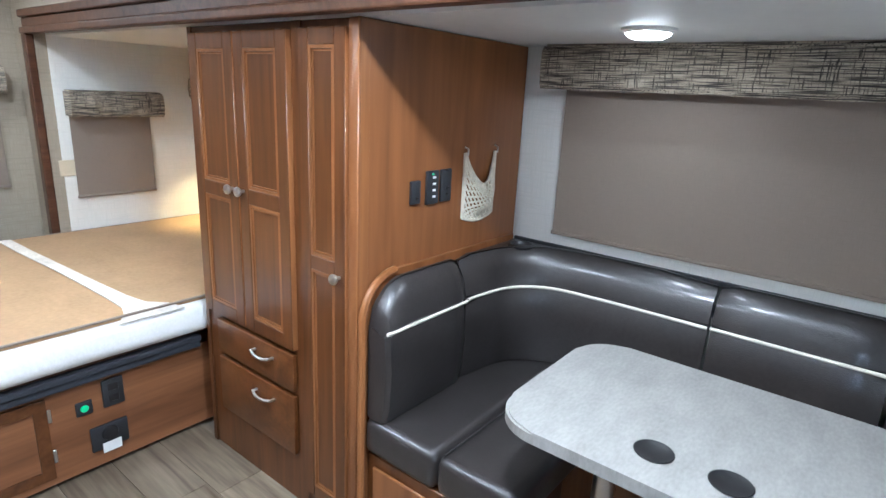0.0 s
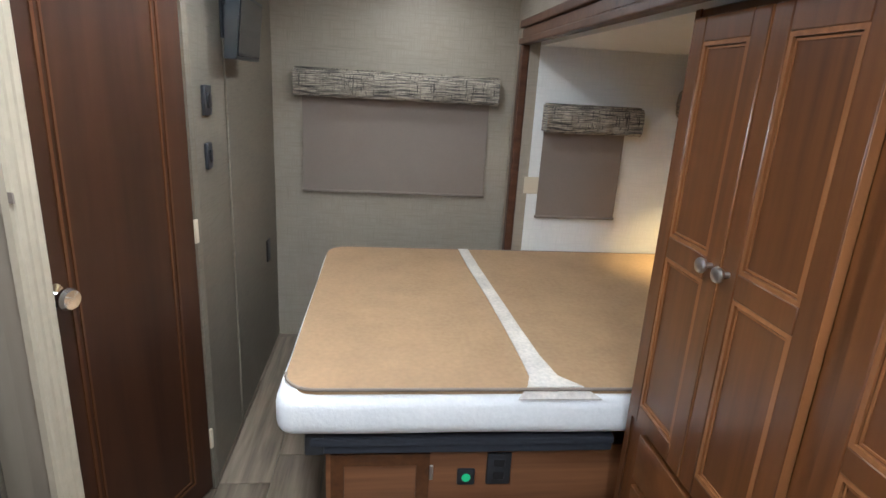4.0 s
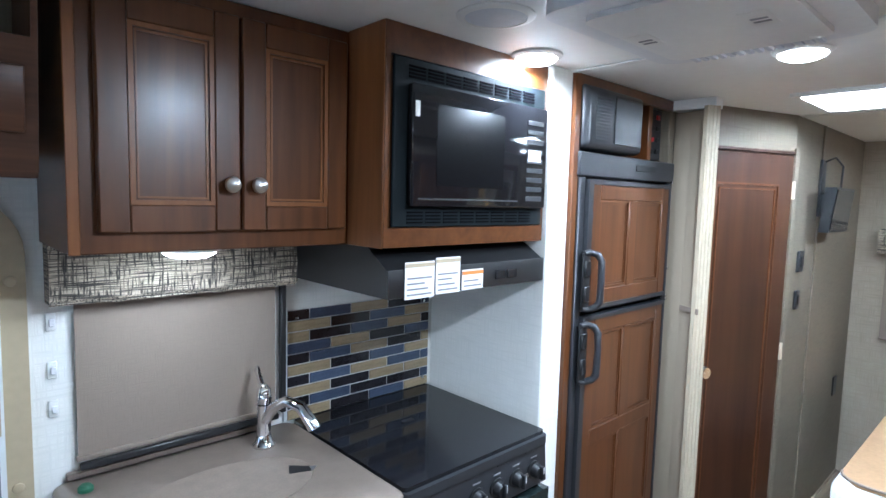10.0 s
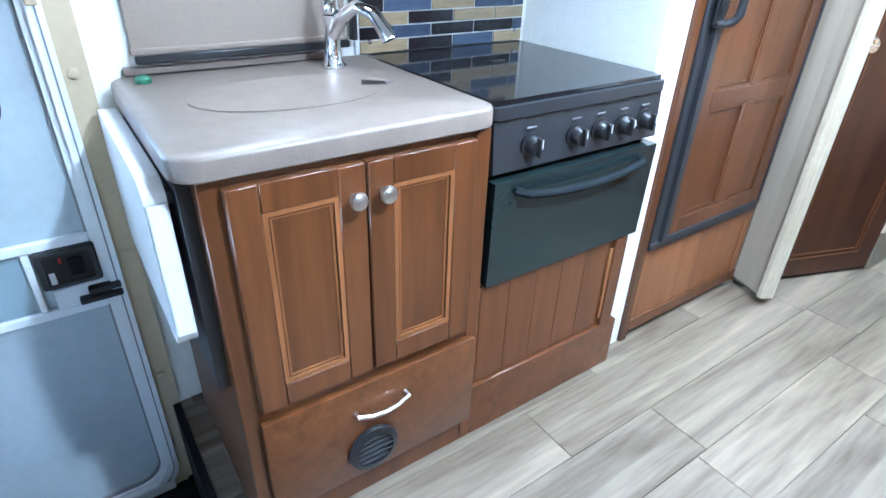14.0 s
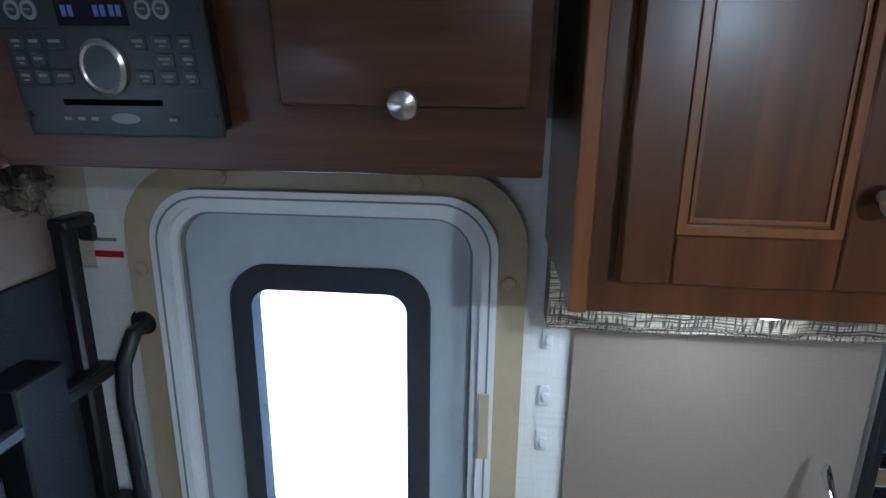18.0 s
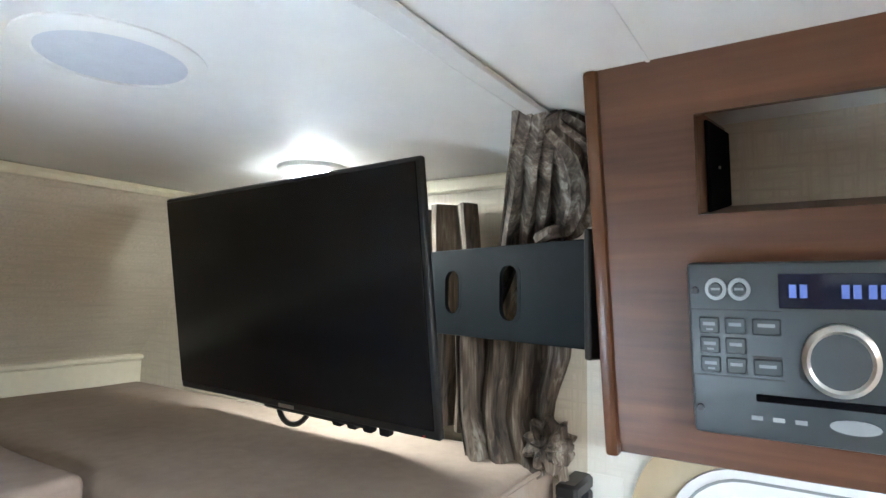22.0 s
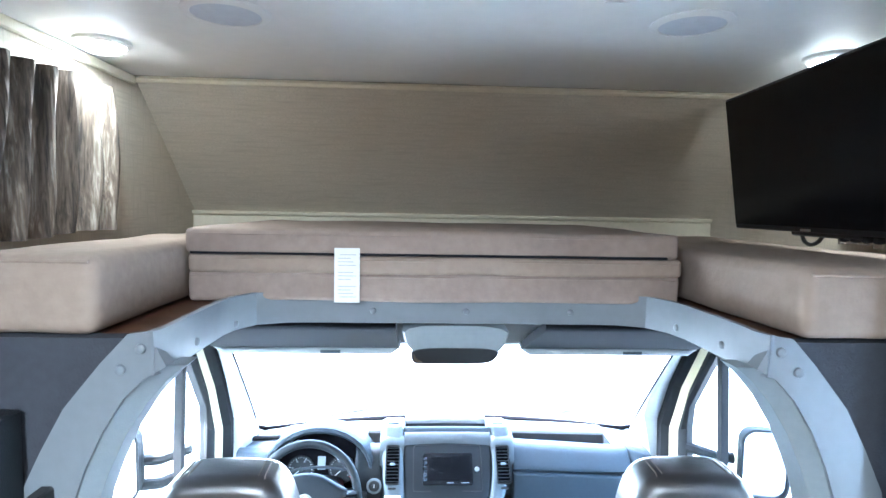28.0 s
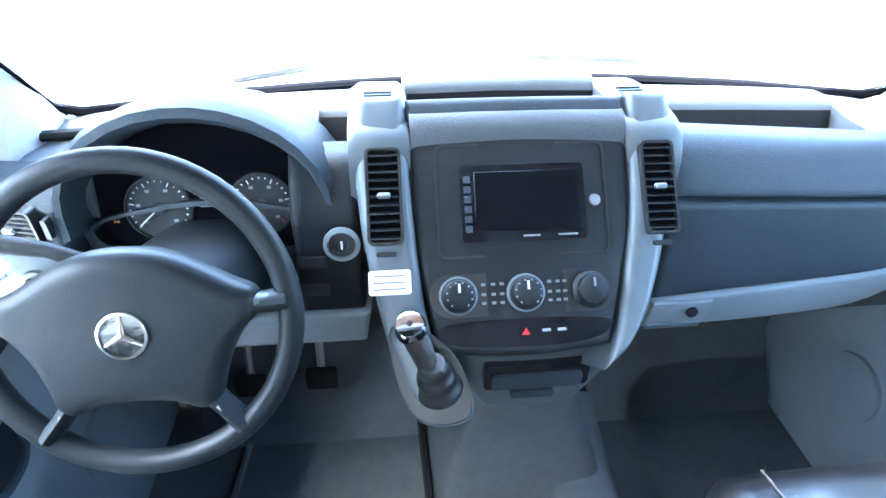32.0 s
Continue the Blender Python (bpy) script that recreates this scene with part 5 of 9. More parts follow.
for nm, x, z, w, h, lab in (("usb_socket", -0.59, 0.255, 0.055, 0.055, "black round socket with a green light in the bed base"), ("outlet", -0.70, 0.255, 0.075, 0.11, "black power outlet in the bed base"), ("alarm", -0.70, 0.09, 0.13, 0.10, "black gas alarm with a white tag in the bed base")):
    s = thing(nm, pose(x, -1.984, z, 0, 0, 180), lab, "outlet")
    part("plate", B(-w, 0, -0.012, 0, 0, h, 0.005, 2), M_SATIN, s)
    if nm == "outlet":
        for q in (0.02, 0.065):
            part("socket", B(-w + 0.02, -0.02, -0.015, -0.012, q, q + 0.028, 0.002), M_BLACK, s)
    if nm == "usb_socket":
        part("lamp", lathe(bmesh.new(), [(0.014, 0), (0.012, 0.004), (0, 0.004)], Matrix.Translation((-w / 2, -0.012, h / 2)) @ pose(0, 0, 0, 90), 14), M_GLED, s)
    if nm == "alarm":
        part("lens", lathe(bmesh.new(), [(0.03, 0), (0.026, 0.008), (0, 0.010)], Matrix.Translation((-w / 2, -0.012, 0.06)) @ pose(0, 0, 0, 90), 18), M_BLACK, s)
        part("tag", B(-w + 0.035, -0.03, -0.014, -0.0125, -0.015, 0.025, 0), M_LAB, s, "white tag")


def soft_box(x0, x1, y0, y1, z0, z1, r, seg=4, amp=0.0, sub=10, seed=1):
    """A padded block: rounded edges, gently uneven top and sides."""
    bm = B(x0, x1, y0, y1, z0, z1, r, seg)
    if amp:
        bmesh.ops.subdivide_edges(bm, edges=[e for e in bm.edges if e.calc_length() > 0.12], cuts=sub, use_grid_fill=True)
        for v in bm.verts:
            k = noise.noise(v.co * 4.0 + Vector((seed, 0, 0))) + 0.5 * noise.noise(v.co * 11.0 + Vector((0, seed, 0)))
            v.co += Vector(((v.co.x > (x0 + x1) / 2) - 0.5, (v.co.y > (y0 + y1) / 2) - 0.5, 1.0)) * amp * k
    return bm


ma = thing("mattress", pose(0, 0, 0), "white mattress under a stained tan cover with a pale strap", "mattress")
part("ticking", soft_box(-1.81, -0.01, -3.275, -1.90, 0.468, 0.615, 0.05, 4, 0.004), M_WHITEF, ma)
bm = bmesh.new()
prism(bm, rrect(-1.815, -0.03, -3.272, -1.915, 0.09, 6), "z", 0.606, 0.622)
bmesh.ops.subdivide_edges(bm, edges=[e for e in bm.edges if e.calc_length() > 0.3], cuts=14, use_grid_fill=True)
bmesh.ops.triangulate(bm, faces=[f for f in bm.faces if len(f.verts) > 4])
part("cover", bm, M_COVER, ma, "tan quilted cover")
bm = bmesh.new()
tube(bm, [(x, y, 0.620) for x, y in rrect(-1.815, -0.03, -3.272, -1.915, 0.09, 6)], 0.005, 6)
part("cover_binding", bm, M_SHADE, ma, "grey bound edge")
bm = bmesh.new()
strip = [(-0.70, -3.26, 0.05), (-0.71, -3.0, 0.052), (-0.735, -2.6, 0.05), (-0.75, -2.3, 0.055), (-0.76, -2.1, 0.065), (-0.77, -1.98, 0.085), (-0.79, -1.925, 0.16), (-0.80, -1.898, 0.24)]
rows = []
for i, (x, y, w) in enumerate(strip):
    z = 0.628 if i < 6 else (0.625 if i == 6 else 0.60)
    rows.append([bm.verts.new((x + a * w / 2, y, z + b)) for a, b in ((-1, 0), (1, 0), (1, -0.004), (-1, -0.004))])
for a, b in zip(rows, rows[1:]):
    for k in range(4):
        bm.faces.new((a[k], a[(k + 1) % 4], b[(k + 1) % 4], b[k]))
bm.faces.new(rows[0]), bm.faces.new(rows[-1][::-1])
part("strap", bm, M_STRAP, ma, "soiled white webbing strap")

valance("bed_valance", pose(-1.690, -3.225, 1.335, 0, 0, S), 0.92, 0.125, 0.130, "cream and black woven box valance over the bed's side window")
shade("roller_blind", pose(SLX + 0.015, -3.165, 0.84, 0, 0, S), 0.82, 0.50, "taupe roller shade in the warm glow of the reading lamp")
rl = thing("reading_lamp", pose(-1.735, -3.045, 1.255), "small reading lamp under the valance beside the bed", "lamp")
part("shade", lathe(bmesh.new(), [(0.042, -0.045), (0.044, -0.02), (0.036, 0.02), (0.024, 0.045), (0.010, 0.055), (0.0, 0.056)], Matrix(), 20), M_NICKEL, rl, "nickel cup shade")
part("stem", tube(bmesh.new(), [(0, 0, 0.054), (0, 0, 0.078)], 0.006, 8), M_NICKEL, rl)
part("bulb", lathe(bmesh.new(), [(0, -0.040), (0.022, -0.034), (0.026, -0.02), (0.016, 0.01), (0, 0.012)], Matrix(), 16), M_LEDW, rl, "glowing warm bulb")
lamp(-1.735, -3.045, 1.205, 0.085, 0.05, (1, 0.72, 0.30), 75)

# ---- wardrobe ----
WX = -0.993
wa = thing("wardrobe", pose(WX, -1.86, 0, 0, 0, S), "tall stained cherry wardrobe with three panel doors and two drawers", "wardrobe")
WW = 0.86
part("carcass", B(0.0, WW - 0.012, 0.0, 0.83, 0.0, SLZ - 0.003, 0.003), M_CHERRY, wa)
part("side_panel", B(WW - 0.011, WW, 0.001, 0.83, 0.0, SLZ - 0.003, 0.002), M_PANELW, wa, "printed cherry side panel")
part("corner_post", B(WW - 0.035, WW + 0.006, -0.014, -0.0004, 0.0, SLZ - 0.003, 0.006, 2), M_PANELW, wa)
part("corner_post_bead", B(WW + 0.0002, WW + 0.005, -0.014, 0.03, 0.0, SLZ - 0.003, 0.002), M_EDGE, wa)
part("foot_post", B(-0.006, 0.02, -0.006, -0.0004, 0.0, SLZ - 0.003, 0.002), M_CHERRY, wa)
d1 = raised_door(wa, "door", 0.025, 0.293, 0.60, 1.60, rails=(1.085,), y=-0.022)
knob_on(d1, 0.265, -0.022, 1.10)
d2 = raised_door(wa, "door", 0.299, 0.57, 0.60, 1.60, rails=(1.085,), y=-0.022)
knob_on(d2, 0.326, -0.022, 1.10)
d3 = raised_door(wa, "door", 0.625, 0.822, 0.09, 1.60, rails=(0.935,), y=-0.022, sw=0.045)
knob_on(d3, 0.80, -0.022, 0.915)
# lit strips along the door thickness, given as a lighter colour
for d, x1, z0 in ((d1, 0.293, 0.60), (d2, 0.57, 0.60), (d3, 0.822, 0.09)):
    part("door_edge", B(x1 + 0.0002, x1 + 0.0022, -0.0215, -0.0025, z0 + 0.002, 1.598, 0.0005), M_EDGE, d, "door edge with its lit tone put into the colour")
part("upright", B(0.575, 0.62, -0.006, -0.0004, 0.0, SLZ - 0.003, 0.002), M_CHERRY, wa)
for z0, z1, hz in ((0.445, 0.58, 0.535), (0.20, 0.425, 0.375)):
    dr = part("drawer", B(0.10, 0.565, -0.02, -0.001, z0, z1, 0.004, 2), M_CHERRY_H, wa, "stained cherry drawer front")
    pull_on(dr, 0.40, -0.02, hz, 0.105)
for i, (x, z, w, h) in enumerate(((0.2005, 1.113, 0.043, 0.072), (0.273, 1.104, 0.057, 0.107), (0.343, 1.106, 0.053, 0.105))):
    s = thing(("light_switch", "control_panel", "radio_remote")[i], pose(WX - x - w, -1.0, z, 0, 0, R) @ pose(-w, 0, 0), ("black rocker switch", "black control panel with four lit keys", "black wall remote")[i] + " on the wardrobe side", "switch")
    part("plate", B(0, w, -0.012, 0, 0, h, 0.004, 2), M_SATIN, s)
    for q in range((1, 4, 2)[i]):
        part("key", B(w * 0.42, w * 0.68, -0.015, -0.012, h * (0.20 + q * 0.19), h * (0.20 + q * 0.19) + 0.007, 0.001), (M_BLACK, M_ALU, M_BLACK)[i], s)
    if i == 1:
        part("status_lamp", B(w * 0.35, w * 0.45, -0.0165, -0.0121, h * 0.88, h * 0.93, 0), M_GLED, s)
# rope net hung on the side panel
nt = thing("rope_net", pose(0, 0, 0), "small natural rope net hanging on the wardrobe side", "net")
NX0, NX1, NZT, NZB = -1.455, -1.655, 1.255, 1.015


def net_pt(u, v):
    """u across, v down; the top sags between its two hooks."""
    zt = NZT - 0.11 * math.sin(math.pi * u) ** 0.8
    zb = NZB + 0.018 * (2 * u - 1) ** 2
    return (NX0 + (NX1 - NX0) * (0.06 + 0.88 * u) + 0.0, -0.996 + 0.05 * math.sin(math.pi * u) * math.sin(math.pi * min(v + 0.15, 1)), zt + (zb - zt) * v)


for i in range(-9, 18):
    for a in (0, 1):
        pts = [net_pt((i + (k if a else -k)) / 9, k / 9) for k in range(10) if 0 <= i + (k if a else -k) <= 9]
        if len(pts) > 1:
            part("cord", tube(bmesh.new(), pts, 0.0038, 5), M_ROPE, nt)
for u in (0, 1):
    part("side_cord", tube(bmesh.new(), [net_pt(u, k / 6) for k in range(7)], 0.007, 6), M_ROPE, nt)
part("rim_cord", tube(bmesh.new(), [net_pt(k / 12, 0) for k in range(13)], 0.006, 6), M_ROPE, nt)
part("rim_cord", tube(bmesh.new(), [net_pt(k / 12, 1) for k in range(13)], 0.005, 6), M_ROPE, nt)
for x in (NX0 - 0.012, NX1 + 0.012):
    part("hook", tube(bmesh.new(), [(x, -0.999, NZT + 0.02), (x, -0.985, NZT + 0.015), (x, -0.985, NZT - 0.005)], 0.003, 6), M_NICKEL, nt)

# ---- dinette ----
din = thing("dinette_bench", pose(0, 0, 0), "cherry-trimmed seat base of the corner dinette", "seat base")
part("base_front", B(-1.80, -1.02, -0.985, -0.50, 0.0, 0.345, 0.003), M_CHERRY, din)
part("base_side", B(-1.80, -1.42, -0.50, 0.70, 0.0, 0.345, 0.003), M_CHERRY, din)
part("drawer_front", B(-1.018, -1.008, -0.95, -0.53, 0.06, 0.31, 0.003), M_PANELW, din, "cherry drawer front with a pale edge")
end_line = [(-0.992, 0.0), (-0.992, 0.79)] + [(-1.125 + 0.133 * math.cos(radians(a)), 0.792 + 0.133 * math.sin(radians(a))) for a in range(10, 91, 10)]
part("end_edge", tube(bmesh.new(), [(x, -0.984, z) for x, z in end_line], 0.013, 8), M_EDGE, din, "pale curved wooden edge of the end panel")
part("end_panel", prism(bmesh.new(), [(-1.80, 0.0)] + end_line + [(-1.80, 0.925)], "y", -0.9985, -0.985), M_PANELW, din)
pulln = pull_on(din, 0, 0, 0, 0.10)
pulln.matrix_basis = pose(-1.008, -0.75, 0.24, 0, 0, S)

seats = [("seat_cushion", (-1.80, -1.0, -0.985, -0.70, 0.35, 0.475)), ("seat_cushion", (-1.80, -1.0, -0.70, -0.44, 0.35, 0.475)), ("seat_cushion", (-1.80, -1.40, -0.44, 0.70, 0.35, 0.475))]
for nm, a in seats:
    s = thing(nm, pose(0, 0, 0), "dark brown leatherette dinette seat cushion", "cushion", "dinette cushions")
    part("pad", soft_box(*a, 0.03, 3, 0.004, 6), M_LEATHER, s)
    part("seam", tube(bmesh.new(), [(a[0] + 0.05, a[2] + 0.02, a[5] + 0.002), (a[1] - 0.02, a[2] + 0.02, a[5] + 0.002)], 0.003, 5), M_LEATHER, s)


def back_rest(path, z0=0.475, z1=0.915, th=0.105, zw=0.758, label="dark brown leatherette dinette backrest with a pale welt", round_end=0.0):
    """A padded back that follows a line in plan; its face looks to the left of the line."""
    t = thing("backrest_cushion", pose(0, 0, 0), label, "cushion", "dinette cushions")
    prof = [(0.02, z0), (th - 0.012, z0 + 0.004), (th, z0 + 0.05), (th + 0.006, 0.64), (th - 0.002, zw - 0.01), (th - 0.008, zw), (th - 0.002, zw + 0.01), (th - 0.012, z1 - 0.06), (th - 0.038, z1 - 0.018), (th - 0.07, z1), (0.03, z1 + 0.002), (0.008, z1 - 0.02), (0.008, z0 + 0.01)]
    bm = bmesh.new()
    rows, welt = [], []
    pts = [Vector((*p, 0)) for p in path]
    for i, p in enumerate(pts):
        d = (pts[min(i + 1, len(pts) - 1)] - pts[max(i - 1, 0)]).normalized()
        nrm = Vector((-d.y, d.x, 0))
        q = 0.012 if i in (0, len(pts) - 1) else 0.0
        low = 0.0
        if round_end:
            a = min(max(p.x + round_end, 0.0) / 0.125, 1.0)
            low = 0.125 * (1 - math.sqrt(1 - a * a))
        rows.append([bm.verts.new(p + nrm * max(o - q * (o > 0.04), 0.003) + Vector((0, 0, z - q * (z > 0.85) - low * max(z - 0.76, 0) / 0.155))) for o, z in prof])
        welt.append(p + nrm * (th - 0.002) + Vector((0, 0, zw)))
    n = len(prof)
    for a, b in zip(rows, rows[1:]):
        for k in range(n):
            bm.faces.new((a[k], b[k], b[(k + 1) % n], a[(k + 1) % n]))
    bm.faces.new(rows[0]), bm.faces.new(rows[-1][::-1])
    part("pad", bm, M_LEATHER, t)
    part("welt", tube(bmesh.new(), welt, 0.0055, 6), M_PIPING, t, "pale welt cord")
    return t


corner = arc((-1.52, -0.68), 0.29, 265, 185, 10, "xy")
back_rest([(-1.822, 0.70 - 0.05 * i) for i in range(10)], th=0.085, zw=0.78)
back_rest([(-1.822, 0.235 - 0.05 * i) for i in range(10)], th=0.085, zw=0.78)
back_rest([(-1.822, -0.225), (-1.822, -0.40), (-1.82, -0.55)] + [(x, y) for x, y, _ in reversed(corner)] + [(-1.47, -0.98), (-1.40, -0.982)], th=0.085, zw=0.778, label="dark brown leatherette corner backrest with a pale welt")
back_rest([(-1.39 + 0.03 * i, -0.982) for i in range(9)] + [(-1.132 + 0.0125 * i, -0.982) for i in range(11)], th=0.088, zw=0.775, round_end=1.132)
solid("dinette_shelf", B(-1.826, -1.815, -0.99, 0.70, 0.895, 0.915, 0.002), M_SATIN, "dark ledge behind the dinette backs", "shelf")
cup = thing("cup_holder", pose(-1.72, -0.90, 0.905), "black round cup holder in the dinette corner", "cup holder")
part("rim", lathe(bmesh.new(), [(0.05, 0), (0.052, 0.008), (0.042, 0.012), (0.036, 0.004), (0.034, -0.002), (0, -0.002)], Matrix(), 24), M_BLACK, cup)
solid("corner_deck", prism(bmesh.new(), [(-1.826, -0.99), (-1.55, -0.99), (-1.60, -0.93), (-1.72, -0.86), (-1.79, -0.74), (-1.826, -0.66)], "z", 0.885, 0.903), M_LEATHER, "padded dark corner deck behind the dinette back", "shelf")

tb = thing("dinette_table", pose(0, 0, 0), "grey stone-look table with rounded corners and cup holders", "table")
bm = bmesh.new()
prism(bm, rrect(-1.52, -0.93, -0.50, 0.52, 0.12, 8), "z", 0.704, 0.734)
bmesh.ops.bevel(bm, geom=[e for e in bm.edges if e.verts[0].co.z > 0.733 and e.verts[1].co.z > 0.733], offset=0.006, segments=2, affect="EDGES")
part("tabletop", bm, M_TABLE, tb)
for y in (-0.148, 0.003):
    c = part("cup_well", lathe(bmesh.new(), [(0.041, 0.0), (0.0425, 0.0022), (0.040, 0.0028), (0.037, 0.0012), (0.0, 0.0008)], Matrix.Translation((-1.047, y, 0.7345)), 28), M_BLACK, tb, "black recessed cup holder")
for y in (-0.30, 0.32):
    part("leg", lathe(bmesh.new(), [(0.11, 0.0), (0.10, 0.02), (0.03, 0.04), (0.028, 0.69), (0.09, 0.703)], Matrix.Translation((-1.22, y, 0.0)), 20), M_NICKEL, tb, "steel pedestal leg")
valance("dinette_valance", pose(-1.745, -0.90, 1.478, 0, 0, S), 1.42, 0.14, 0.085, "cream and black woven box valance over the dinette")
shade("roller_blind", pose(-1.812, -0.825, 0.955, 0, 0, S), 1.30, 0.55, "taupe roller shade drawn over the dinette window")
window_in("window_4", pose(SLX, -0.80, 0.98, 0, 0, S), 1.22, 0.54)

# ---- ceiling fittings ----
sk = thing("skylight", pose(0.0075, -1.99, CEIL), "bright white framed roof vent skylight", "skylight")
part("frame", ring(bmesh.new(), rrect(-0.17, 0.17, -0.23, 0.23, 0.02), rrect(-0.142, 0.142, -0.2, 0.2, 0.015), "z", -0.012, 0.0), M_WHITE, sk)
part("dome", B(-0.20, 0.20, -0.26, 0.26, 0.065, 0.07, 0), M_FROST, sk, "translucent white dome")
acu = thing("air_conditioner", pose(0.0, -0.74, CEIL), "white ceiling air conditioner shroud with louvres", "air conditioner")
part("shroud", prism(bmesh.new(), rrect(-0.21, 0.24, -0.24, 0.30, 0.05, 5), "z", -0.035, -0.001), M_HVAC, acu)
part("panel", prism(bmesh.new(), rrect(-0.15, 0.18, -0.17, 0.24, 0.03, 4), "z", -0.046, -0.0355), M_WHITE, acu)
for i in range(14):
    part("louvre", B(-0.12 + i * 0.02, -0.108 + i * 0.02, -0.225, -0.175, -0.043, -0.036, 0.001), M_GREYFAB, acu)
for x in (-0.1, 0.12):
    part("vent_label", B(x, x + 0.05, 0.0, 0.09, -0.0475, -0.0463, 0), M_LAB, acu)
    part("print_line", B(x + 0.01, x + 0.04, 0.02, 0.03, -0.0482, -0.0476, 0), M_INK, acu)
    part("print_line", B(x + 0.01, x + 0.04, 0.04, 0.05, -0.0482, -0.0476, 0), M_INK, acu)
for x, y, r in ((0.37, -0.47, 0.085), (0.418, 1.298, 0.080), (-0.50, 1.33, 0.085)):
    s = thing("ceiling_speaker", pose(x, y, CEIL), "round white ceiling speaker with a pale grille", "speaker", "ceiling speakers")
    part("rim", lathe(bmesh.new(), [(r, 0.0), (r, -0.002), (r * 0.9, -0.006), (r * 0.80, -0.007), (r * 0.78, -0.005), (r * 0.78, 0)], Matrix(), 36), M_WHITE, s)
    part("grille", lathe(bmesh.new(), [(r * 0.78, -0.005), (r * 0.5, -0.007), (0, -0.0075)], Matrix(), 36), M_GREYFAB, s)
for x, y, r in ((0.212, 1.112, 0.064), (-0.22, -2.42, 0.06), (-0.26, -2.75, 0.055)):
    s = thing("ceiling_vent", pose(x, y, CEIL), "round white ceiling air vent with an open slatted flap", "vent", "ceiling vents")
    part("rim", lathe(bmesh.new(), [(r, 0), (r, -0.005), (r * 0.85, -0.012), (r * 0.70, -0.014), (r * 0.64, -0.011), (r * 0.63, 0)], Matrix(), 32), M_WHITE, s)
    part("throat", lathe(bmesh.new(), [(r * 0.63, -0.003), (0, -0.003)], Matrix(), 24), M_INK, s, "shadowed grey throat")
    part("flap_ring", tube(bmesh.new(), [(r * 0.56 * math.cos(a), r * 0.50 * math.sin(a) - r * 0.05, -0.010) for a in [math.pi * (1 + k / 12) for k in range(13)]], 0.0022, 6), M_WHITE, s)
    for q, dz in ((-0.02, -0.009), (0.16, -0.012), (0.34, -0.016), (0.50, -0.021)):
        hw = r * math.sqrt(0.60 ** 2 - q * q) * 0.95
        part("slat", B(-hw, hw, q * r - 0.004, q * r + 0.005, dz - 0.002, dz + 0.001, 0.0008), M_WHITE, s)
sd = thing("smoke_detector", pose(-0.30, -1.12, CEIL), "round white smoke detector with a blue sensor", "smoke detector")
part("base", lathe(bmesh.new(), [(0.085, 0), (0.085, -0.01), (0.07, -0.022), (0.045, -0.026), (0, -0.028)], Matrix(), 32), M_WHITE, sd)
part("sensor", lathe(bmesh.new(), [(0.02, -0.026), (0.02, -0.05), (0.014, -0.058), (0, -0.06)], Matrix.Translation((0.0, -0.02, 0)), 16), T_BLUE, sd, "blue sensor cap")


def lettering(text, size, m, material, parent, name="lettering"):
    """Flat raised letters from the built-in font."""
    cu = bpy.data.curves.new(name, "FONT")
    cu.body, cu.size, cu.extrude, cu.align_x = text, size, 0.0004, "CENTER"
    tmp = bpy.data.objects.new(name, cu)
    me = bpy.data.meshes.new_from_object(tmp)
    bpy.data.objects.remove(tmp)
    bpy.data.curves.remove(cu)
    me.materials.append(material)
    ob = new(name, me)
    ob.parent, ob.matrix_basis = parent, m
    return ob


an = thing("antenna_crank", pose(0.475, 0.70, CEIL), "white antenna crank plate with black lettering on the ceiling", "antenna crank")
part("plate", prism(bmesh.new(), rrect(-0.085, 0.08, -0.11, 0.088, 0.012, 3), "z", -0.008, -0.0005), M_WHITE, an)
part("hub", lathe(bmesh.new(), [(0.052, -0.008), (0.048, -0.024), (0.03, -0.032), (0, -0.034)], Matrix.Translation((0.025, -0.035, 0)), 28), M_WHITE, an, "raised white crank hub")
part("crank", prism(bmesh.new(), rrect(-0.06, 0.04, -0.05, -0.022, 0.012, 4), "z", -0.046, -0.0335), M_WHITE, an)
part("screw", lathe(bmesh.new(), [(0.004, -0.008), (0.004, -0.010), (0, -0.0105)], Matrix.Translation((0.065, 0.01, 0)), 10), M_STEEL, an)
lettering("ANTENNA", 0.0145, pose(0.032, 0.050, -0.0086, 180), M_INKB, an)
part("print_line", B(-0.02, 0.062, 0.060, 0.0615, -0.0088, -0.0081, 0), M_INK, an)
part("mark", B(0.0, 0.05, 0.070, 0.079, -0.0088, -0.0081, 0), M_INKB, an, "plain dark mark")

# ---- entry side ----
en = thing("entry_door", pose(XR, 0.945, 0, 0, 0, K), "pale grey entry door with a window, white frame and crossbars", "door")
DW = 0.62
part("outer_flange", ring(bmesh.new(), rrect(-0.045, DW + 0.04, -0.34, 1.568, 0.13, 8), rrect(0.012, DW - 0.012, -0.30, 1.525, 0.09, 8), "y", -0.014, 0.012), M_TAN, en, "tan door surround")
part("frame_ring", ring(bmesh.new(), rrect(0.008, DW - 0.008, -0.30, 1.527, 0.095, 8), rrect(0.036, DW - 0.036, -0.27, 1.50, 0.075, 8), "y", -0.026, 0.02), M_ALU, en, "white aluminium frame")
part("frame_ring", ring(bmesh.new(), rrect(0.034, DW - 0.034, -0.272, 1.502, 0.078, 8), rrect(0.05, DW - 0.05, -0.255, 1.487, 0.066, 8), "y", -0.012, 0.03), M_ALU, en)
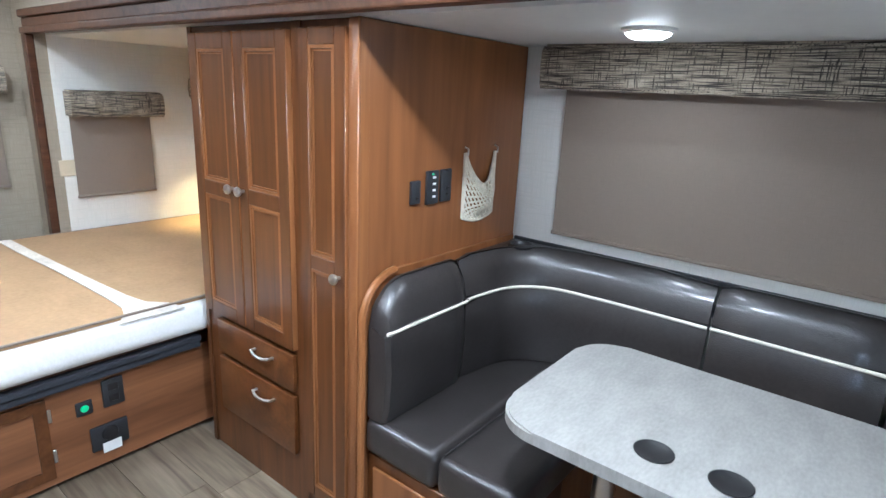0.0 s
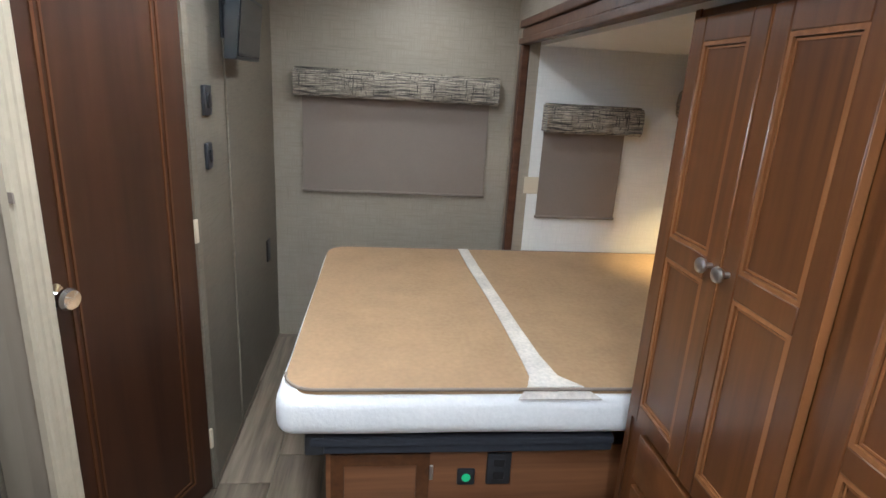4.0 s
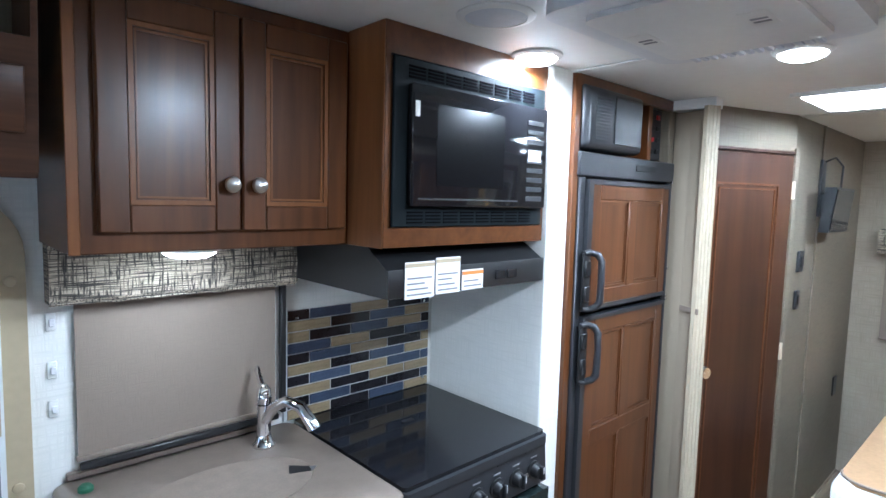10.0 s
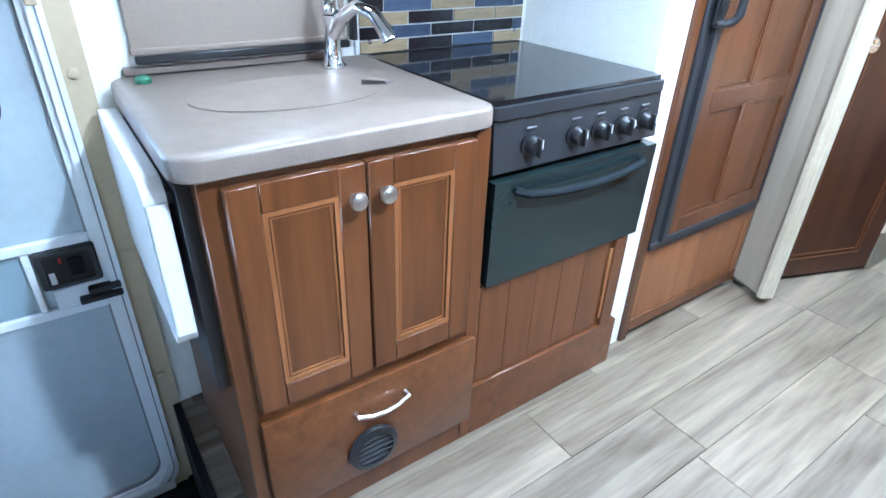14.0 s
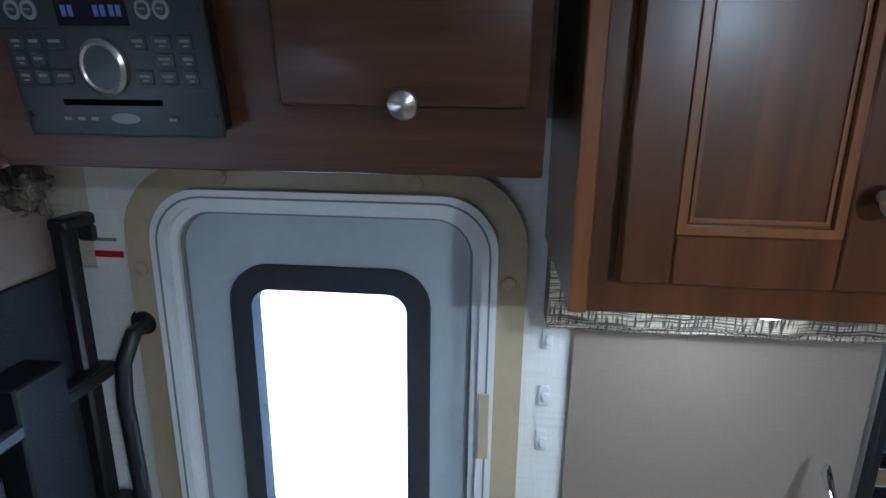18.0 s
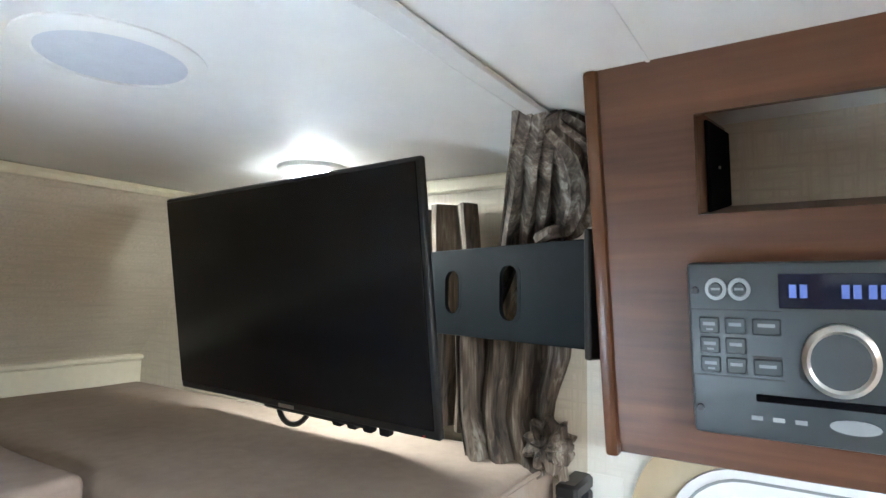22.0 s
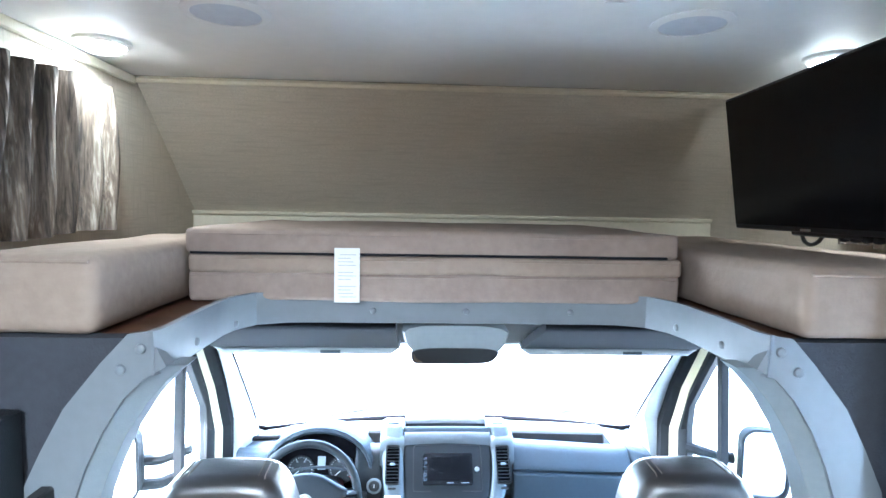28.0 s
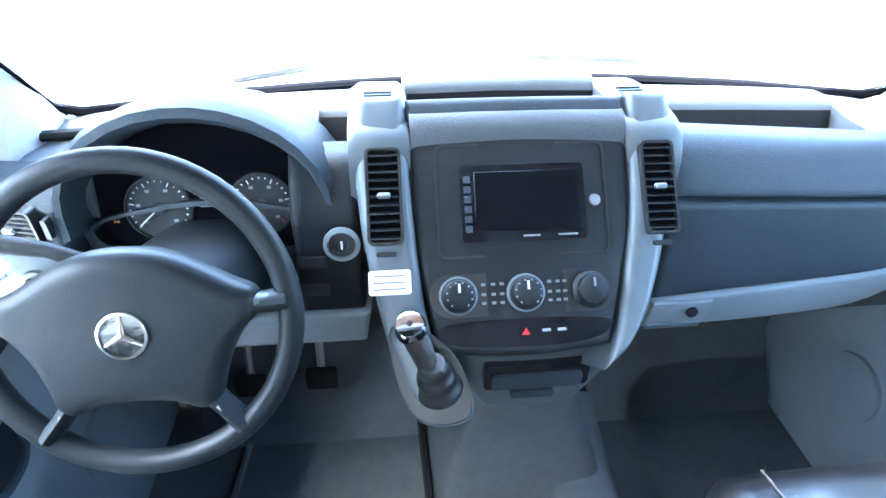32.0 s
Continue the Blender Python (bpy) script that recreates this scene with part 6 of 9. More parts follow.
part("frame_groove", ring(bmesh.new(), rrect(0.019, DW - 0.019, -0.288, 1.516, 0.088, 8), rrect(0.0225, DW - 0.0225, -0.2845, 1.5125, 0.085, 8), "y", -0.0272, -0.025), M_KEYP, en, "fine grey groove")
part("door_seal", ring(bmesh.new(), rrect(0.0495, DW - 0.0495, -0.2555, 1.4875, 0.066, 8), rrect(0.055, DW - 0.055, -0.25, 1.482, 0.061, 8), "y", -0.003, 0.007), M_INK, en, "grey rubber seal")
part("skin", ring(bmesh.new(), rrect(0.04, DW - 0.04, -0.265, 1.495, 0.07, 8), rrect(0.165, 0.465, 0.845, 1.355, 0.05, 8), "y", 0.006, 0.05), M_DOORG, en, "pale grey moulded inner skin")
wf = part("window_frame", ring(bmesh.new(), rrect(0.135, 0.497, 0.808, 1.392, 0.07, 8), rrect(0.175, 0.456, 0.855, 1.348, 0.035, 8), "y", -0.008, 0.03), M_NAVY, en, "dark blue-grey window surround")
part("pane", B(0.165, 0.465, 0.03, 0.034, 0.845, 1.355, 0), M_FROST, wf, "bright frosted pane")
for z in (0.562, 0.385):
    part("crossbar", B(0.05, DW - 0.05, -0.010, 0.004, z - 0.012, z + 0.012, 0.003), M_ALU, en, "white crossbar")
part("crossbar_post", B(0.435, 0.45, -0.008, 0.004, 0.397, 0.55, 0.002), M_ALU, en)
part("sliding_panel", B(0.06, 0.43, -0.002, 0.003, 0.40, 0.548, 0.001), M_GLASS, en, "clear sliding panel")
lk = part("lock_box", B(0.455, 0.575, -0.022, 0.003, 0.455, 0.552, 0.006, 2), M_BLACK, en, "black door latch")
part("latch_recess", ring(bmesh.new(), rrect(0.460, 0.570, 0.460, 0.547, 0.008, 3), rrect(0.468, 0.562, 0.468, 0.540, 0.006, 3), "y", -0.027, -0.0222), M_SATIN, lk)
part("latch_slot", B(0.474, 0.486, -0.0245, -0.0221, 0.470, 0.500, 0.001), M_ALU, lk)
part("red_mark", B(0.500, 0.505, -0.0235, -0.0221, 0.520, 0.532, 0), M_RED, lk)
part("turn_button", B(0.515, 0.545, -0.034, -0.0221, 0.485, 0.530, 0.005, 2), M_RUBBER, lk)
part("latch_plate", B(0.470, 0.60, -0.014, 0.003, 0.398, 0.450, 0.003), M_ALU, lk, "white latch plate")
for za in (0.408, 0.430):
    part("latch_lever", B(0.515 + (za - 0.408), 0.605, -0.040, -0.0145, za, za + 0.014, 0.004, 2), M_BLACK, lk, "black lever bar")
part("residue_patch", prism(bmesh.new(), rrect(0.10, 0.30, 0.412, 0.535, 0.012, 3), "y", -0.0034, -0.0022), M_RESID, en, "yellowed rectangle of old adhesive")
part("strike", B(DW - 0.034, DW - 0.014, -0.032, -0.024, 1.05, 1.18, 0.002), M_TAN, en)
part("sill", B(0.03, DW - 0.03, -0.03, 0.02, -0.30, -0.262, 0.004), M_ALU, en)
for x, z in ((0.14, 1.545), (0.475, 1.545), (DW + 0.012, 1.38), (DW + 0.012, 0.92), (DW + 0.012, 0.5), (-0.02, 1.38), (DW + 0.012, 0.12)):
    part("screw_cap", lathe(bmesh.new(), [(0.012, 0), (0.011, 0.004), (0.006, 0.006), (0, 0.006)], Matrix.Translation((x, -0.014, z)) @ pose(0, 0, 0, 90), 14), M_TAN, en)
gb = thing("grab_handle", pose(XR, 0.985, 0, 0, 0, K), "curved black entry grab handle", "handle")
part("bar", tube(bmesh.new(), [(0.015, 0.0, 1.275), (0.012, -0.05, 1.27), (0.002, -0.075, 1.22), (0.0, -0.08, 1.15), (0.012, -0.09, 1.05), (0.02, -0.095, 0.92), (0.01, -0.09, 0.80), (-0.004, -0.07, 0.72), (0.0, -0.04, 0.69), (0.004, 0.0, 0.685)], 0.014, 10), M_BLACK, gb)
for z in (1.275, 0.685):
    part("mount", lathe(bmesh.new(), [(0.03, 0), (0.028, 0.012), (0.018, 0.016), (0, 0.017)], Matrix.Translation((0.01, 0, z)) @ pose(0, 0, 0, 90), 16), M_BLACK, gb)
ex = thing("fire_extinguisher", pose(0.985, 0.995, 0.08), "red fire extinguisher with a white label on a bracket", "fire extinguisher")
part("cylinder", lathe(bmesh.new(), [(0.036, 0), (0.040, 0.008), (0.040, 0.27), (0.034, 0.30), (0.016, 0.325), (0.014, 0.34), (0, 0.34)], Matrix(), 24), M_RED, ex)
part("label", lathe(bmesh.new(), [(0.0406, 0.05), (0.0406, 0.17)], Matrix(), 24), M_LAB, ex, "white printed label")
part("valve", B(-0.012, 0.012, -0.012, 0.012, 0.34, 0.375, 0.003), M_NICKEL, ex)
part("lever", B(-0.07, 0.03, -0.009, 0.009, 0.376, 0.388, 0.003), M_SATIN, ex, "black squeeze lever")
part("lever", B(-0.06, 0.02, -0.008, 0.008, 0.40, 0.41, 0.003), M_SATIN, ex)
part("bracket", B(0.036, 0.054, -0.02, 0.02, 0.02, 0.32, 0.003), M_SATIN, ex)
br = thing("bunk_ladder", pose(0, 1.085, 0), "black folding bunk ladder hung on the bulkhead", "ladder")
for x in (0.715, 0.985):
    part("rail", B(x - 0.018, x + 0.018, -0.03, 0.0, 0.22, 1.47, 0.006), M_BLACK, br)
    part("hook", B(x - 0.02, x + 0.065, -0.034, 0.0, 1.455, 1.478, 0.005), M_BLACK, br)
    part("hook_tip", B(x + 0.045, x + 0.065, -0.034, 0.0, 1.425, 1.456, 0.004), M_SATIN, br)
for z in (1.19, 0.91, 0.63, 0.35):
    part("rung", B(0.735, 1.015, -0.055, -0.018, z - 0.014, z + 0.014, 0.006), M_BLACK, br)
lb = thing("warning_label", pose(XR, 1.06, 1.375, 0, 0, K), "white and red warning label beside the door", "label")
part("paper", B(0, 0.055, -0.002, -0.0005, 0, 0.105, 0), M_LAB, lb)
part("red_band", B(0, 0.055, -0.003, -0.0021, 0.02, 0.032, 0), M_RED, lb)
part("print_line", B(0.008, 0.045, -0.003, -0.0021, 0.05, 0.056, 0), M_INK, lb)

# overhead cabinet with the stereo, its face leaning out towards the ceiling
TILT = 10
ohm = pose(0.750, 0.935, 1.607, 0, 0, K) @ pose(0, 0, 0, TILT)
oh = thing("overhead_cabinet", ohm, "dark cherry overhead cabinet with an open niche and a small door", "cabinet")
OL, OT = 0.645, 0.37
part("face", holed(bmesh.new(), "y", -0.004, 0.014, 0.0, OL, 0.0, OT, [(0.09, 0.635, 0.225, 0.315)]), M_DARKW, oh, smooth=False)
part("edge_moulding", B(-0.007, 0.007, -0.010, 0.022, -0.014, OT, 0.004, 2), M_CHERRY, oh)
part("bottom_board", B(0.0, OL, 0.0, 0.30, -0.012, 0.004, 0.002), M_DARKW, oh)
part("end_board", B(-0.004, 0.012, 0.015, 0.30, 0.0, OT - 0.03, 0.002), M_DARKW, oh)
part("niche_floor", B(0.012, OL, 0.015, 0.24, 0.214, 0.224, 0.001), M_DARKW, oh)
part("niche_back", B(0.012, OL, 0.24, 0.25, 0.20, 0.33, 0.001), M_SUEDEW, oh, "pale lined niche back")
sdoor = part("door", B(0.365, 0.625, -0.020, -0.005, 0.068, 0.178, 0.004, 2), M_DARKW, oh, "plain dark cherry flap door")
knob_on(sdoor, 0.50, -0.02, 0.075, 0.016)
# deep end wall lies in shade; a black sheet gives it that tone
part("niche_end_shade", B(0.0905, 0.0945, 0.055, 0.238, 0.2245, 0.315, 0.001), M_SEAL, oh, "black sheet for the shade on the niche's end wall")
part("niche_side", B(0.082, 0.0900, 0.0145, 0.238, 0.2245, 0.322, 0.001), M_DARKW, oh)
part("niche_side", B(0.6350, 0.643, 0.0145, 0.238, 0.2245, 0.322, 0.001), M_DARKW, oh)
part("jack", B(0.0946, 0.0962, 0.12, 0.126, 0.268, 0.271, 0), M_INK, oh)
so = thing("stereo", ohm @ Matrix.Translation((0.1945, 0, 0.11)) @ Matrix.Diagonal((1.035, 1, 1.17, 1)) @ Matrix.Translation((-0.1905, 0, -0.11)), "slate grey wall stereo with a round dial and a lit display", "stereo")
x0, x1, z0, z1 = 0.083, 0.298, 0.046, 0.174
part("chassis", B(x0 + 0.004, x1 - 0.004, -0.028, -0.0045, z0 + 0.004, z1 - 0.004, 0.002), M_BLACK, so)
fp = part("faceplate", B(x0, x1, -0.036, -0.028, z0, z1, 0.004, 2), M_STEREO, so)
cx = (x0 + x1) / 2 - 0.004
part("dial", lathe(bmesh.new(), [(0.0245, 0), (0.0245, 0.006), (0.021, 0.009), (0.0190, 0.007)], Matrix.Translation((cx, -0.036, 0.108)) @ pose(0, 0, 0, 90), 32), M_NICKEL, fp, "silver dial ring")
part("dial_cap", lathe(bmesh.new(), [(0.0192, 0.002), (0.0188, 0.007), (0, 0.008)], Matrix.Translation((cx, -0.036, 0.108)) @ pose(0, 0, 0, 90), 32), M_SLATE2, fp)
part("display", B(cx - 0.038, cx + 0.035, -0.0372, -0.0361, 0.142, 0.166, 0.001), M_DISP, fp, "dark display with blue digits")
for q in (-0.031, -0.024, 0.002, 0.009, 0.018, 0.025):
    part("digit_bar", B(cx + q, cx + q + 0.0048, -0.0378, -0.0373, 0.1495, 0.1585, 0), M_DIGIT, fp)
for dx in (-0.082, -0.065, 0.052, 0.070):
    rk = part("round_key", lathe(bmesh.new(), [(0.0050, 0), (0.0046, 0.0024), (0, 0.0026)], Matrix.Translation((cx + dx, -0.036, 0.155)) @ pose(0, 0, 0, 90), 16), M_SLATE2, fp)
    part("key_ring", lathe(bmesh.new(), [(0.0082, 0), (0.0080, 0.0018), (0.0053, 0.0022), (0.0051, 0.0004)], Matrix.Translation((cx + dx, -0.036, 0.155)) @ pose(0, 0, 0, 90), 18), M_SILV, fp, "silver key ring")
    part("key_print", B(cx + dx - 0.0032, cx + dx + 0.0032, -0.0390, -0.0385, 0.1545, 0.1562, 0), M_KEYP, fp)
for i in range(3):
    for dx, w in ((-0.088, 0.0075), (-0.069, 0.0075), (-0.047, 0.010), (0.040, 0.009), (0.064, 0.010), (0.088, 0.008)):
        if i == 1 and dx in (-0.047, 0.040):
            part("key_groove", B(cx + dx - w, cx + dx + w, -0.0366, -0.0359, 0.1045, 0.1075, 0), M_BLACK, fp)
            continue
        part("key", B(cx + dx - w, cx + dx + w, -0.0378, -0.0358, 0.0935 + i * 0.0145, 0.1055 + i * 0.0145, 0.001), M_STEREO, fp)
        part("key_print", B(cx + dx - w * 0.6, cx + dx + w * 0.6, -0.0384, -0.0379, 0.0995 + i * 0.0145, 0.1020 + i * 0.0145, 0), M_KEYP, fp)
        if dx > 0 or dx < -0.08:
            part("key_print", B(cx + dx - w * 0.3, cx + dx + w * 0.4, -0.0384, -0.0379, 0.0960 + i * 0.0145, 0.0975 + i * 0.0145, 0), M_KEYP, fp)
for za in (0.1395, 0.0905):
    for xa, xb in ((-0.102, -0.036), (0.030, 0.102)):
        part("panel_line", B(cx + xa, cx + xb, -0.0364, -0.0358, za, za + 0.0008, 0), M_BLACK, fp)
part("disc_slot", B(cx - 0.056, cx + 0.052, -0.0372, -0.0355, 0.0745, 0.0800, 0.001), M_SEAL, fp)
part("badge", prism(bmesh.new(), [(cx + 0.008 + 0.016 * math.cos(a), 0.063 + 0.005 * math.sin(a)) for a in [i * math.pi / 8 for i in range(16)]], "y", -0.0368, -0.0361), M_KEYP, fp)
for dx in (-0.06, -0.045, -0.03, 0.055):
    part("key_print", B(cx + dx, cx + dx + 0.008, -0.0368, -0.0361, 0.061, 0.064, 0), M_KEYP, fp)
for x in (x0 + 0.006, x1 - 0.006):
    for z in (z0 + 0.02, z1 - 0.02):
        part("screw", lathe(bmesh.new(), [(0.003, 0), (0.0025, 0.002), (0, 0.002)], Matrix.Translation((x, -0.036, z)) @ pose(0, 0, 0, 90), 8), M_BLACK, fp)

# television on its swing arm
tvm = pose(0.860, 1.864, 1.551, 0, 0, K - 4) @ pose(0, 0, 0, 8)
tv = thing("television", tvm, "flat black television on a swing arm, switched off", "television")
part("case", B(0, 0.676, 0.004, 0.016, 0, 0.390, 0.003), M_BLACK, tv)
part("screen", B(0.008, 0.668, 0.0, 0.0038, 0.014, 0.383, 0.001), M_SCREEN, tv, "dark glossy screen")
part("badge", B(0.33, 0.37, -0.0012, -0.0002, 0.004, 0.010, 0), M_NICKEL, tv)
part("power_lamp", B(0.65, 0.653, -0.001, 0.0, 0.004, 0.007, 0), M_RED, tv)
part("rear_bulge", B(0.12, 0.53, 0.016, 0.055, 0.05, 0.33, 0.012, 2), M_BLACK, tv)
part("speaker_strip", B(0.26, 0.52, 0.016, 0.035, -0.012, 0.02, 0.004), M_BLACK, tv)
for q in (0.44, 0.475, 0.51, 0.545):
    part("plug", B(q, q + 0.02, 0.018, 0.034, -0.018, 0.001, 0.003), M_RUBBER, tv)
part("cable", tube(bmesh.new(), [(0.335 + 0.042 * math.cos(a), 0.028 - 0.010 * math.sin(a), 0.002 - 0.034 * math.sin(a)) for a in [math.pi * k / 12 for k in range(13)]], 0.005, 8), M_BLACK, tv)
arm = thing("tv_arm", pose(0.915, 1.285, 1.693, 0, 0, K - 20), "charcoal steel plate arm with two oval holes", "bracket")
bm = holed(bmesh.new(), "y", -0.003, 0.003, 0.0, 0.335, 0.0, 0.125, [(0.055, 0.088, 0.03, 0.095), (0.178, 0.212, 0.025, 0.10)])
part("plate", bm, M_ARM, arm, smooth=False)
for a, b, c, d in ((0.055, 0.088, 0.03, 0.095), (0.178, 0.212, 0.025, 0.10)):
    part("hole_rim", ring(bmesh.new(), [((a + b) / 2 + (u - (a + b) / 2) * 1.35, (c + d) / 2 + (v - (c + d) / 2) * 1.14) for u, v in rrect(a, b, c, d, 0.016, 5)], rrect(a, b, c, d, 0.016, 5), "y", -0.0034, 0.0034), M_ARM, arm)
part("top_lip", B(0.0, 0.335, -0.003, 0.018, 0.122, 0.127, 0.001), M_ARM, arm)
part("bottom_lip", B(0.0, 0.335, -0.003, 0.018, -0.002, 0.003, 0.001), M_ARM, arm)
part("hinge", tube(bmesh.new(), [(0.338, 0.008, -0.004), (0.338, 0.008, 0.13)], 0.009, 10), M_NICKEL, arm)
part("end_plate", B(0.343, 0.352, -0.03, 0.04, -0.01, 0.135, 0.002), M_BLACK, arm)


def curtain(name, path, z0, z1, waves, label, tie=None, spread=1.0, drift=0.0, edges=None):
    """Hanging cloth with folds along a line in plan; tie: height and squeeze of a gather."""
    t = thing(name, pose(0, 0, 0), label, "curtain")
    bm = bmesh.new()
    (xa, ya), (xb, yb) = path
    L = Vector((xb - xa, yb - ya, 0))
    nrm = Vector((-L.y, L.x, 0)).normalized()
    nu, nv = waves * 8, 22
    grid = []
    for j in range(nv + 1):
        v = j / nv
        z = z1 + (z0 - z1) * v
        sq = 1.0
        if tie:
            sq = 1 - (1 - tie[1]) * math.exp(-((z - tie[0]) / 0.09) ** 2)
        row = []
        if edges:
            k = max(0, min(len(edges) - 2, sum(z < e[0] for e in edges) - 1))
            w = min(1.0, max(0.0, (edges[k][0] - z) / (edges[k][0] - edges[k + 1][0])))
            w = w * w * (3 - 2 * w)
            (xa, ya), (xb, yb) = [Vector(edges[k][q]).lerp(Vector(edges[k + 1][q]), w) for q in (1, 2)]
            L = Vector((xb - xa, yb - ya, 0))
            nrm = Vector((-L.y, L.x, 0)).normalized()
        for i in range(nu + 1):
            u = i / nu
            f = math.sin(u * waves * 2 * math.pi + drift * v * math.sin(2.3 * u + 1) + 0.8 * noise.noise(Vector((u * 3, v * 2, waves)))) * (0.6 + 0.6 * noise.noise(Vector((u * 5, v * 1.5, 3))) + 0.3)
            p = Vector((xa, ya, z)) + L * (0.5 + (u - 0.5) * sq * (1 + 0.05 * math.sin(5 * v + u * 6))) + nrm * f * 0.022 * spread * (0.6 + 0.4 * sq)
            p.z += 0.006 * math.sin(u * 9)
            row.append(bm.verts.new(p))
        grid.append(row)
    for a, b in zip(grid, grid[1:]):
        for i in range(nu):
            bm.faces.new((a[i], a[i + 1], b[i + 1], b[i]))
    co = [[v.co.copy() for v in r] for r in grid]
    back = []
    for j in range(nv + 1):
        back.append([])
        for i in range(nu + 1):
            tu = co[j][min(i + 1, nu)] - co[j][max(i - 1, 0)]
            tv = co[min(j + 1, nv)][i] - co[max(j - 1, 0)][i]
            back[-1].append(bm.verts.new(co[j][i] - tu.cross(tv).normalized() * 0.003))
    for a, b in zip(back, back[1:]):
        for i in range(nu):
            bm.faces.new((a[i + 1], a[i], b[i], b[i + 1]))
    loop = [(0, i) for i in range(nu)] + [(j, nu) for j in range(nv)] + [(nv, nu - i) for i in range(nu)] + [(nv - j, 0) for j in range(nv)]
    for (ja, ia), (jb, ib) in zip(loop, loop[1:] + loop[:1]):
        bm.faces.new((grid[ja][ia], back[ja][ia], back[jb][ib], grid[jb][ib]))
    part("cloth", bm, M_CURT, t)
    return t


c1 = curtain("bunk_curtain", ((0.905, 1.157), (0.965, 1.04)), 1.485, 1.966, 4, "brown striped bunk curtain tied back beside the cabinet", (1.83, 0.85), 0.8, 1.5,
             [(1.966, (0.735, 1.036), (0.785, 1.008)), (1.905, (0.850, 1.112), (0.900, 1.040)), (1.83, (0.930, 1.170), (0.962, 1.060)), (1.68, (0.935, 1.246), (0.965, 1.060)), (1.575, (0.930, 1.240), (0.965, 1.085)), (1.485, (0.915, 1.215), (0.965, 1.06))])
# the nearer half of the cloth swings round to the wall and is gathered by the tie
bm = tube(bmesh.new(), [(0.772, 1.010, 1.960), (0.815, 0.998, 1.948), (0.862, 1.000, 1.925), (0.895, 1.012, 1.892), (0.922, 1.036, 1.862), (0.938, 1.060, 1.842), (0.945, 1.075, 1.80)], [0.016, 0.024, 0.028, 0.027, 0.021, 0.013, 0.018], 40)
bm.verts.ensure_lookup_table()
for k in range(0, 280, 40):
    fold = [bm.verts[k + i] for i in range(40)]
    mid = sum((v.co for v in fold), Vector()) / 40
    for i, v in enumerate(fold):
        v.co = mid + (v.co - mid) * (1 + 0.26 * math.sin(i * math.pi * 9 / 20 + k * 0.004))
part("gathered_fold", bm, M_CURT, c1)
part("tieback", tube(bmesh.new(), [(0.918, 1.046, 1.846), (0.912, 1.07, 1.842), (0.918, 1.088, 1.836), (0.955, 1.092, 1.836), (0.965, 1.07, 1.842), (0.95, 1.044, 1.848), (0.918, 1.046, 1.846)], 0.010, 8), M_CURT, c1, "wrapped fabric tieback")
bm = bmesh.new()
bmesh.ops.create_icosphere(bm, subdivisions=4, radius=1.0)
for v in bm.verts:
    d = v.co.normalized()
    k = 1 + 0.22 * math.sin(9 * math.atan2(d.z, d.y) + 2 * d.x) * (0.4 + 0.6 * abs(d.x)) + 0.25 * noise.noise(d * 2.3)
    v.co = Vector((0.938 + 0.030 * d.x * k, 1.082 + 0.034 * d.y * k, 1.540 + 0.036 * d.z * k))
part("hem", bm, M_CURT, c1, "bunched ruffled hem")
curtain("bunk_curtain", ((0.995, 1.62), (0.995, 1.235)), 1.52, 1.905, 7, "brown striped curtain at the bunk window behind the television")
window_in("window_5", pose(XR, 1.85, 1.60, 0, 0, K), 0.55, 0.26, "small bunk window behind the curtain")
c2 = curtain("bunk_curtain", ((-0.925, 0.95), (-0.925, 1.712)), 1.520, 1.888, 10, "brown striped curtain drawn over the bunk window", None, 0.95, 5.0)
part("track", B(-0.958, -0.950, 0.95, 1.705, 1.872, 1.884, 0.002), M_WHITE, c2)
bc = thing("curtain_track", pose(0, 0, 0), "white curtain track across the bunk opening", "curtain track")
part("rail", B(XL, XR, 1.010, 1.036, CEIL - 0.008, CEIL - 0.001, 0.003), M_TRIMC, bc)
for x in (XL + 0.006, XR - 0.026):
    part("end_stop", B(x, x + 0.02, 1.012, 1.034, CEIL - 0.013, CEIL - 0.0085, 0.002), M_WHITE, bc)

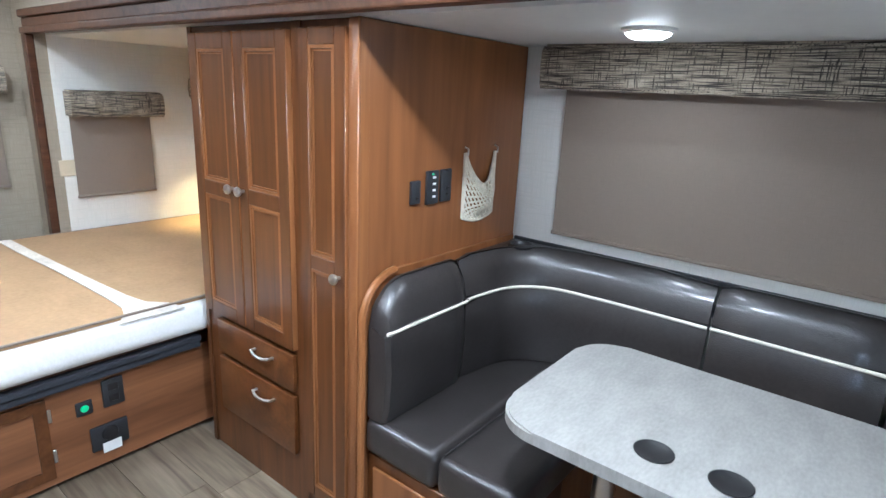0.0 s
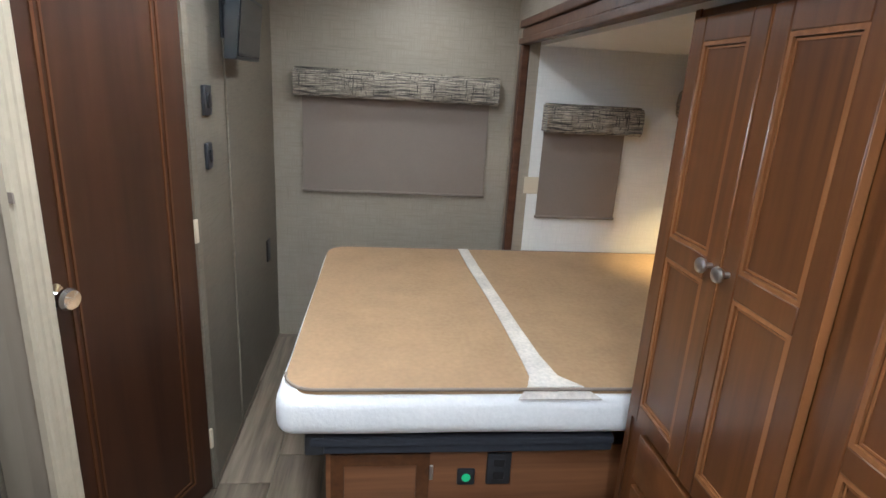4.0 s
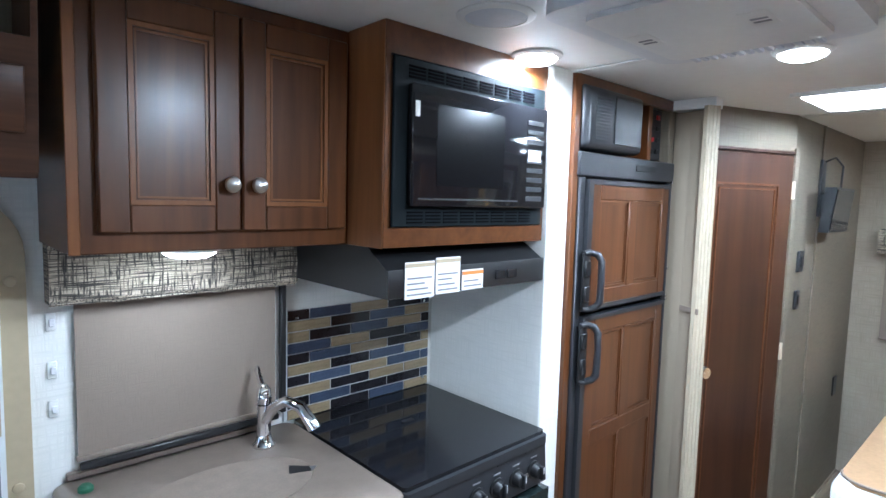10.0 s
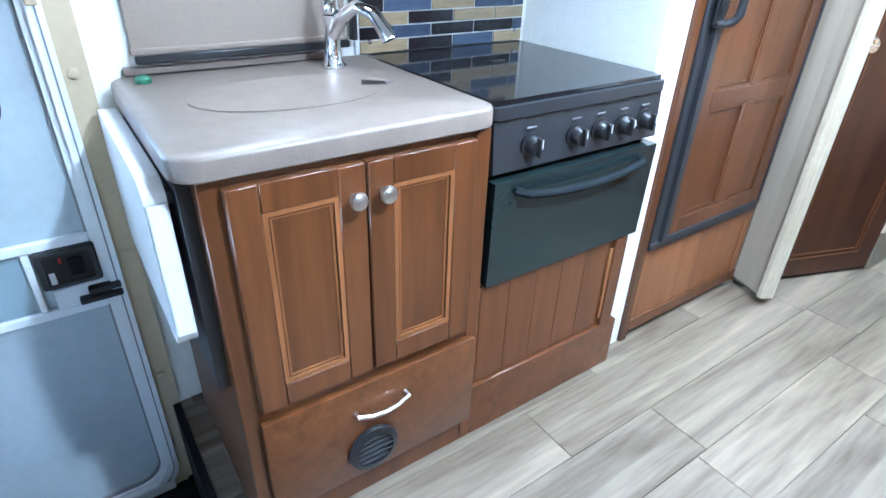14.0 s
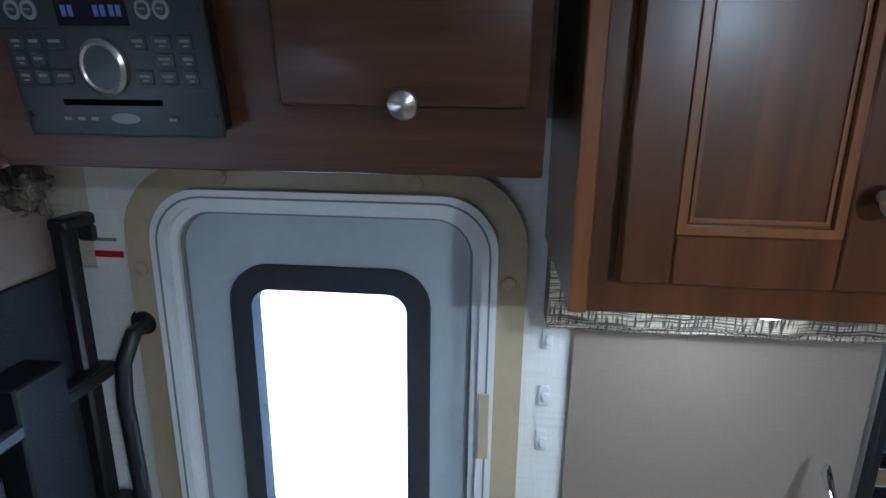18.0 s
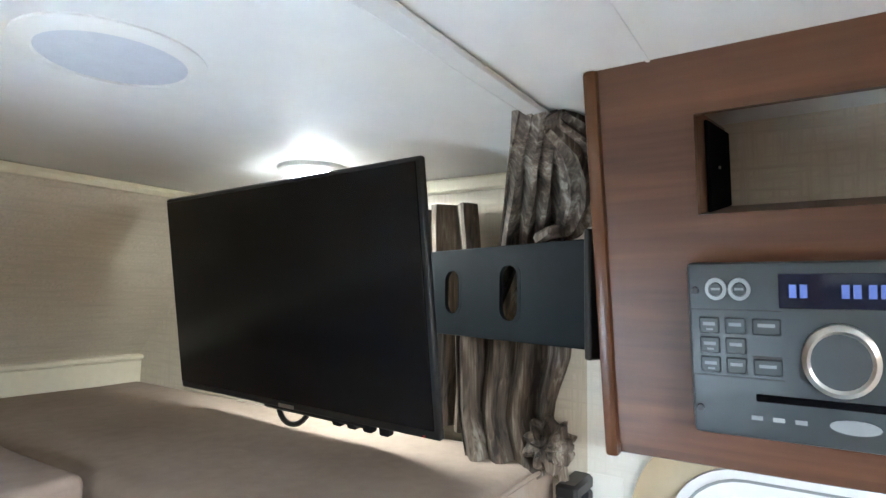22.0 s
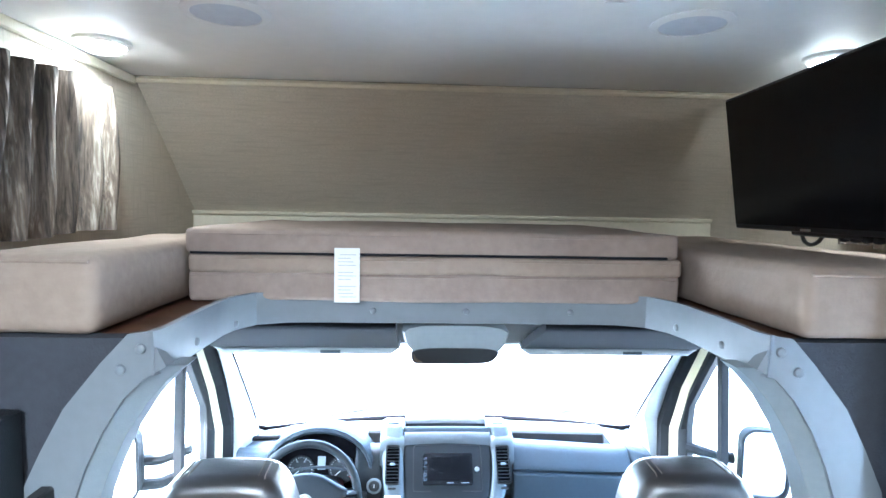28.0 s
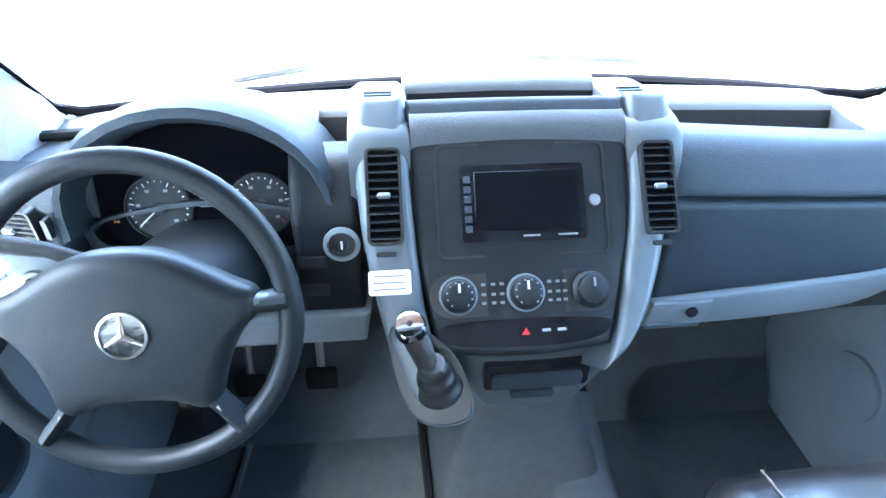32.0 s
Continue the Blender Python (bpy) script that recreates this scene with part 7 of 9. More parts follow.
# bunk cushions
for nm, a, m, lab in (("bunk_cushion", (-0.86, -0.645, 1.115, 1.80, 1.376, 1.51), M_SUEDE2, "tan microsuede bunk cushion along the side"),
                      ("bunk_cushion", (0.545, 1.02, 1.10, 2.30, 1.376, 1.505), M_SUEDE2, "tan microsuede bunk cushion along the side"),
                      ("bunk_cushion", (-0.64, 0.505, 1.47, 2.30, 1.376, 1.446), M_SUEDE, "mauve brown microsuede bunk cushion, lowest of a stack"),
                      ("bunk_cushion", (-0.637, 0.508, 1.466, 2.28, 1.440, 1.484), M_SUEDE2, "tan microsuede pad in the bunk stack"),
                      ("bunk_cushion", (-0.64, 0.495, 1.46, 2.26, 1.483, 1.542), M_SUEDE, "mauve brown microsuede bunk cushion on top of a stack")):
    s = thing(nm, pose(0, 0, 0), lab, "cushion", "bunk cushions")
    part("pad", soft_box(*a, 0.012 if "stack" in lab else 0.024, 3, 0.004, 8, a[0]), m, s)
    part("welt", tube(bmesh.new(), [(a[0] + 0.01, a[2] + 0.003, a[5] - 0.012), (a[1] - 0.01, a[2] + 0.003, a[5] - 0.012)], 0.0035, 6), m, s)
    if "on top" in lab:
        part("lower_welt", tube(bmesh.new(), [(a[0] + 0.012, a[2] + 0.004, a[4] + 0.004), (a[1] - 0.03, a[2] + 0.003, a[4] + 0.004), (a[1] - 0.004, a[2] + 0.03, a[4] + 0.004), (a[1] - 0.003, a[3] - 0.03, a[4] + 0.004)], 0.0035, 6), M_VISOR, s, "dark piping")
bl = thing("care_label", pose(-0.305, 1.452, 1.378), "white printed care label hanging from the bunk cushion", "label")
part("paper", B(0, 0.057, -0.002, 0.0, 0, 0.124, 0), M_LAB, bl)
for i in range(13):
    if i not in (4, 8):
        part("print_line", B(0.008 + 0.004 * (i % 4 == 0), 0.049 - 0.006 * (i % 3), -0.0026, -0.0021, 0.012 + i * 0.008, 0.0138 + i * 0.008, 0), M_FAINT, bl)
tray = thing("bunk_side_tray", pose(0, 0, 0), "dark wood side shelf with cup holes beside the bunk cushion", "shelf")
part("board", B(XL, -0.865, 1.12, 2.30, 1.47, 1.488, 0.003), M_DARKW, tray)
for y in (1.45, 1.55):
    part("cup_ring", lathe(bmesh.new(), [(0.034, 0), (0.034, 0.004), (0.028, 0.004), (0.028, 0.001), (0, 0.001)], Matrix.Translation((-0.912, y, 1.4885)), 20), M_SATIN, tray)

# grey reinforcement frame round the cab roof cut-out
rg = thing("steel_surround", pose(0, 0, 0), "grey painted steel frame round the opening to the cab", "frame")


def band(pts, h, w, inward):
    """A strip of metal along points: h its height, w its thickness, leaning to the inside point."""
    bm = bmesh.new()
    rows = []
    P = [Vector(p) for p in pts]
    c = Vector(inward)
    for i, p in enumerate(P):
        d = (P[min(i + 1, len(P) - 1)] - P[max(i - 1, 0)]).normalized()
        inn = (c - p)
        inn = (inn - d * inn.dot(d)).normalized()
        up = d.cross(inn).normalized()
        if up.z < 0 and abs(up.z) > 0.3 or (abs(up.z) <= 0.3 and up.y > 0):
            up = -up
        rows.append([bm.verts.new(p + up * a * h / 2 + inn * b * w) for a, b in ((-1, 0), (-1, 1), (1, 1), (1, 0))])
    for a, b in zip(rows, rows[1:]):
        for k in range(4):
            bm.faces.new((a[k], a[(k + 1) % 4], b[(k + 1) % 4], b[k]))
    bm.faces.new(rows[0]), bm.faces.new(rows[-1][::-1])
    return bm


XC = -0.03
rim = [(XC - 0.525, 1.10, 1.352), (XC - 0.515, 1.13, 1.353)] + [(XC - 0.508, 1.16 + 0.05 * i, 1.357) for i in range(5)] + [(XC - 0.495, 1.42, 1.358), (XC - 0.46, 1.475, 1.359), (XC - 0.39, 1.50, 1.36)]
rim += [(XC + 0.1 * i, 1.505, 1.36) for i in (-3, -2, -1, 0, 1, 2, 3)] + [(-p[0] + 2 * XC, p[1], p[2]) for p in reversed(rim)]
part("upper_band", band(rim, 0.074, 0.012, (XC, 1.1, 1.353)), M_FRAMEG, rg)
for s in (-1, 1):
    outer = [(0.525, 1.387), (0.556, 1.383), (0.60, 1.335), (0.66, 1.26), (0.70, 1.185), (0.735, 1.11), (0.765, 0.95), (0.78, 0.6), (0.785, -0.12)]
    inner = [(0.495, 1.33), (0.53, 1.31), (0.565, 1.275), (0.60, 1.22), (0.63, 1.155), (0.65, 1.095), (0.68, 0.93), (0.695, 0.6), (0.70, -0.12)]
    lip = [(0.475, 1.325), (0.505, 1.30), (0.54, 1.26), (0.575, 1.205), (0.605, 1.14), (0.625, 1.085), (0.655, 0.93), (0.67, 0.6), (0.675, -0.12)]
    for nm, a, b, y0, y1, mt in (("leg_band", outer, inner, 1.098, 1.1092, M_FRAMEG), ("leg_return", inner, lip, 1.106, 1.16, D_LIGHT)):
        bm = bmesh.new()
        rows = [[bm.verts.new((XC + s * p[0], y, p[1])) for p, y in ((u, y0), (v, y0 + (0.02 if nm == "leg_return" else 0)), (v, y1 + 0.02), (u, y1))] for u, v in zip(a, b)]
        for p, q in zip(rows, rows[1:]):
            for k in range(4):
                bm.faces.new((p[k], p[(k + 1) % 4], q[(k + 1) % 4], q[k]))
        bm.faces.new(rows[0]), bm.faces.new(rows[-1][::-1])
        part(nm, bm, mt, rg)
    for x, z in ((0.535, 1.36), (0.568, 1.325)):
        part("bolt", lathe(bmesh.new(), [(0.009, 0), (0.008, 0.004), (0.004, 0.006), (0, 0.006)], Matrix.Translation((XC + s * x, 1.098, z)) @ pose(0, 0, 0, 90), 12), M_FRAMEG, rg)
for x, y in ((-0.52, 1.18), (0.46, 1.18), (-0.22, 1.495), (0.0, 1.495), (0.25, 1.495), (-0.50, 1.33), (0.445, 1.33)):
    side = abs(x) > 0.4
    m = Matrix.Translation((x + (0.012 if x < 0 else -0.012) * side, y - 0.004 * (not side), 1.352)) @ (pose(0, 0, 0, 0, 90 if x < 0 else -90) if side else pose(0, 0, 0, 90))
    part("bolt", lathe(bmesh.new(), [(0.008, 0), (0.007, 0.004), (0.004, 0.006), (0, 0.006)], m, 12), M_FRAMEG, rg)

# ---- driver's cab ----
CF, CX = -0.12, 0.02


shell("cab_floor", B(-0.95, 0.98, 0.98, 2.75, CF - 0.05, CF, 0), M_MAT, "dark ribbed rubber cab floor", "floor")
shell("cab_step", B(-0.95, 0.98, 0.96, 0.98, CF, -0.006, 0), M_RUBBER, "riser between cab and living floor", "step")
shell("engine_wall", B(-0.95, 0.98, 2.45, 2.75, CF, 0.60, 0), M_MAT, "dark lined firewall under the dashboard")
ft = thing("floor_mat", pose(0, 0, CF), "moulded grey rubber floor mat", "floor mat")
part("tunnel", loft([[(x, y, z * k) for x, z in rounded([(-0.118, 0.0), (-0.112, 0.045), (-0.09, 0.06), (0.23, 0.06), (0.262, 0.045), (0.275, 0.0)], 2)] for y, k in ((1.45, 0.25), (1.60, 0.6), (1.95, 0.9), (2.15, 1.0), (2.44, 1.0))]), M_MAT, ft)
bm = loft([[(0.185 + (x - 0.185) * k, y, z * h) for x, z in rounded([(0.10, 0.03), (0.115, 0.115), (0.145, 0.13), (0.235, 0.13), (0.262, 0.11), (0.275, 0.03)], 2)] for y, k, h in ((1.78, 0.55, 0.45), (1.81, 0.9, 0.8), (1.90, 1.0, 1.0), (2.10, 1.0, 1.1), (2.25, 1.0, 1.5))])
part("step_ridge", bm, M_MAT, ft)
for x in (-0.075, -0.02, 0.035):
    part("mat_rib", B(x - 0.004, x + 0.004, 1.50, 2.06, 0.030, 0.0585, 0.003), M_MAT, ft)
part("lip", tube(bmesh.new(), [(-0.60, 1.62, 0.004), (-0.58, 1.95, 0.006), (-0.55, 2.30, 0.012)], 0.008, 6), M_MAT, ft)
part("lip", tube(bmesh.new(), [(-0.125, 1.62, 0.006), (-0.125, 2.05, 0.012), (-0.135, 2.35, 0.04)], 0.010, 6), M_RUBBER, ft)
part("toe_board", loft([[(x, y, z) for y, z in ((2.30, 0.004), (2.43, 0.19), (2.447, 0.30), (2.448, 0.002))] for x in (-0.66, -0.14)]), M_MAT, ft)
part("toe_board", loft([[(x, y, z) for y, z in ((2.30, 0.004), (2.43, 0.19), (2.447, 0.30), (2.448, 0.002))] for x in (0.29, 0.78)]), M_MAT, ft)
for x, z in ((-0.36, 0.20), (-0.52, 0.19)):
    pd = thing("pedal", pose(x, 2.33, CF + z), "black rubber foot pedal", "pedal", "pedals")
    part("pad", prism(bmesh.new(), rrect(-0.035, 0.035, -0.03, 0.03, 0.01, 3), "y", -0.006, 0.008), M_RUBBER, pd)
    part("arm", tube(bmesh.new(), [(0, 0.008, 0), (0, 0.04, 0.10), (0, 0.09, 0.22)], 0.010, 6), M_STEEL, pd)
shell("cab_roof", B(-0.95, 0.98, 1.52, 2.02, 1.317, 1.3235, 0), M_HEADL, "grey cab headliner", "ceiling")
DX = 0.775                                    # half width between the door trims
for s in (-1, 1):
    shell("cab_roof_side", prism(bmesh.new(), [(CX + s * 0.55, 1.3165), (CX + s * 0.76, 1.235), (CX + s * 0.88, 1.175), (CX + s * 0.96, 1.3165)], "y", 1.16, 2.02), M_HEADL, "grey headliner over the cab door", "ceiling")
    xs = CX + s * DX
    dr = thing("cab_door", pose(0, 0, 0), "grey moulded cab door with a pocket handle and mirror glass", "door")
    part("lower_panel", prism(bmesh.new(), [(1.06, CF), (2.44, CF), (2.44, 0.50), (2.20, 0.55), (1.90, 0.59), (1.06, 0.62)], "x", xs, xs + s * 0.10), D_LIGHT, dr)
    # pale upper trim with a ledge under the glass
    trim = [(1.06, 0.36), (1.70, 0.36), (1.86, 0.30), (1.99, 0.28), (2.09, 0.36), (2.14, 0.50), (2.13, 0.545), (1.90, 0.592), (1.06, 0.622)]
    part("upper_trim", prism(bmesh.new(), rounded(trim, 2), "x", xs - s * 0.030, xs - s * 0.0008), D_LIGHT, dr, "pale grey door top")
    part("ledge", loft([[(xs + s * a, y, z + b) for a, b in ((-0.040, -0.045), (-0.048, -0.012), (-0.036, 0.0), (0.075, 0.004), (0.075, -0.045))] for y, z in ((1.06, 0.625), (1.60, 0.615), (1.90, 0.598), (2.06, 0.572), (2.15, 0.548))]), D_LIGHT, dr)
    part("arm_rest", loft([[(xs - s * a, y, z + b) for a, b in rounded([(0.0, -0.11), (0.055, -0.10), (0.085, -0.05), (0.08, 0.0), (0.0, 0.012)], 2)] for y, z in ((1.14, 0.40), (1.20, 0.415), (1.60, 0.405), (1.74, 0.395), (1.80, 0.37))]), D_LIGHT, dr)
    part("pull_handle", tube(bmesh.new(), [(xs - s * 0.055, 1.72, 0.375), (xs - s * 0.072, 1.79, 0.42), (xs - s * 0.066, 1.835, 0.50), (xs - s * 0.046, 1.855, 0.565)], [0.030, 0.028, 0.026, 0.028], 12, 0.7), D_LIGHT, dr, "pale grey pull handle")
    part("handle_gap", prism(bmesh.new(), rounded([(1.73, 0.30), (1.86, 0.30), (1.885, 0.50), (1.85, 0.565), (1.79, 0.52)], 2), "x", xs - s * 0.0325, xs - s * 0.0301), D_DARK, dr, "dark hollow behind the pull")
    part("pull_recess", ring(bmesh.new(), rrect(1.888, 1.99, 0.35, 0.525, 0.04, 5), rrect(1.897, 1.981, 0.36, 0.515, 0.032, 5), "x", xs - s * 0.039, xs - s * 0.0302), D_MID, dr)
    part("recess_floor", prism(bmesh.new(), rrect(1.896, 1.982, 0.359, 0.516, 0.032, 5), "x", xs - s * 0.0335, xs - s * 0.0303), D_DARK, dr)
    part("release_handle", prism(bmesh.new(), rounded([(1.902, 0.455), (1.972, 0.455), (1.978, 0.475), (1.94, 0.492), (1.905, 0.488)], 1), "x", xs - s * 0.050, xs - s * 0.034), M_NICKEL, dr, "silver release lever")
    sp2 = part("switch_plate", prism(bmesh.new(), rrect(1.955, 2.055, 0.512, 0.546, 0.016, 4), "x", xs - s * 0.038, xs - s * 0.0302), D_SILVER, dr)
    for q in (1.968, 2.008):
        part("window_switch", prism(bmesh.new(), rrect(q, q + 0.032, 0.520, 0.539, 0.006, 3), "x", xs - s * 0.045, xs - s * 0.0382), D_DARK, sp2)
    part("speaker_grille", prism(bmesh.new(), [(2.16 + 0.075 * math.cos(a), 0.14 + 0.075 * math.sin(a)) for a in [k * math.pi / 12 for k in range(24)]], "x", xs - s * 0.010, xs - s * 0.0005), D_LIGHT, dr)
    part("door_pocket", loft([[(xs - s * a, y, z) for a, z in rounded([(0.0, -0.10), (0.05, -0.095), (0.075, 0.04), (0.06, 0.10), (0.0, 0.11)], 1)] for y in (1.15, 1.5, 1.9, 2.02)]), D_LIGHT, dr)
    # glass and its surrounds
    xg = CX + s * 0.875
    part("glass", prism(bmesh.new(), [(1.10, 0.60), (2.14, 0.57), (2.15, 0.87), (1.95, 1.14), (1.10, 1.19)], "x", xg, xg + s * 0.004), M_GLASS, dr).visible_shadow = False
    part("rear_post", B(min(xs, xs + s * 0.10), max(xs, xs + s * 0.10), 1.03, 1.10, 0.58, 1.26, 0.004), D_DARK, dr)
    part("divider", loft([[(xg - s * 0.012 + a, y + b, z) for a, b in ((-0.012, -0.014), (0.012, -0.014), (0.012, 0.014), (-0.012, 0.014))] for y, z in ((1.895, 0.57), (1.90, 0.83), (1.93, 1.16))]), M_RUBBER, dr, "black quarter-window bar")
    part("top_rail", prism(bmesh.new(), [(1.06, 1.165), (1.93, 1.125), (1.98, 1.15), (1.06, 1.215)], "x", CX + s * 0.845, CX + s * 0.885), M_RUBBER, dr)
    part("belt_seal", tube(bmesh.new(), [(xg - s * 0.014, 1.08, 0.618), (xg - s * 0.014, 1.90, 0.594), (xg - s * 0.014, 2.13, 0.566)], 0.012, 8), M_RUBBER, dr)
    # window edge, cream jamb and pillar seal, one strip after another
    edge_w = [(0.870, 2.125, 0.56), (0.868, 2.150, 0.80), (0.866, 2.135, 0.885), (0.858, 1.965, 1.115), (0.852, 1.92, 1.155)]
    edge_c = [(0.858, 2.180, 0.50), (0.856, 2.192, 0.78), (0.852, 2.115, 0.955), (0.846, 1.985, 1.14), (0.842, 1.94, 1.19)]
    edge_b = [(0.846, 2.222, 0.50), (0.844, 2.238, 0.77), (0.840, 2.150, 0.955), (0.834, 2.01, 1.145), (0.830, 1.96, 1.20)]
    edge_p = [(0.826, 2.290, 0.50), (0.824, 2.300, 0.78), (0.818, 2.200, 0.960), (0.800, 2.03, 1.16), (0.79, 1.97, 1.23)]
    edge_g = [(0.768, 2.480, 0.62), (0.757, 2.335, 0.80), (0.747, 2.180, 0.955), (0.733, 1.985, 1.145), (0.728, 1.93, 1.20)]

    def strip(a, b, lift, deep=0.03):
        return loft([[(CX + s * p[0], p[1], p[2]), (CX + s * ((p[0] + q[0]) / 2 - lift), (p[1] + q[1]) / 2 - lift * 0.6, (p[2] + q[2]) / 2), (CX + s * q[0], q[1], q[2]), (CX + s * (q[0] + deep), q[1] + deep * 0.4, q[2] + 0.004), (CX + s * (p[0] + deep), p[1] + deep * 0.4, p[2] + 0.004)] for p, q in zip(a, b)])
    part("front_seal", strip(edge_w, edge_c, 0.008), M_RUBBER, dr)
    part("front_jamb", strip(edge_c, edge_b, 0.001), M_CREAMP, dr, "cream painted door jamb")
    shell("pillar_seal", strip(edge_b, edge_p, 0.012), M_RUBBER, "black rubber seal round the cab door", "trim")
    shell("a_pillar", strip(edge_p, edge_g, 0.020, 0.035), D_PILLAR, "pale grey trimmed windscreen pillar", "pillar")
    mi = thing("wing_mirror", pose(1.045 if s > 0 else -1.06, 1.93, 0.645) @ pose(0, 0, 0, 0, 0, -s * 12) @ Matrix.Diagonal((0.78, 0.82, 0.82, 1)), "tall wing mirror outside the cab door", "mirror")
    part("shell", padded([(-0.10, 0.0), (0.10, 0.0), (0.105, 0.16), (0.09, 0.30), (-0.09, 0.30), (-0.105, 0.16)], 0.0, 0.10, 0.045, 5, 2), M_CREAMP if s > 0 else M_RUBBER, mi, "mirror housing")
    part("rim", ring(bmesh.new(), rrect(-0.098, 0.098, 0.005, 0.295, 0.055, 5), rrect(-0.088, 0.088, 0.015, 0.285, 0.048, 5), "y", -0.016, 0.03), M_RUBBER, mi)
    part("mirror_glass", prism(bmesh.new(), rrect(-0.0885, 0.0885, 0.0145, 0.2855, 0.048, 5), "y", -0.006, -0.002), M_MIRROR, mi)
    for z in (0.045, 0.145):
        part("bracket", tube(bmesh.new(), [(-s * 0.07, 0.05, z), (-s * 0.15, 0.09, z - 0.02), (-s * 0.25, 0.20, z - 0.03)], 0.024, 8), M_RUBBER, mi)
    vz = thing("sun_visor", pose(CX + s * 0.465, 1.875, 1.19), "dark grey sun visor with a pale rolled edge", "sun visor")
    part("pad", loft([[(x, y, z) for y, z in rounded([(-0.315, 0.110), (-0.305, 0.098), (-0.012, -0.022), (0.004, -0.022), (0.006, 0.0), (-0.29, 0.120)], 2)] for x in (-0.275, -0.265, 0.265, 0.275)]), M_VISOR, vz)
    part("rolled_edge", tube(bmesh.new(), [(-0.282, 0.0, 0.002), (-0.274, 0.0, -0.018), (-0.25, -0.001, -0.032), (0.25, -0.001, -0.032), (0.274, 0.0, -0.018), (0.282, 0.0, 0.002)], [0.004, 0.008, 0.011, 0.011, 0.008, 0.004], 12), M_HEADL, vz, "pale grey rolled edge")
    part("label", B(0.04, 0.10, -0.0135, -0.0118, -0.038, -0.028, 0.0006), D_MID, vz)
shell("windscreen_header", prism(bmesh.new(), [(1.885, 1.182), (1.93, 1.166), (1.99, 1.20), (1.99, 1.316), (1.89, 1.316)], "x", -0.73, 0.77), M_HEADL, "grey windscreen header", "trim")
oc = thing("overhead_console", pose(-0.022, 1.75, 1.228), "grey overhead console with a dark lamp panel", "console")
part("housing", loft([[(x * k, y, z) for x, z in rounded([(-0.135, 0.088), (-0.125, 0.040), (-0.098, 0.018), (0.098, 0.018), (0.125, 0.040), (0.135, 0.088)], 2)] for y, k in ((-0.25, 0.94), (-0.235, 0.98), (-0.10, 1.0), (0.15, 1.08))]), D_LIGHT, oc)
part("lamp_panel", prism(bmesh.new(), rounded([(-0.106, 0.034), (-0.095, 0.008), (-0.07, -0.003), (0.07, -0.003), (0.095, 0.008), (0.106, 0.034)], 2), "y", -0.256, -0.12), D_DARK, oc)
rm = thing("rear_view_mirror", pose(-0.03, 1.80, 1.138), "small rear-view mirror below the console", "mirror")
part("housing", prism(bmesh.new(), rrect(-0.10, 0.10, 0.0, 0.05, 0.02, 4), "y", 0.0, 0.025), M_BLACK, rm)
part("mirror_glass", prism(bmesh.new(), rrect(-0.093, 0.093, 0.006, 0.044, 0.016, 4), "y", -0.004, -0.001), M_MIRROR, rm)
part("stem", tube(bmesh.new(), [(0, 0.015, 0.04), (0, 0.02, 0.10)], 0.008, 8), M_BLACK, rm)

# windscreen: a dusty pane bowed in plan
ws = thing("windscreen", pose(0, 0, 0), "large sloping dusty windscreen with wipers", "windscreen")
bm = bmesh.new()
rows = []
for j in range(5):
    v = j / 4
    rows.append([bm.verts.new((CX + (0.785 - 0.045 * v) * u, 2.60 - 0.62 * v - (0.13 - 0.05 * v) * u * u, 0.655 + 0.555 * v)) for u in [k / 8 - 1 for k in range(17)]])
for a, b in zip(rows, rows[1:]):
    for k in range(16):
        bm.faces.new((a[k], a[k + 1], b[k + 1], b[k]))
part("glass", bm, M_DUSTY, ws).visible_shadow = False
part("lower_seal", tube(bmesh.new(), [(CX + 0.785 * u, 2.540 - 0.115 * u * u + 0.03 * max(abs(u) - 0.9, 0), 0.699 - 0.016 * u * u + 0.5 * max(abs(u) - 0.93, 0) ** 1.2) for u in [k / 16 - 1 for k in range(33)]], 0.010, 8), M_SEAL, ws, "black band along the lower edge")
for s in (-1, 1):
    part("edge_seal", tube(bmesh.new(), [(CX + s * 0.776, 2.462, 0.672), (CX + s * 0.752, 2.318, 0.80), (CX + s * 0.741, 2.165, 0.955), (CX + s * 0.727, 1.972, 1.142)], 0.0035, 6), M_SEAL, ws)
for pts in ([(-0.47, 2.545, 0.700), (-0.33, 2.60, 0.706), (-0.15, 2.645, 0.708), (-0.03, 2.665, 0.704)], [(0.12, 2.665, 0.703), (0.36, 2.645, 0.698), (0.58, 2.61, 0.686)]):
    part("wiper", tube(bmesh.new(), pts, [0.005, 0.007, 0.009, 0.014][-len(pts):], 8), M_SEAL, ws, "black wiper arm")
    part("blade", tube(bmesh.new(), [(p[0], p[1] - 0.02, p[2] + 0.008) for p in pts[:-1]] + [(pts[-1][0] - 0.05, pts[-1][1] - 0.012, pts[-1][2] + 0.004)], 0.005, 6), M_SEAL, ws)
    part("wiper_cap", tube(bmesh.new(), [(pts[-1][0] - 0.05, pts[-1][1], pts[-1][2] + 0.004), (pts[-1][0] + 0.02, pts[-1][1], pts[-1][2] + 0.003)], 0.013, 8), M_SEAL, ws)
shell("bonnet", prism(bmesh.new(), [(2.66, 0.58), (2.9, 0.50), (3.3, 0.32), (3.4, -0.3), (2.66, -0.3)], "x", -0.80, 0.84), M_CREAMP, "cream painted bonnet", "bonnet")

# dashboard: moulded shells with rolled edges
da = thing("dashboard", pose(0, 0, 0), "two-tone grey moulded van dashboard", "dashboard")
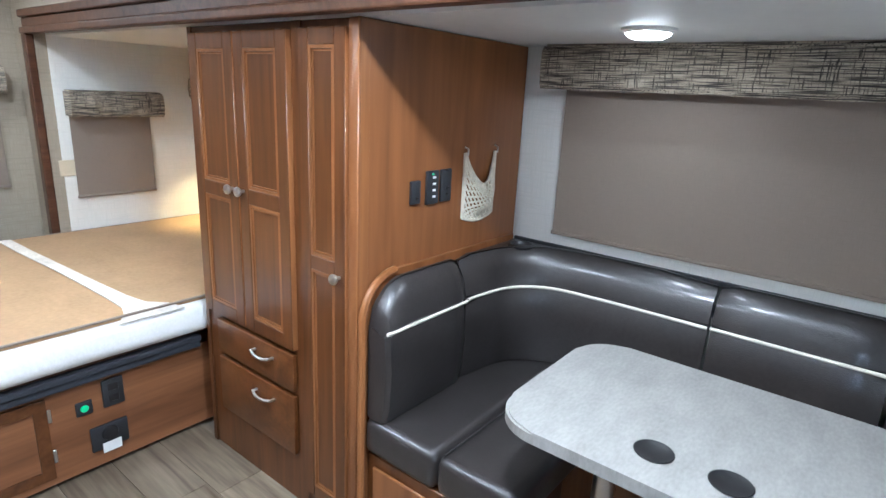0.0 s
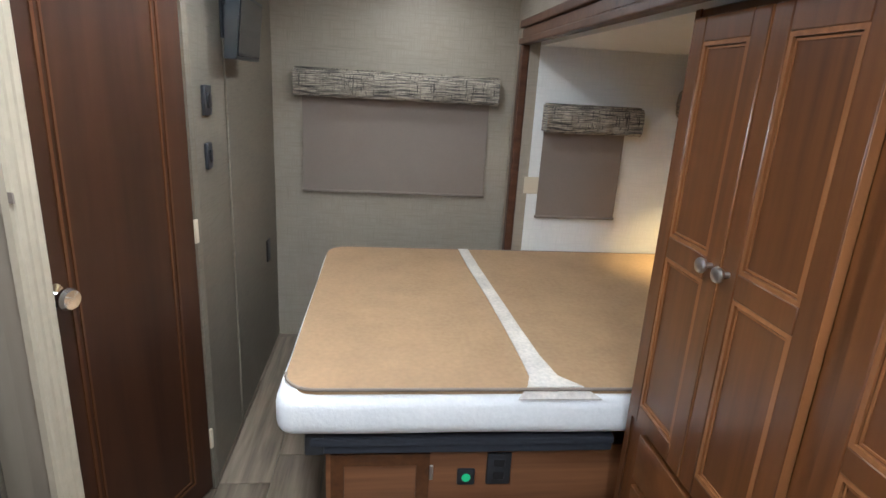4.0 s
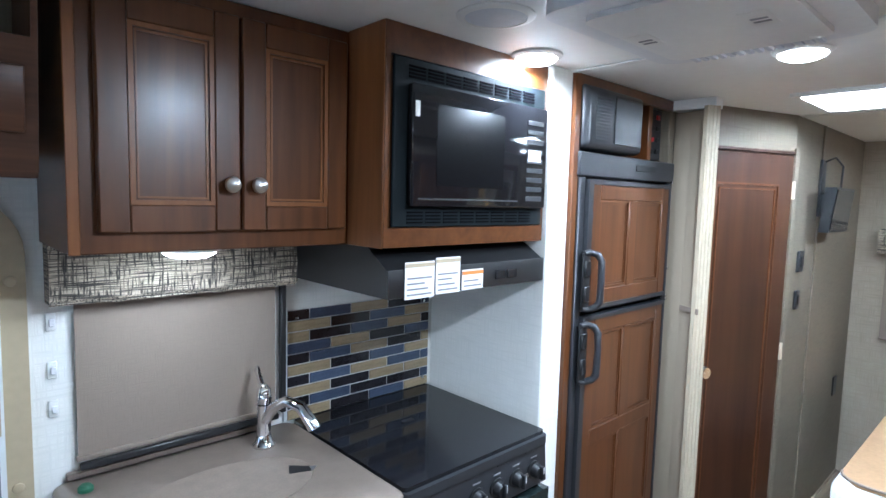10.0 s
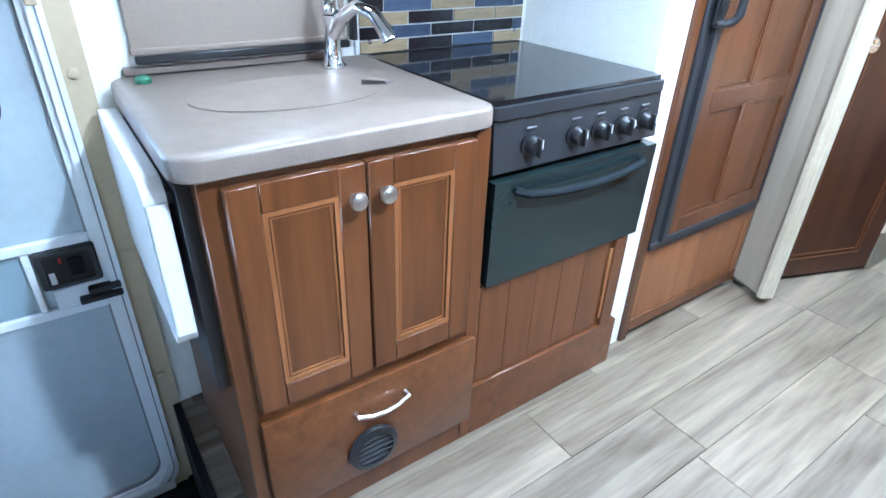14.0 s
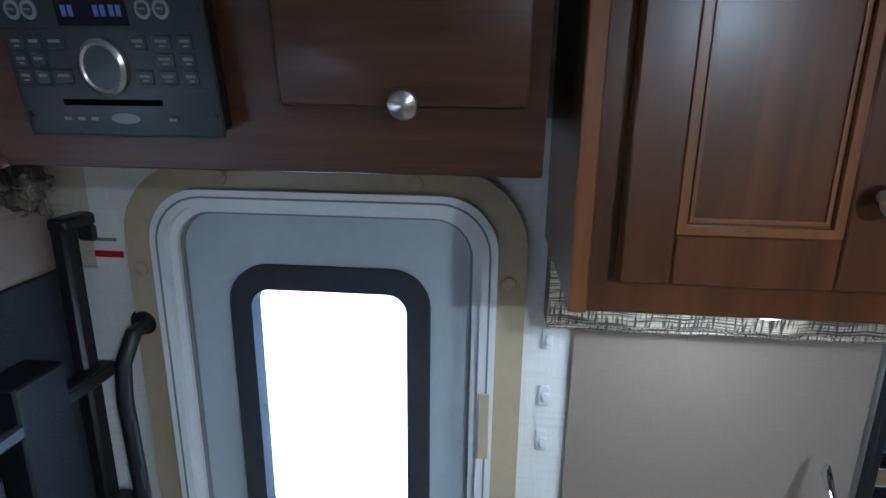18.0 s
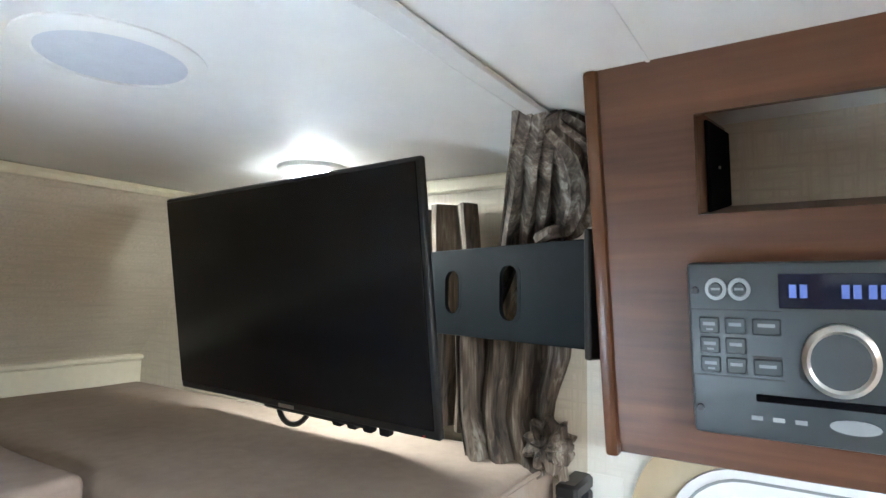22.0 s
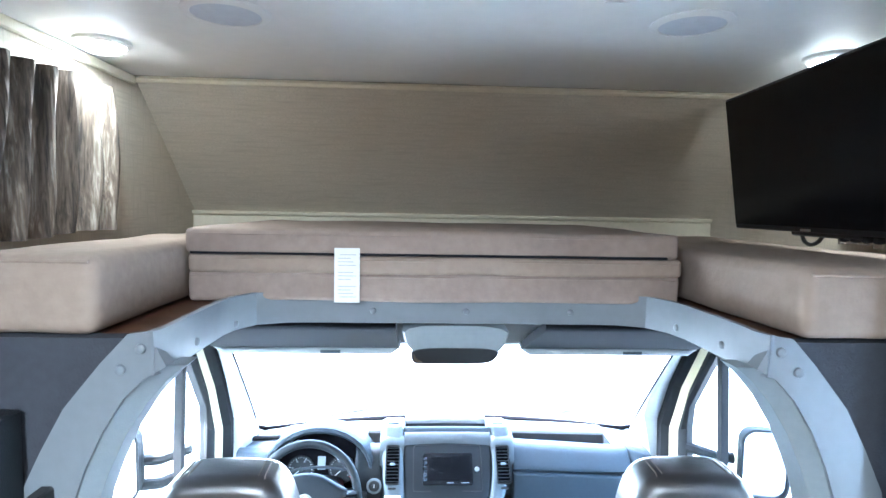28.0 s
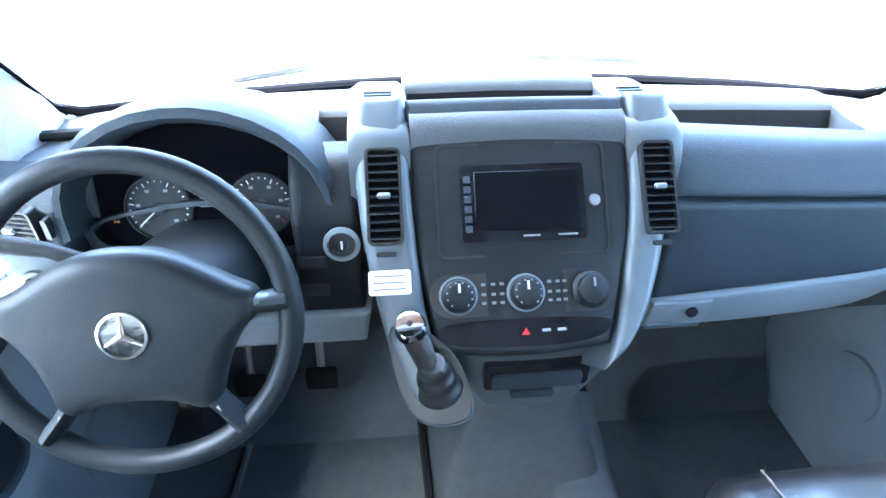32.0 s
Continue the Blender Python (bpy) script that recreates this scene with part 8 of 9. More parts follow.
trough = rounded([(2.20, 0.44), (2.192, 0.60), (2.186, 0.66), (2.200, 0.695), (2.222, 0.700), (2.240, 0.690), (2.252, 0.640), (2.360, 0.640), (2.378, 0.700), (2.40, 0.712), (2.46, 0.706), (2.63, 0.655), (2.63, 0.42)], 2)
filled = rounded([(2.20, 0.44), (2.192, 0.60), (2.186, 0.655), (2.200, 0.685), (2.230, 0.694), (2.262, 0.694), (2.30, 0.694), (2.34, 0.694), (2.378, 0.700), (2.40, 0.704), (2.46, 0.700), (2.63, 0.655), (2.63, 0.42)], 2)


def across(prof, xs):
    """A profile carried across the width; dy and dz let it fall back and down towards the door."""
    return loft([[(x, y + dy, z + dz) for y, z in prof] for x, dy, dz in xs])


part("driver_body", across(trough, ((-0.232, 0, 0), (-0.30, 0, 0))), D_TOP, da)
behind = rounded([(2.275, 0.44), (2.275, 0.60), (2.280, 0.655), (2.292, 0.672), (2.31, 0.684), (2.33, 0.690), (2.345, 0.694), (2.36, 0.698), (2.378, 0.702), (2.40, 0.710), (2.46, 0.706), (2.63, 0.655), (2.63, 0.42)], 2)
part("cowl_top", across(behind, ((-0.30, 0, 0), (-0.46, 0, -0.004), (-0.62, 0, -0.012))), D_TOP, da)
part("driver_end", across(filled, ((-0.62, 0.012, -0.012), (-0.70, 0.02, -0.018), (-0.765, 0.035, -0.03))), D_TOP, da)
part("passenger_body", across(trough, ((0.245, 0, 0), (0.45, 0, -0.004), (0.66, 0.010, -0.014))), D_TOP, da)
part("passenger_end", across(filled, ((0.66, 0.010, -0.014), (0.73, 0.02, -0.02), (0.80, 0.035, -0.03))), D_TOP, da)
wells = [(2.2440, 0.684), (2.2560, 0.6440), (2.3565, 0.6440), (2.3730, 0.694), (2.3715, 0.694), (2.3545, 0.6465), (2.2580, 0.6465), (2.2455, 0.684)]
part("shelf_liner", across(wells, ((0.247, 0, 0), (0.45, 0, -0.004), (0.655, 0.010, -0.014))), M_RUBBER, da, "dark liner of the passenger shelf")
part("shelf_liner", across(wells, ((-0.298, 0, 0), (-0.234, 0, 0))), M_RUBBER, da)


def lean_pas(x, z):
    q = max(x - 0.60, 0)
    return 2.108 + 0.55 * max(z - 0.645, 0) ** 1.25 * 3.2 + 0.12 * (z - 0.50) * (z > 0.50) + 0.18 * max(0.47 - z, 0) + 1.4 * q * q


part("upper_flap", panel(lambda t: 0.243, lambda t: 0.688, lambda s: 0.650 - 0.016 * s, lambda s: 0.722 - 0.020 * s, lean_pas, 0.016, 0.05), D_MID, da, "slate flap over the glove box")
part("glove_door", panel(lambda t: 0.240 + 0.003 * t, lambda t: 0.686, lambda s: 0.470 + 0.040 * s, lambda s: 0.646 - 0.016 * s, lean_pas, 0.010, 0.05), D_MID, da, "slate glove box door")
part("end_panel", panel(lambda t: 0.690, lambda t: 0.792 - 0.012 * t, lambda s: 0.512 + 0.010 * s, lambda s: 0.702 - 0.030 * s, lean_pas, 0.014, 0.06), D_MID, da, "dash end round the side vent")
part("kick_strip", panel(lambda t: 0.205 + 0.03 * t, lambda t: 0.768, lambda s: knots([(0, 0.392), (0.4, 0.396), (0.75, 0.425), (1, 0.500)], s), lambda s: 0.466 + 0.052 * s, lean_pas, 0.012, 0.05, 16), D_LIGHT, da, "pale grey lower strip")
part("latch_plate", panel(lambda t: 0.243, lambda t: 0.348, lambda s: 0.402, lambda s: 0.466, lambda x, z: lean_pas(x, z) - 0.006, 0.005, 0.02, 4, 4), D_LIGHT, da)
part("latch_slot", panel(lambda t: 0.247, lambda t: 0.344, lambda s: 0.398, lambda s: 0.411, lambda x, z: lean_pas(x, z) - 0.0085, 0.003, 0.004, 3, 3), D_SILVER, da)
part("latch_lock", lathe(bmesh.new(), [(0.010, 0), (0.010, 0.004), (0.006, 0.005), (0, 0.005)], Matrix.Translation((0.315, 2.103, 0.444)) @ pose(0, 0, 0, 86), 14), M_BLACK, da)
part("under_cover", loft([[(x, y, z) for y, z in rounded([(2.13, 0.405), (2.22, 0.33), (2.40, 0.20), (2.45, 0.20), (2.45, 0.42)], 1)] for x in (0.20, 0.50, 0.79)]), M_MAT, da, "dark cover under the glove box")

# driver's side faces
def lean_drv(x, z):
    q = max(-0.62 - x, 0)
    return 2.122 + 0.55 * max(z - 0.645, 0) ** 1.25 * 3.0 + 0.10 * (z - 0.50) * (z > 0.50) + 0.15 * max(0.47 - z, 0) + 1.2 * q * q


part("driver_face", panel(lambda t: -0.330, lambda t: -0.232 + 0.002 * t, lambda s: 0.468, lambda s: 0.708, lean_drv, 0.014, 0.05), D_DARK, da)
part("driver_face", panel(lambda t: -0.775 + 0.008 * t, lambda t: -0.640, lambda s: 0.470, lambda s: 0.690 + 0.008 * s, lean_drv, 0.014, 0.05), D_MID, da)
part("driver_apron", panel(lambda t: -0.640, lambda t: -0.330, lambda s: 0.468, lambda s: 0.548, lambda x, z: lean_drv(x, z) + 0.004, 0.012, 0.05), D_MID, da)
part("driver_strip", panel(lambda t: -0.72, lambda t: -0.222 - 0.012 * (1 - t), lambda s: 0.385, lambda s: 0.464, lean_drv, 0.012, 0.05, 14), D_LIGHT, da, "pale grey lower strip")
for k in range(2):
    part("blank_switch", panel(lambda t: -0.328, lambda t: -0.283, lambda s: 0.505 + 0.05 * k, lambda s: 0.527 + 0.05 * k, lambda x, z: lean_drv(x, z) - 0.002, 0.003, 0.004, 3, 3), M_BLACK, da)
part("demist_bar", tube(bmesh.new(), [(-0.78, 2.36, 0.676), (-0.64, 2.345, 0.690)], 0.010, 8), M_RUBBER, da, "black demister slot")
for xa, xb in ((-0.60, -0.42), (0.30, 0.72)):
    part("demist_strip", B(xa, xb, 2.535, 2.553, 0.682, 0.6865, 0.001), M_RUBBER, da, "black demister slot")

# raised middle with a deep tray
part("centre_top", across(rounded([(2.165, 0.66), (2.168, 0.715), (2.180, 0.750), (2.200, 0.766), (2.222, 0.764), (2.234, 0.745), (2.240, 0.700), (2.325, 0.700), (2.335, 0.752), (2.352, 0.768), (2.40, 0.760), (2.61, 0.672), (2.61, 0.45), (2.2, 0.5)], 2), ((-0.152, 0, 0), (-0.06, 0, 0.003), (0.06, 0, 0.003), (0.164, 0, 0))), D_TOP, da, "grey top of the console with a deep tray")
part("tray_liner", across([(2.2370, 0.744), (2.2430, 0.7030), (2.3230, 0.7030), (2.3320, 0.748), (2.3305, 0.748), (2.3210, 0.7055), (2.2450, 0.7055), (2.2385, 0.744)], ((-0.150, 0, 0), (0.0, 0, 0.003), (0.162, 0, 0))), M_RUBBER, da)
for xa, xb in ((-0.240, -0.1525), (0.1645, 0.250)):
    q = 0.012
    prof = rounded([(2.150, 0.66), (2.156, 0.715), (2.172, 0.748), (2.20, 0.762), (2.26, 0.766), (2.34, 0.762), (2.40, 0.748), (2.61, 0.668), (2.61, 0.45), (2.2, 0.5)], 2)
    part("stack_shoulder", loft([[(x, y, z - dz) for y, z in prof] for x, dz in ((xa, 0.010), (xa + q, 0.002), (xb - q, 0.002), (xb, 0.010))]), D_SILVER, da)
    for k in range(5):
        part("demist_slot", B(xa + 0.022, xb - 0.022, 2.245 + k * 0.013, 2.250 + k * 0.013, 0.7605, 0.7652, 0.001), D_MID, da)


def louvre(parent, x0, x1, z0, z1, y, slats=7):
    """A slatted outlet standing a little proud of the surface at y."""
    v = part("air_vent", ring(bmesh.new(), rrect(x0, x1, z0, z1, 0.008, 3), rrect(x0 + 0.004, x1 - 0.004, z0 + 0.004, z1 - 0.004, 0.006, 3), "y", y - 0.010, y + 0.006), M_BLACK, parent, "black slatted air vent")
    part("throat", B(x0 + 0.003, x1 - 0.003, y - 0.0015, y + 0.004, z0 + 0.003, z1 - 0.003, 0), M_SEAL, v)
    for i in range(slats):
        q = z0 + 0.010 + (z1 - z0 - 0.020) * i / (slats - 1)
        part("slat", prism(bmesh.new(), [(y - 0.010, q - 0.0030), (y - 0.002, q + 0.0014), (y - 0.002, q + 0.0028), (y - 0.010, q - 0.0012)], "x", x0 + 0.004, x1 - 0.004), D_DARK, v)
    zc = (z0 + z1) / 2
    part("vane_tab", B((x0 + x1) / 2 - 0.009, (x0 + x1) / 2 + 0.009, y - 0.015, y - 0.008, zc - 0.004, zc + 0.004, 0.002), D_LIGHT, v)
    return v


ev = thing("side_vent", pose(0.730, 2.148, 0, 0, 0, 20), "black slatted side vent in the dash end", "vent")
louvre(ev, -0.048, 0.048, 0.594, 0.660, -0.003, 7)
part("vent_wheel", prism(bmesh.new(), rrect(-0.060, -0.052, 0.615, 0.647, 0.003, 3), "y", -0.008, 0.004), M_BLACK, ev)
ev2 = thing("side_vent", pose(-0.705, 2.148, 0, 0, 0, -12), "black slatted side vent in the dash end", "vent")
louvre(ev2, -0.040, 0.040, 0.606, 0.672, -0.003, 7)
part("vent_wheel", prism(bmesh.new(), rrect(0.047, 0.055, 0.625, 0.657, 0.003, 3), "y", -0.008, 0.004), M_BLACK, ev2)
ls = thing("lamp_switch", pose(-0.700, 2.136, 0.535) @ pose(0, 0, 0, 0, 0, -10), "round black headlamp switch on the dash", "switch")
part("bezel", lathe(bmesh.new(), [(0.034, 0), (0.033, 0.005), (0.026, 0.006), (0.025, 0.002), (0, 0.002)], pose(0, 0, 0, 90), 26), M_BLACK, ls)
part("dial", lathe(bmesh.new(), [(0.021, 0.002), (0.020, 0.014), (0.017, 0.018), (0, 0.018)], pose(0, 0, 0, 90), 22), D_DARK, ls)
part("grip", B(-0.003, 0.003, -0.026, -0.017, -0.017, 0.017, 0.001), D_MID, ls)

# centre stack, its face leaning back
CS = Matrix.Translation((0.0, 2.03, 0.57)) @ pose(0, 0, 0, -42)
ce = thing("centre_stack", CS, "centre console with radio, dials and air vents", "console")


def bow(x, z):
    return 0.16 * x * x - 0.004


part("core", panel(between([(0, -0.128), (0.25, -0.141), (0.5, -0.151), (1, -0.158)]), between([(0, 0.118), (0.25, 0.140), (0.55, 0.163), (1, 0.170)]), lambda s: -0.078 - 0.010 * math.sin(math.pi * s), lambda s: 0.252, bow, 0.012, 0.16, 12, 14), D_DARK, ce)
part("top_cap", panel(lambda t: -0.157, lambda t: 0.169, lambda s: 0.2535, lambda s: 0.287, bow, 0.012, 0.10, 12, 4), D_MID, ce, "slate lid above the radio")
WT = 0.292
part("silver_wing", panel(between([(0, -0.158), (0.12, -0.184), (0.3, -0.205), (0.55, -0.225), (0.85, -0.233), (1, -0.226)]), between([(0, -0.112), (0.12, -0.126), (0.3, -0.1425), (0.6, -0.1525), (1, -0.1595)]), lambda s: -0.150 + 0.012 * s, lambda s: WT, lambda x, z: bow(x, z) - 0.008, 0.016, 0.15, 6, 18), D_SILVER, ce, "silver grey side wing")
part("silver_wing", panel(between([(0, 0.106), (0.12, 0.126), (0.3, 0.1435), (0.6, 0.1645), (1, 0.1715)]), between([(0, 0.142), (0.12, 0.172), (0.3, 0.200), (0.55, 0.224), (0.85, 0.242), (1, 0.236)]), lambda s: -0.115 + 0.030 * s, lambda s: WT, lambda x, z: bow(x, z) - 0.008, 0.016, 0.15, 6, 18), D_SILVER, ce, "silver grey side wing")
for s in (-1, 1):
    c = -0.192 if s < 0 else 0.203
    louvre(ce, c - 0.025, c + 0.025, 0.074, 0.210, bow(c, 0) - 0.009, 11)
    part("vent_wheel", prism(bmesh.new(), rrect(c - 0.014, c + 0.014, 0.058, 0.065, 0.003, 3), "y", bow(c, 0) - 0.0115, bow(c, 0) - 0.004), M_BLACK, ce)
part("bezel", ring(bmesh.new(), rrect(-0.120, 0.128, 0.052, 0.216, 0.010, 3), rrect(-0.1165, 0.1245, 0.0555, 0.2125, 0.008, 3), "y", -0.0035, 0.006), M_BLACK, ce, "fine groove round the radio panel")
ra = part("radio", prism(bmesh.new(), rrect(-0.085, 0.092, 0.073, 0.182, 0.006, 3), "y", -0.012, 0.004), M_GLOSS, ce, "black touch-screen radio")
part("screen", B(-0.066, 0.084, -0.0135, -0.0122, 0.088, 0.172, 0.001), M_SCREEN, ra)
for i in range(6):
    part("side_key", B(-0.081, -0.071, -0.0138, -0.0122, 0.086 + i * 0.014, 0.096 + i * 0.014, 0.001), D_MID, ra)
for a, b in ((0.0, 0.024), (0.05, 0.078)):
    part("bezel_print", B(a, b, -0.0132, -0.0121, 0.078, 0.0805, 0), M_KEYP, ra)
part("lock_button", lathe(bmesh.new(), [(0.009, 0), (0.008, 0.004), (0, 0.004)], Matrix.Translation((0.109, -0.0025, 0.128)) @ pose(0, 0, 0, 90), 14), M_STEEL, ce)
part("climate_strip", prism(bmesh.new(), rrect(-0.135, 0.128, -0.030, 0.030, 0.028, 6), "y", -0.0035, 0.008), M_BLACK, ce)
for i, x in enumerate((-0.096, -0.001, 0.092)):
    k = part("dial", lathe(bmesh.new(), [(0.0265, 0), (0.0265, 0.006), (0.022, 0.010), (0.0205, 0.020), (0.017, 0.023), (0, 0.024)], Matrix.Translation((x, -0.002, 0.0)) @ pose(0, 0, 0, 90), 28), D_DARK, ce, "round climate dial")
    if i < 2:
        part("dial_ring", lathe(bmesh.new(), [(0.0270, 0.003), (0.0270, 0.0065), (0.0250, 0.0080)], Matrix.Translation((x, -0.002, 0.0)) @ pose(0, 0, 0, 90), 28), D_SILVER, k, "grey dial ring")
        for q in range(10):
            a = radians(-50 + q * 31)
            part("mark", B(x + 0.0175 * math.cos(a) - 0.0012, x + 0.0175 * math.cos(a) + 0.0012, -0.0268, -0.0255, 0.0175 * math.sin(a) - 0.0012, 0.0175 * math.sin(a) + 0.0012, 0), M_KEYP, k)
    part("pointer", B(x - 0.0015, x + 0.0015, -0.0272, -0.0255, 0.004, 0.016, 0), M_ALU if i < 2 else M_KEYP, k)
for x in (-0.060, -0.046, -0.034, 0.034, 0.046, 0.056):
    for z in (0.014, 0.0, -0.012):
        part("key_print", B(x - 0.003, x + 0.003, -0.0042, -0.0036, z - 0.002, z + 0.002, 0), M_KEYP, ce)
sw = part("switch_strip", prism(bmesh.new(), rounded([(-0.128, -0.036), (-0.124, -0.064), (-0.06, -0.074), (0.06, -0.074), (0.112, -0.063), (0.122, -0.036)], 2), "y", -0.008, 0.006), M_GLOSS, ce, "glossy switch strip")
part("hazard_key", prism(bmesh.new(), [(-0.010, -0.058), (0.001, -0.058), (-0.0045, -0.048)], "y", -0.0105, -0.0082), M_RED, sw)
for x in (0.018, 0.04):
    part("key", B(x, x + 0.012, -0.0098, -0.0082, -0.055, -0.051, 0), M_KEYP, sw)
stk = part("sticker", prism(bmesh.new(), rrect(-0.218, -0.160, 0.006, 0.040, 0.004, 3), "y", -0.0088, -0.0050), M_LAB, ce, "white printed sticker")
for i in range(3):
    part("print_line", B(-0.212, -0.168, -0.0096, -0.0089, 0.013 + i * 0.009, 0.0145 + i * 0.009, 0), T_BLUE, stk)

# lower console with the open bin, standing below the stack
lc = thing("lower_console", pose(0, 0, 0), "pale grey lower console with an open black bin", "console")


def low_face(x, z):
    return 2.035 + 0.30 * max(0.44 - z, 0) + 0.5 * (x - 0.03) ** 2


part("shell", panel(between([(0, -0.030), (0.4, -0.070), (1, -0.095)]), between([(0, 0.140), (0.35, 0.168), (0.7, 0.186), (1, 0.192)]), lambda s: 0.225 - 0.010 * math.sin(math.pi * s), lambda s: 0.465, low_face, 0.022, 0.20, 12, 10), D_SILVER, lc)
bn = part("bin", prism(bmesh.new(), rrect(-0.048, 0.124, 0.362, 0.418, 0.010, 4), "y", 2.033, 2.055), M_GLOSS, lc, "open black storage bin")
part("bin_lip", prism(bmesh.new(), rrect(-0.036, 0.112, 0.366, 0.398, 0.008, 4), "y", 2.028, 2.0329), D_MID, bn)
part("pull_notch", prism(bmesh.new(), rrect(0.005, 0.080, 0.312, 0.330, 0.006, 3), "y", 2.052, 2.075), D_MID, lc)
part("skirt", loft([[(x, y, z) for x, y in rounded([(xa, 2.42), (xa, yf + 0.03), (xa + 0.03, yf), (xb - 0.03, yf), (xb, yf + 0.03), (xb, 2.42)], 2)] for z, xa, xb, yf in ((0.25, -0.055, 0.165, 2.105), (0.14, -0.075, 0.190, 2.10), (0.04, -0.100, 0.225, 2.075), (-0.02, -0.115, 0.25, 2.04), (-0.07, -0.12, 0.27, 1.98))]), M_MAT, lc)

gs = thing("gear_shifter", CS, "gear shifter with a chrome-ringed knob and leather boot", "gear shifter")
pod = rounded([(-0.196, -0.036), (-0.150, -0.040), (-0.104, -0.080), (-0.084, -0.140), (-0.088, -0.164), (-0.118, -0.174), (-0.160, -0.166), (-0.184, -0.120)], 2)
rimo = [(-0.139 + (x + 0.139) * 1.05, -0.118 + (z + 0.118) * 1.04) for x, z in pod]
part("surround", prism(bmesh.new(), pod, "y", -0.004, 0.06), M_BLACK, gs)
part("pod_rim", ring(bmesh.new(), rimo, pod, "y", -0.008, 0.07), D_MID, gs, "silver grey rim")
bm = bmesh.new()
rows = []
BM = Matrix.Translation((-0.128, 0.004, -0.124)) @ pose(0, 0, 0, 50, -16, 0)
for k in range(13):
    t = k / 12
    r = 0.033 - 0.016 * t + 0.0022 * math.sin(t * 16)
    rows.append((r, 0.062 * t))
part("boot", lathe(bm, rows, BM, 18), M_BLACK, gs, "wrinkled leather boot")
part("stick", tube(bmesh.new(), [(-0.142, -0.030, -0.092), (-0.162, -0.055, -0.050)], 0.015, 12), M_LEATHER, gs)
part("knob", lathe(bmesh.new(), [(0.014, -0.022), (0.020, -0.004), (0.020, 0.010), (0.015, 0.016), (0, 0.018)], Matrix.Translation((-0.165, -0.060, -0.040)) @ pose(0, 0, 0, 62, -10, 0), 20), D_DARK, gs)
part("knob_ring", lathe(bmesh.new(), [(0.0208, 0.000), (0.0208, 0.010), (0.0175, 0.0160), (0.0125, 0.0175)], Matrix.Translation((-0.165, -0.060, -0.040)) @ pose(0, 0, 0, 62, -10, 0), 20), M_CHROME, gs, "chrome cap")
ig = thing("ignition", pose(-0.257, 2.118, 0.604) @ pose(0, 0, 0, -8), "ignition lock in a pale ring", "ignition")
part("ring", lathe(bmesh.new(), [(0.027, 0), (0.027, 0.006), (0.021, 0.008), (0.020, 0.002)], pose(0, 0.004, 0, 90), 32), D_LIGHT, ig, "pale ring")
part("barrel", lathe(bmesh.new(), [(0.020, 0), (0.019, 0.006), (0.010, 0.007), (0.009, 0.004), (0, 0.004)], pose(0, 0.004, 0, 90), 24), M_SATIN, ig)
part("key_slot", B(-0.0015, 0.0015, -0.004, -0.001, -0.006, 0.006, 0), M_ALU, ig)

# instrument cluster under its arched hood
cl = thing("instrument_cluster", Matrix.Translation((-0.457, 2.205, 0.625)) @ pose(0, 0, 0, -18), "instrument cluster with two dials under a hood", "instrument cluster")
arch = [radians(a) for a in range(-12, 193, 12)]
bm = bmesh.new()
rows = []
for a in arch:
    ca, sa = math.cos(a), math.sin(a)
    k = max(sa, 0.0)
    row = []
    for w, h, y in ((0.176, 0.092, 0.012), (0.176, 0.094, -0.052 - 0.022 * k), (0.181, 0.100, -0.064 - 0.026 * k), (0.190, 0.110, -0.066 - 0.024 * k), (0.198, 0.118, -0.052 - 0.020 * k), (0.204, 0.124, -0.010), (0.206, 0.124, 0.12)):
        row.append(bm.verts.new((w * ca, y, 0.006 + h * (sa * 1.34 if sa > 0 else sa * 1.6))))
    rows.append(row)
for a, b in zip(rows, rows[1:]):
    for k in range(6):
        bm.faces.new((a[k], b[k], b[k + 1], a[k + 1]))
    bm.faces.new((a[6], b[6], b[0], a[0]))
bm.faces.new(rows[0]), bm.faces.new(rows[-1][::-1])
part("hood", bm, D_MID, cl, "arched slate hood")
part("face", prism(bmesh.new(), rounded([(-0.178, -0.015), (-0.156, 0.080), (-0.085, 0.128), (0.085, 0.128), (0.156, 0.080), (0.178, -0.015), (0.150, -0.060), (0.05, -0.072), (-0.05, -0.072), (-0.150, -0.060)], 2), "y", 0.0, 0.03), M_SEAL, cl)
part("face_rim", ring(bmesh.new(), rounded([(-0.190, -0.015), (-0.170, -0.066), (-0.06, -0.086), (0.06, -0.086), (0.170, -0.066), (0.190, -0.015), (0.0, 0.02)], 2), rounded([(-0.176, -0.015), (-0.155, -0.056), (-0.05, -0.074), (0.05, -0.074), (0.155, -0.056), (0.176, -0.015), (0.0, 0.01)], 2), "y", -0.018, 0.004), D_MID, cl)
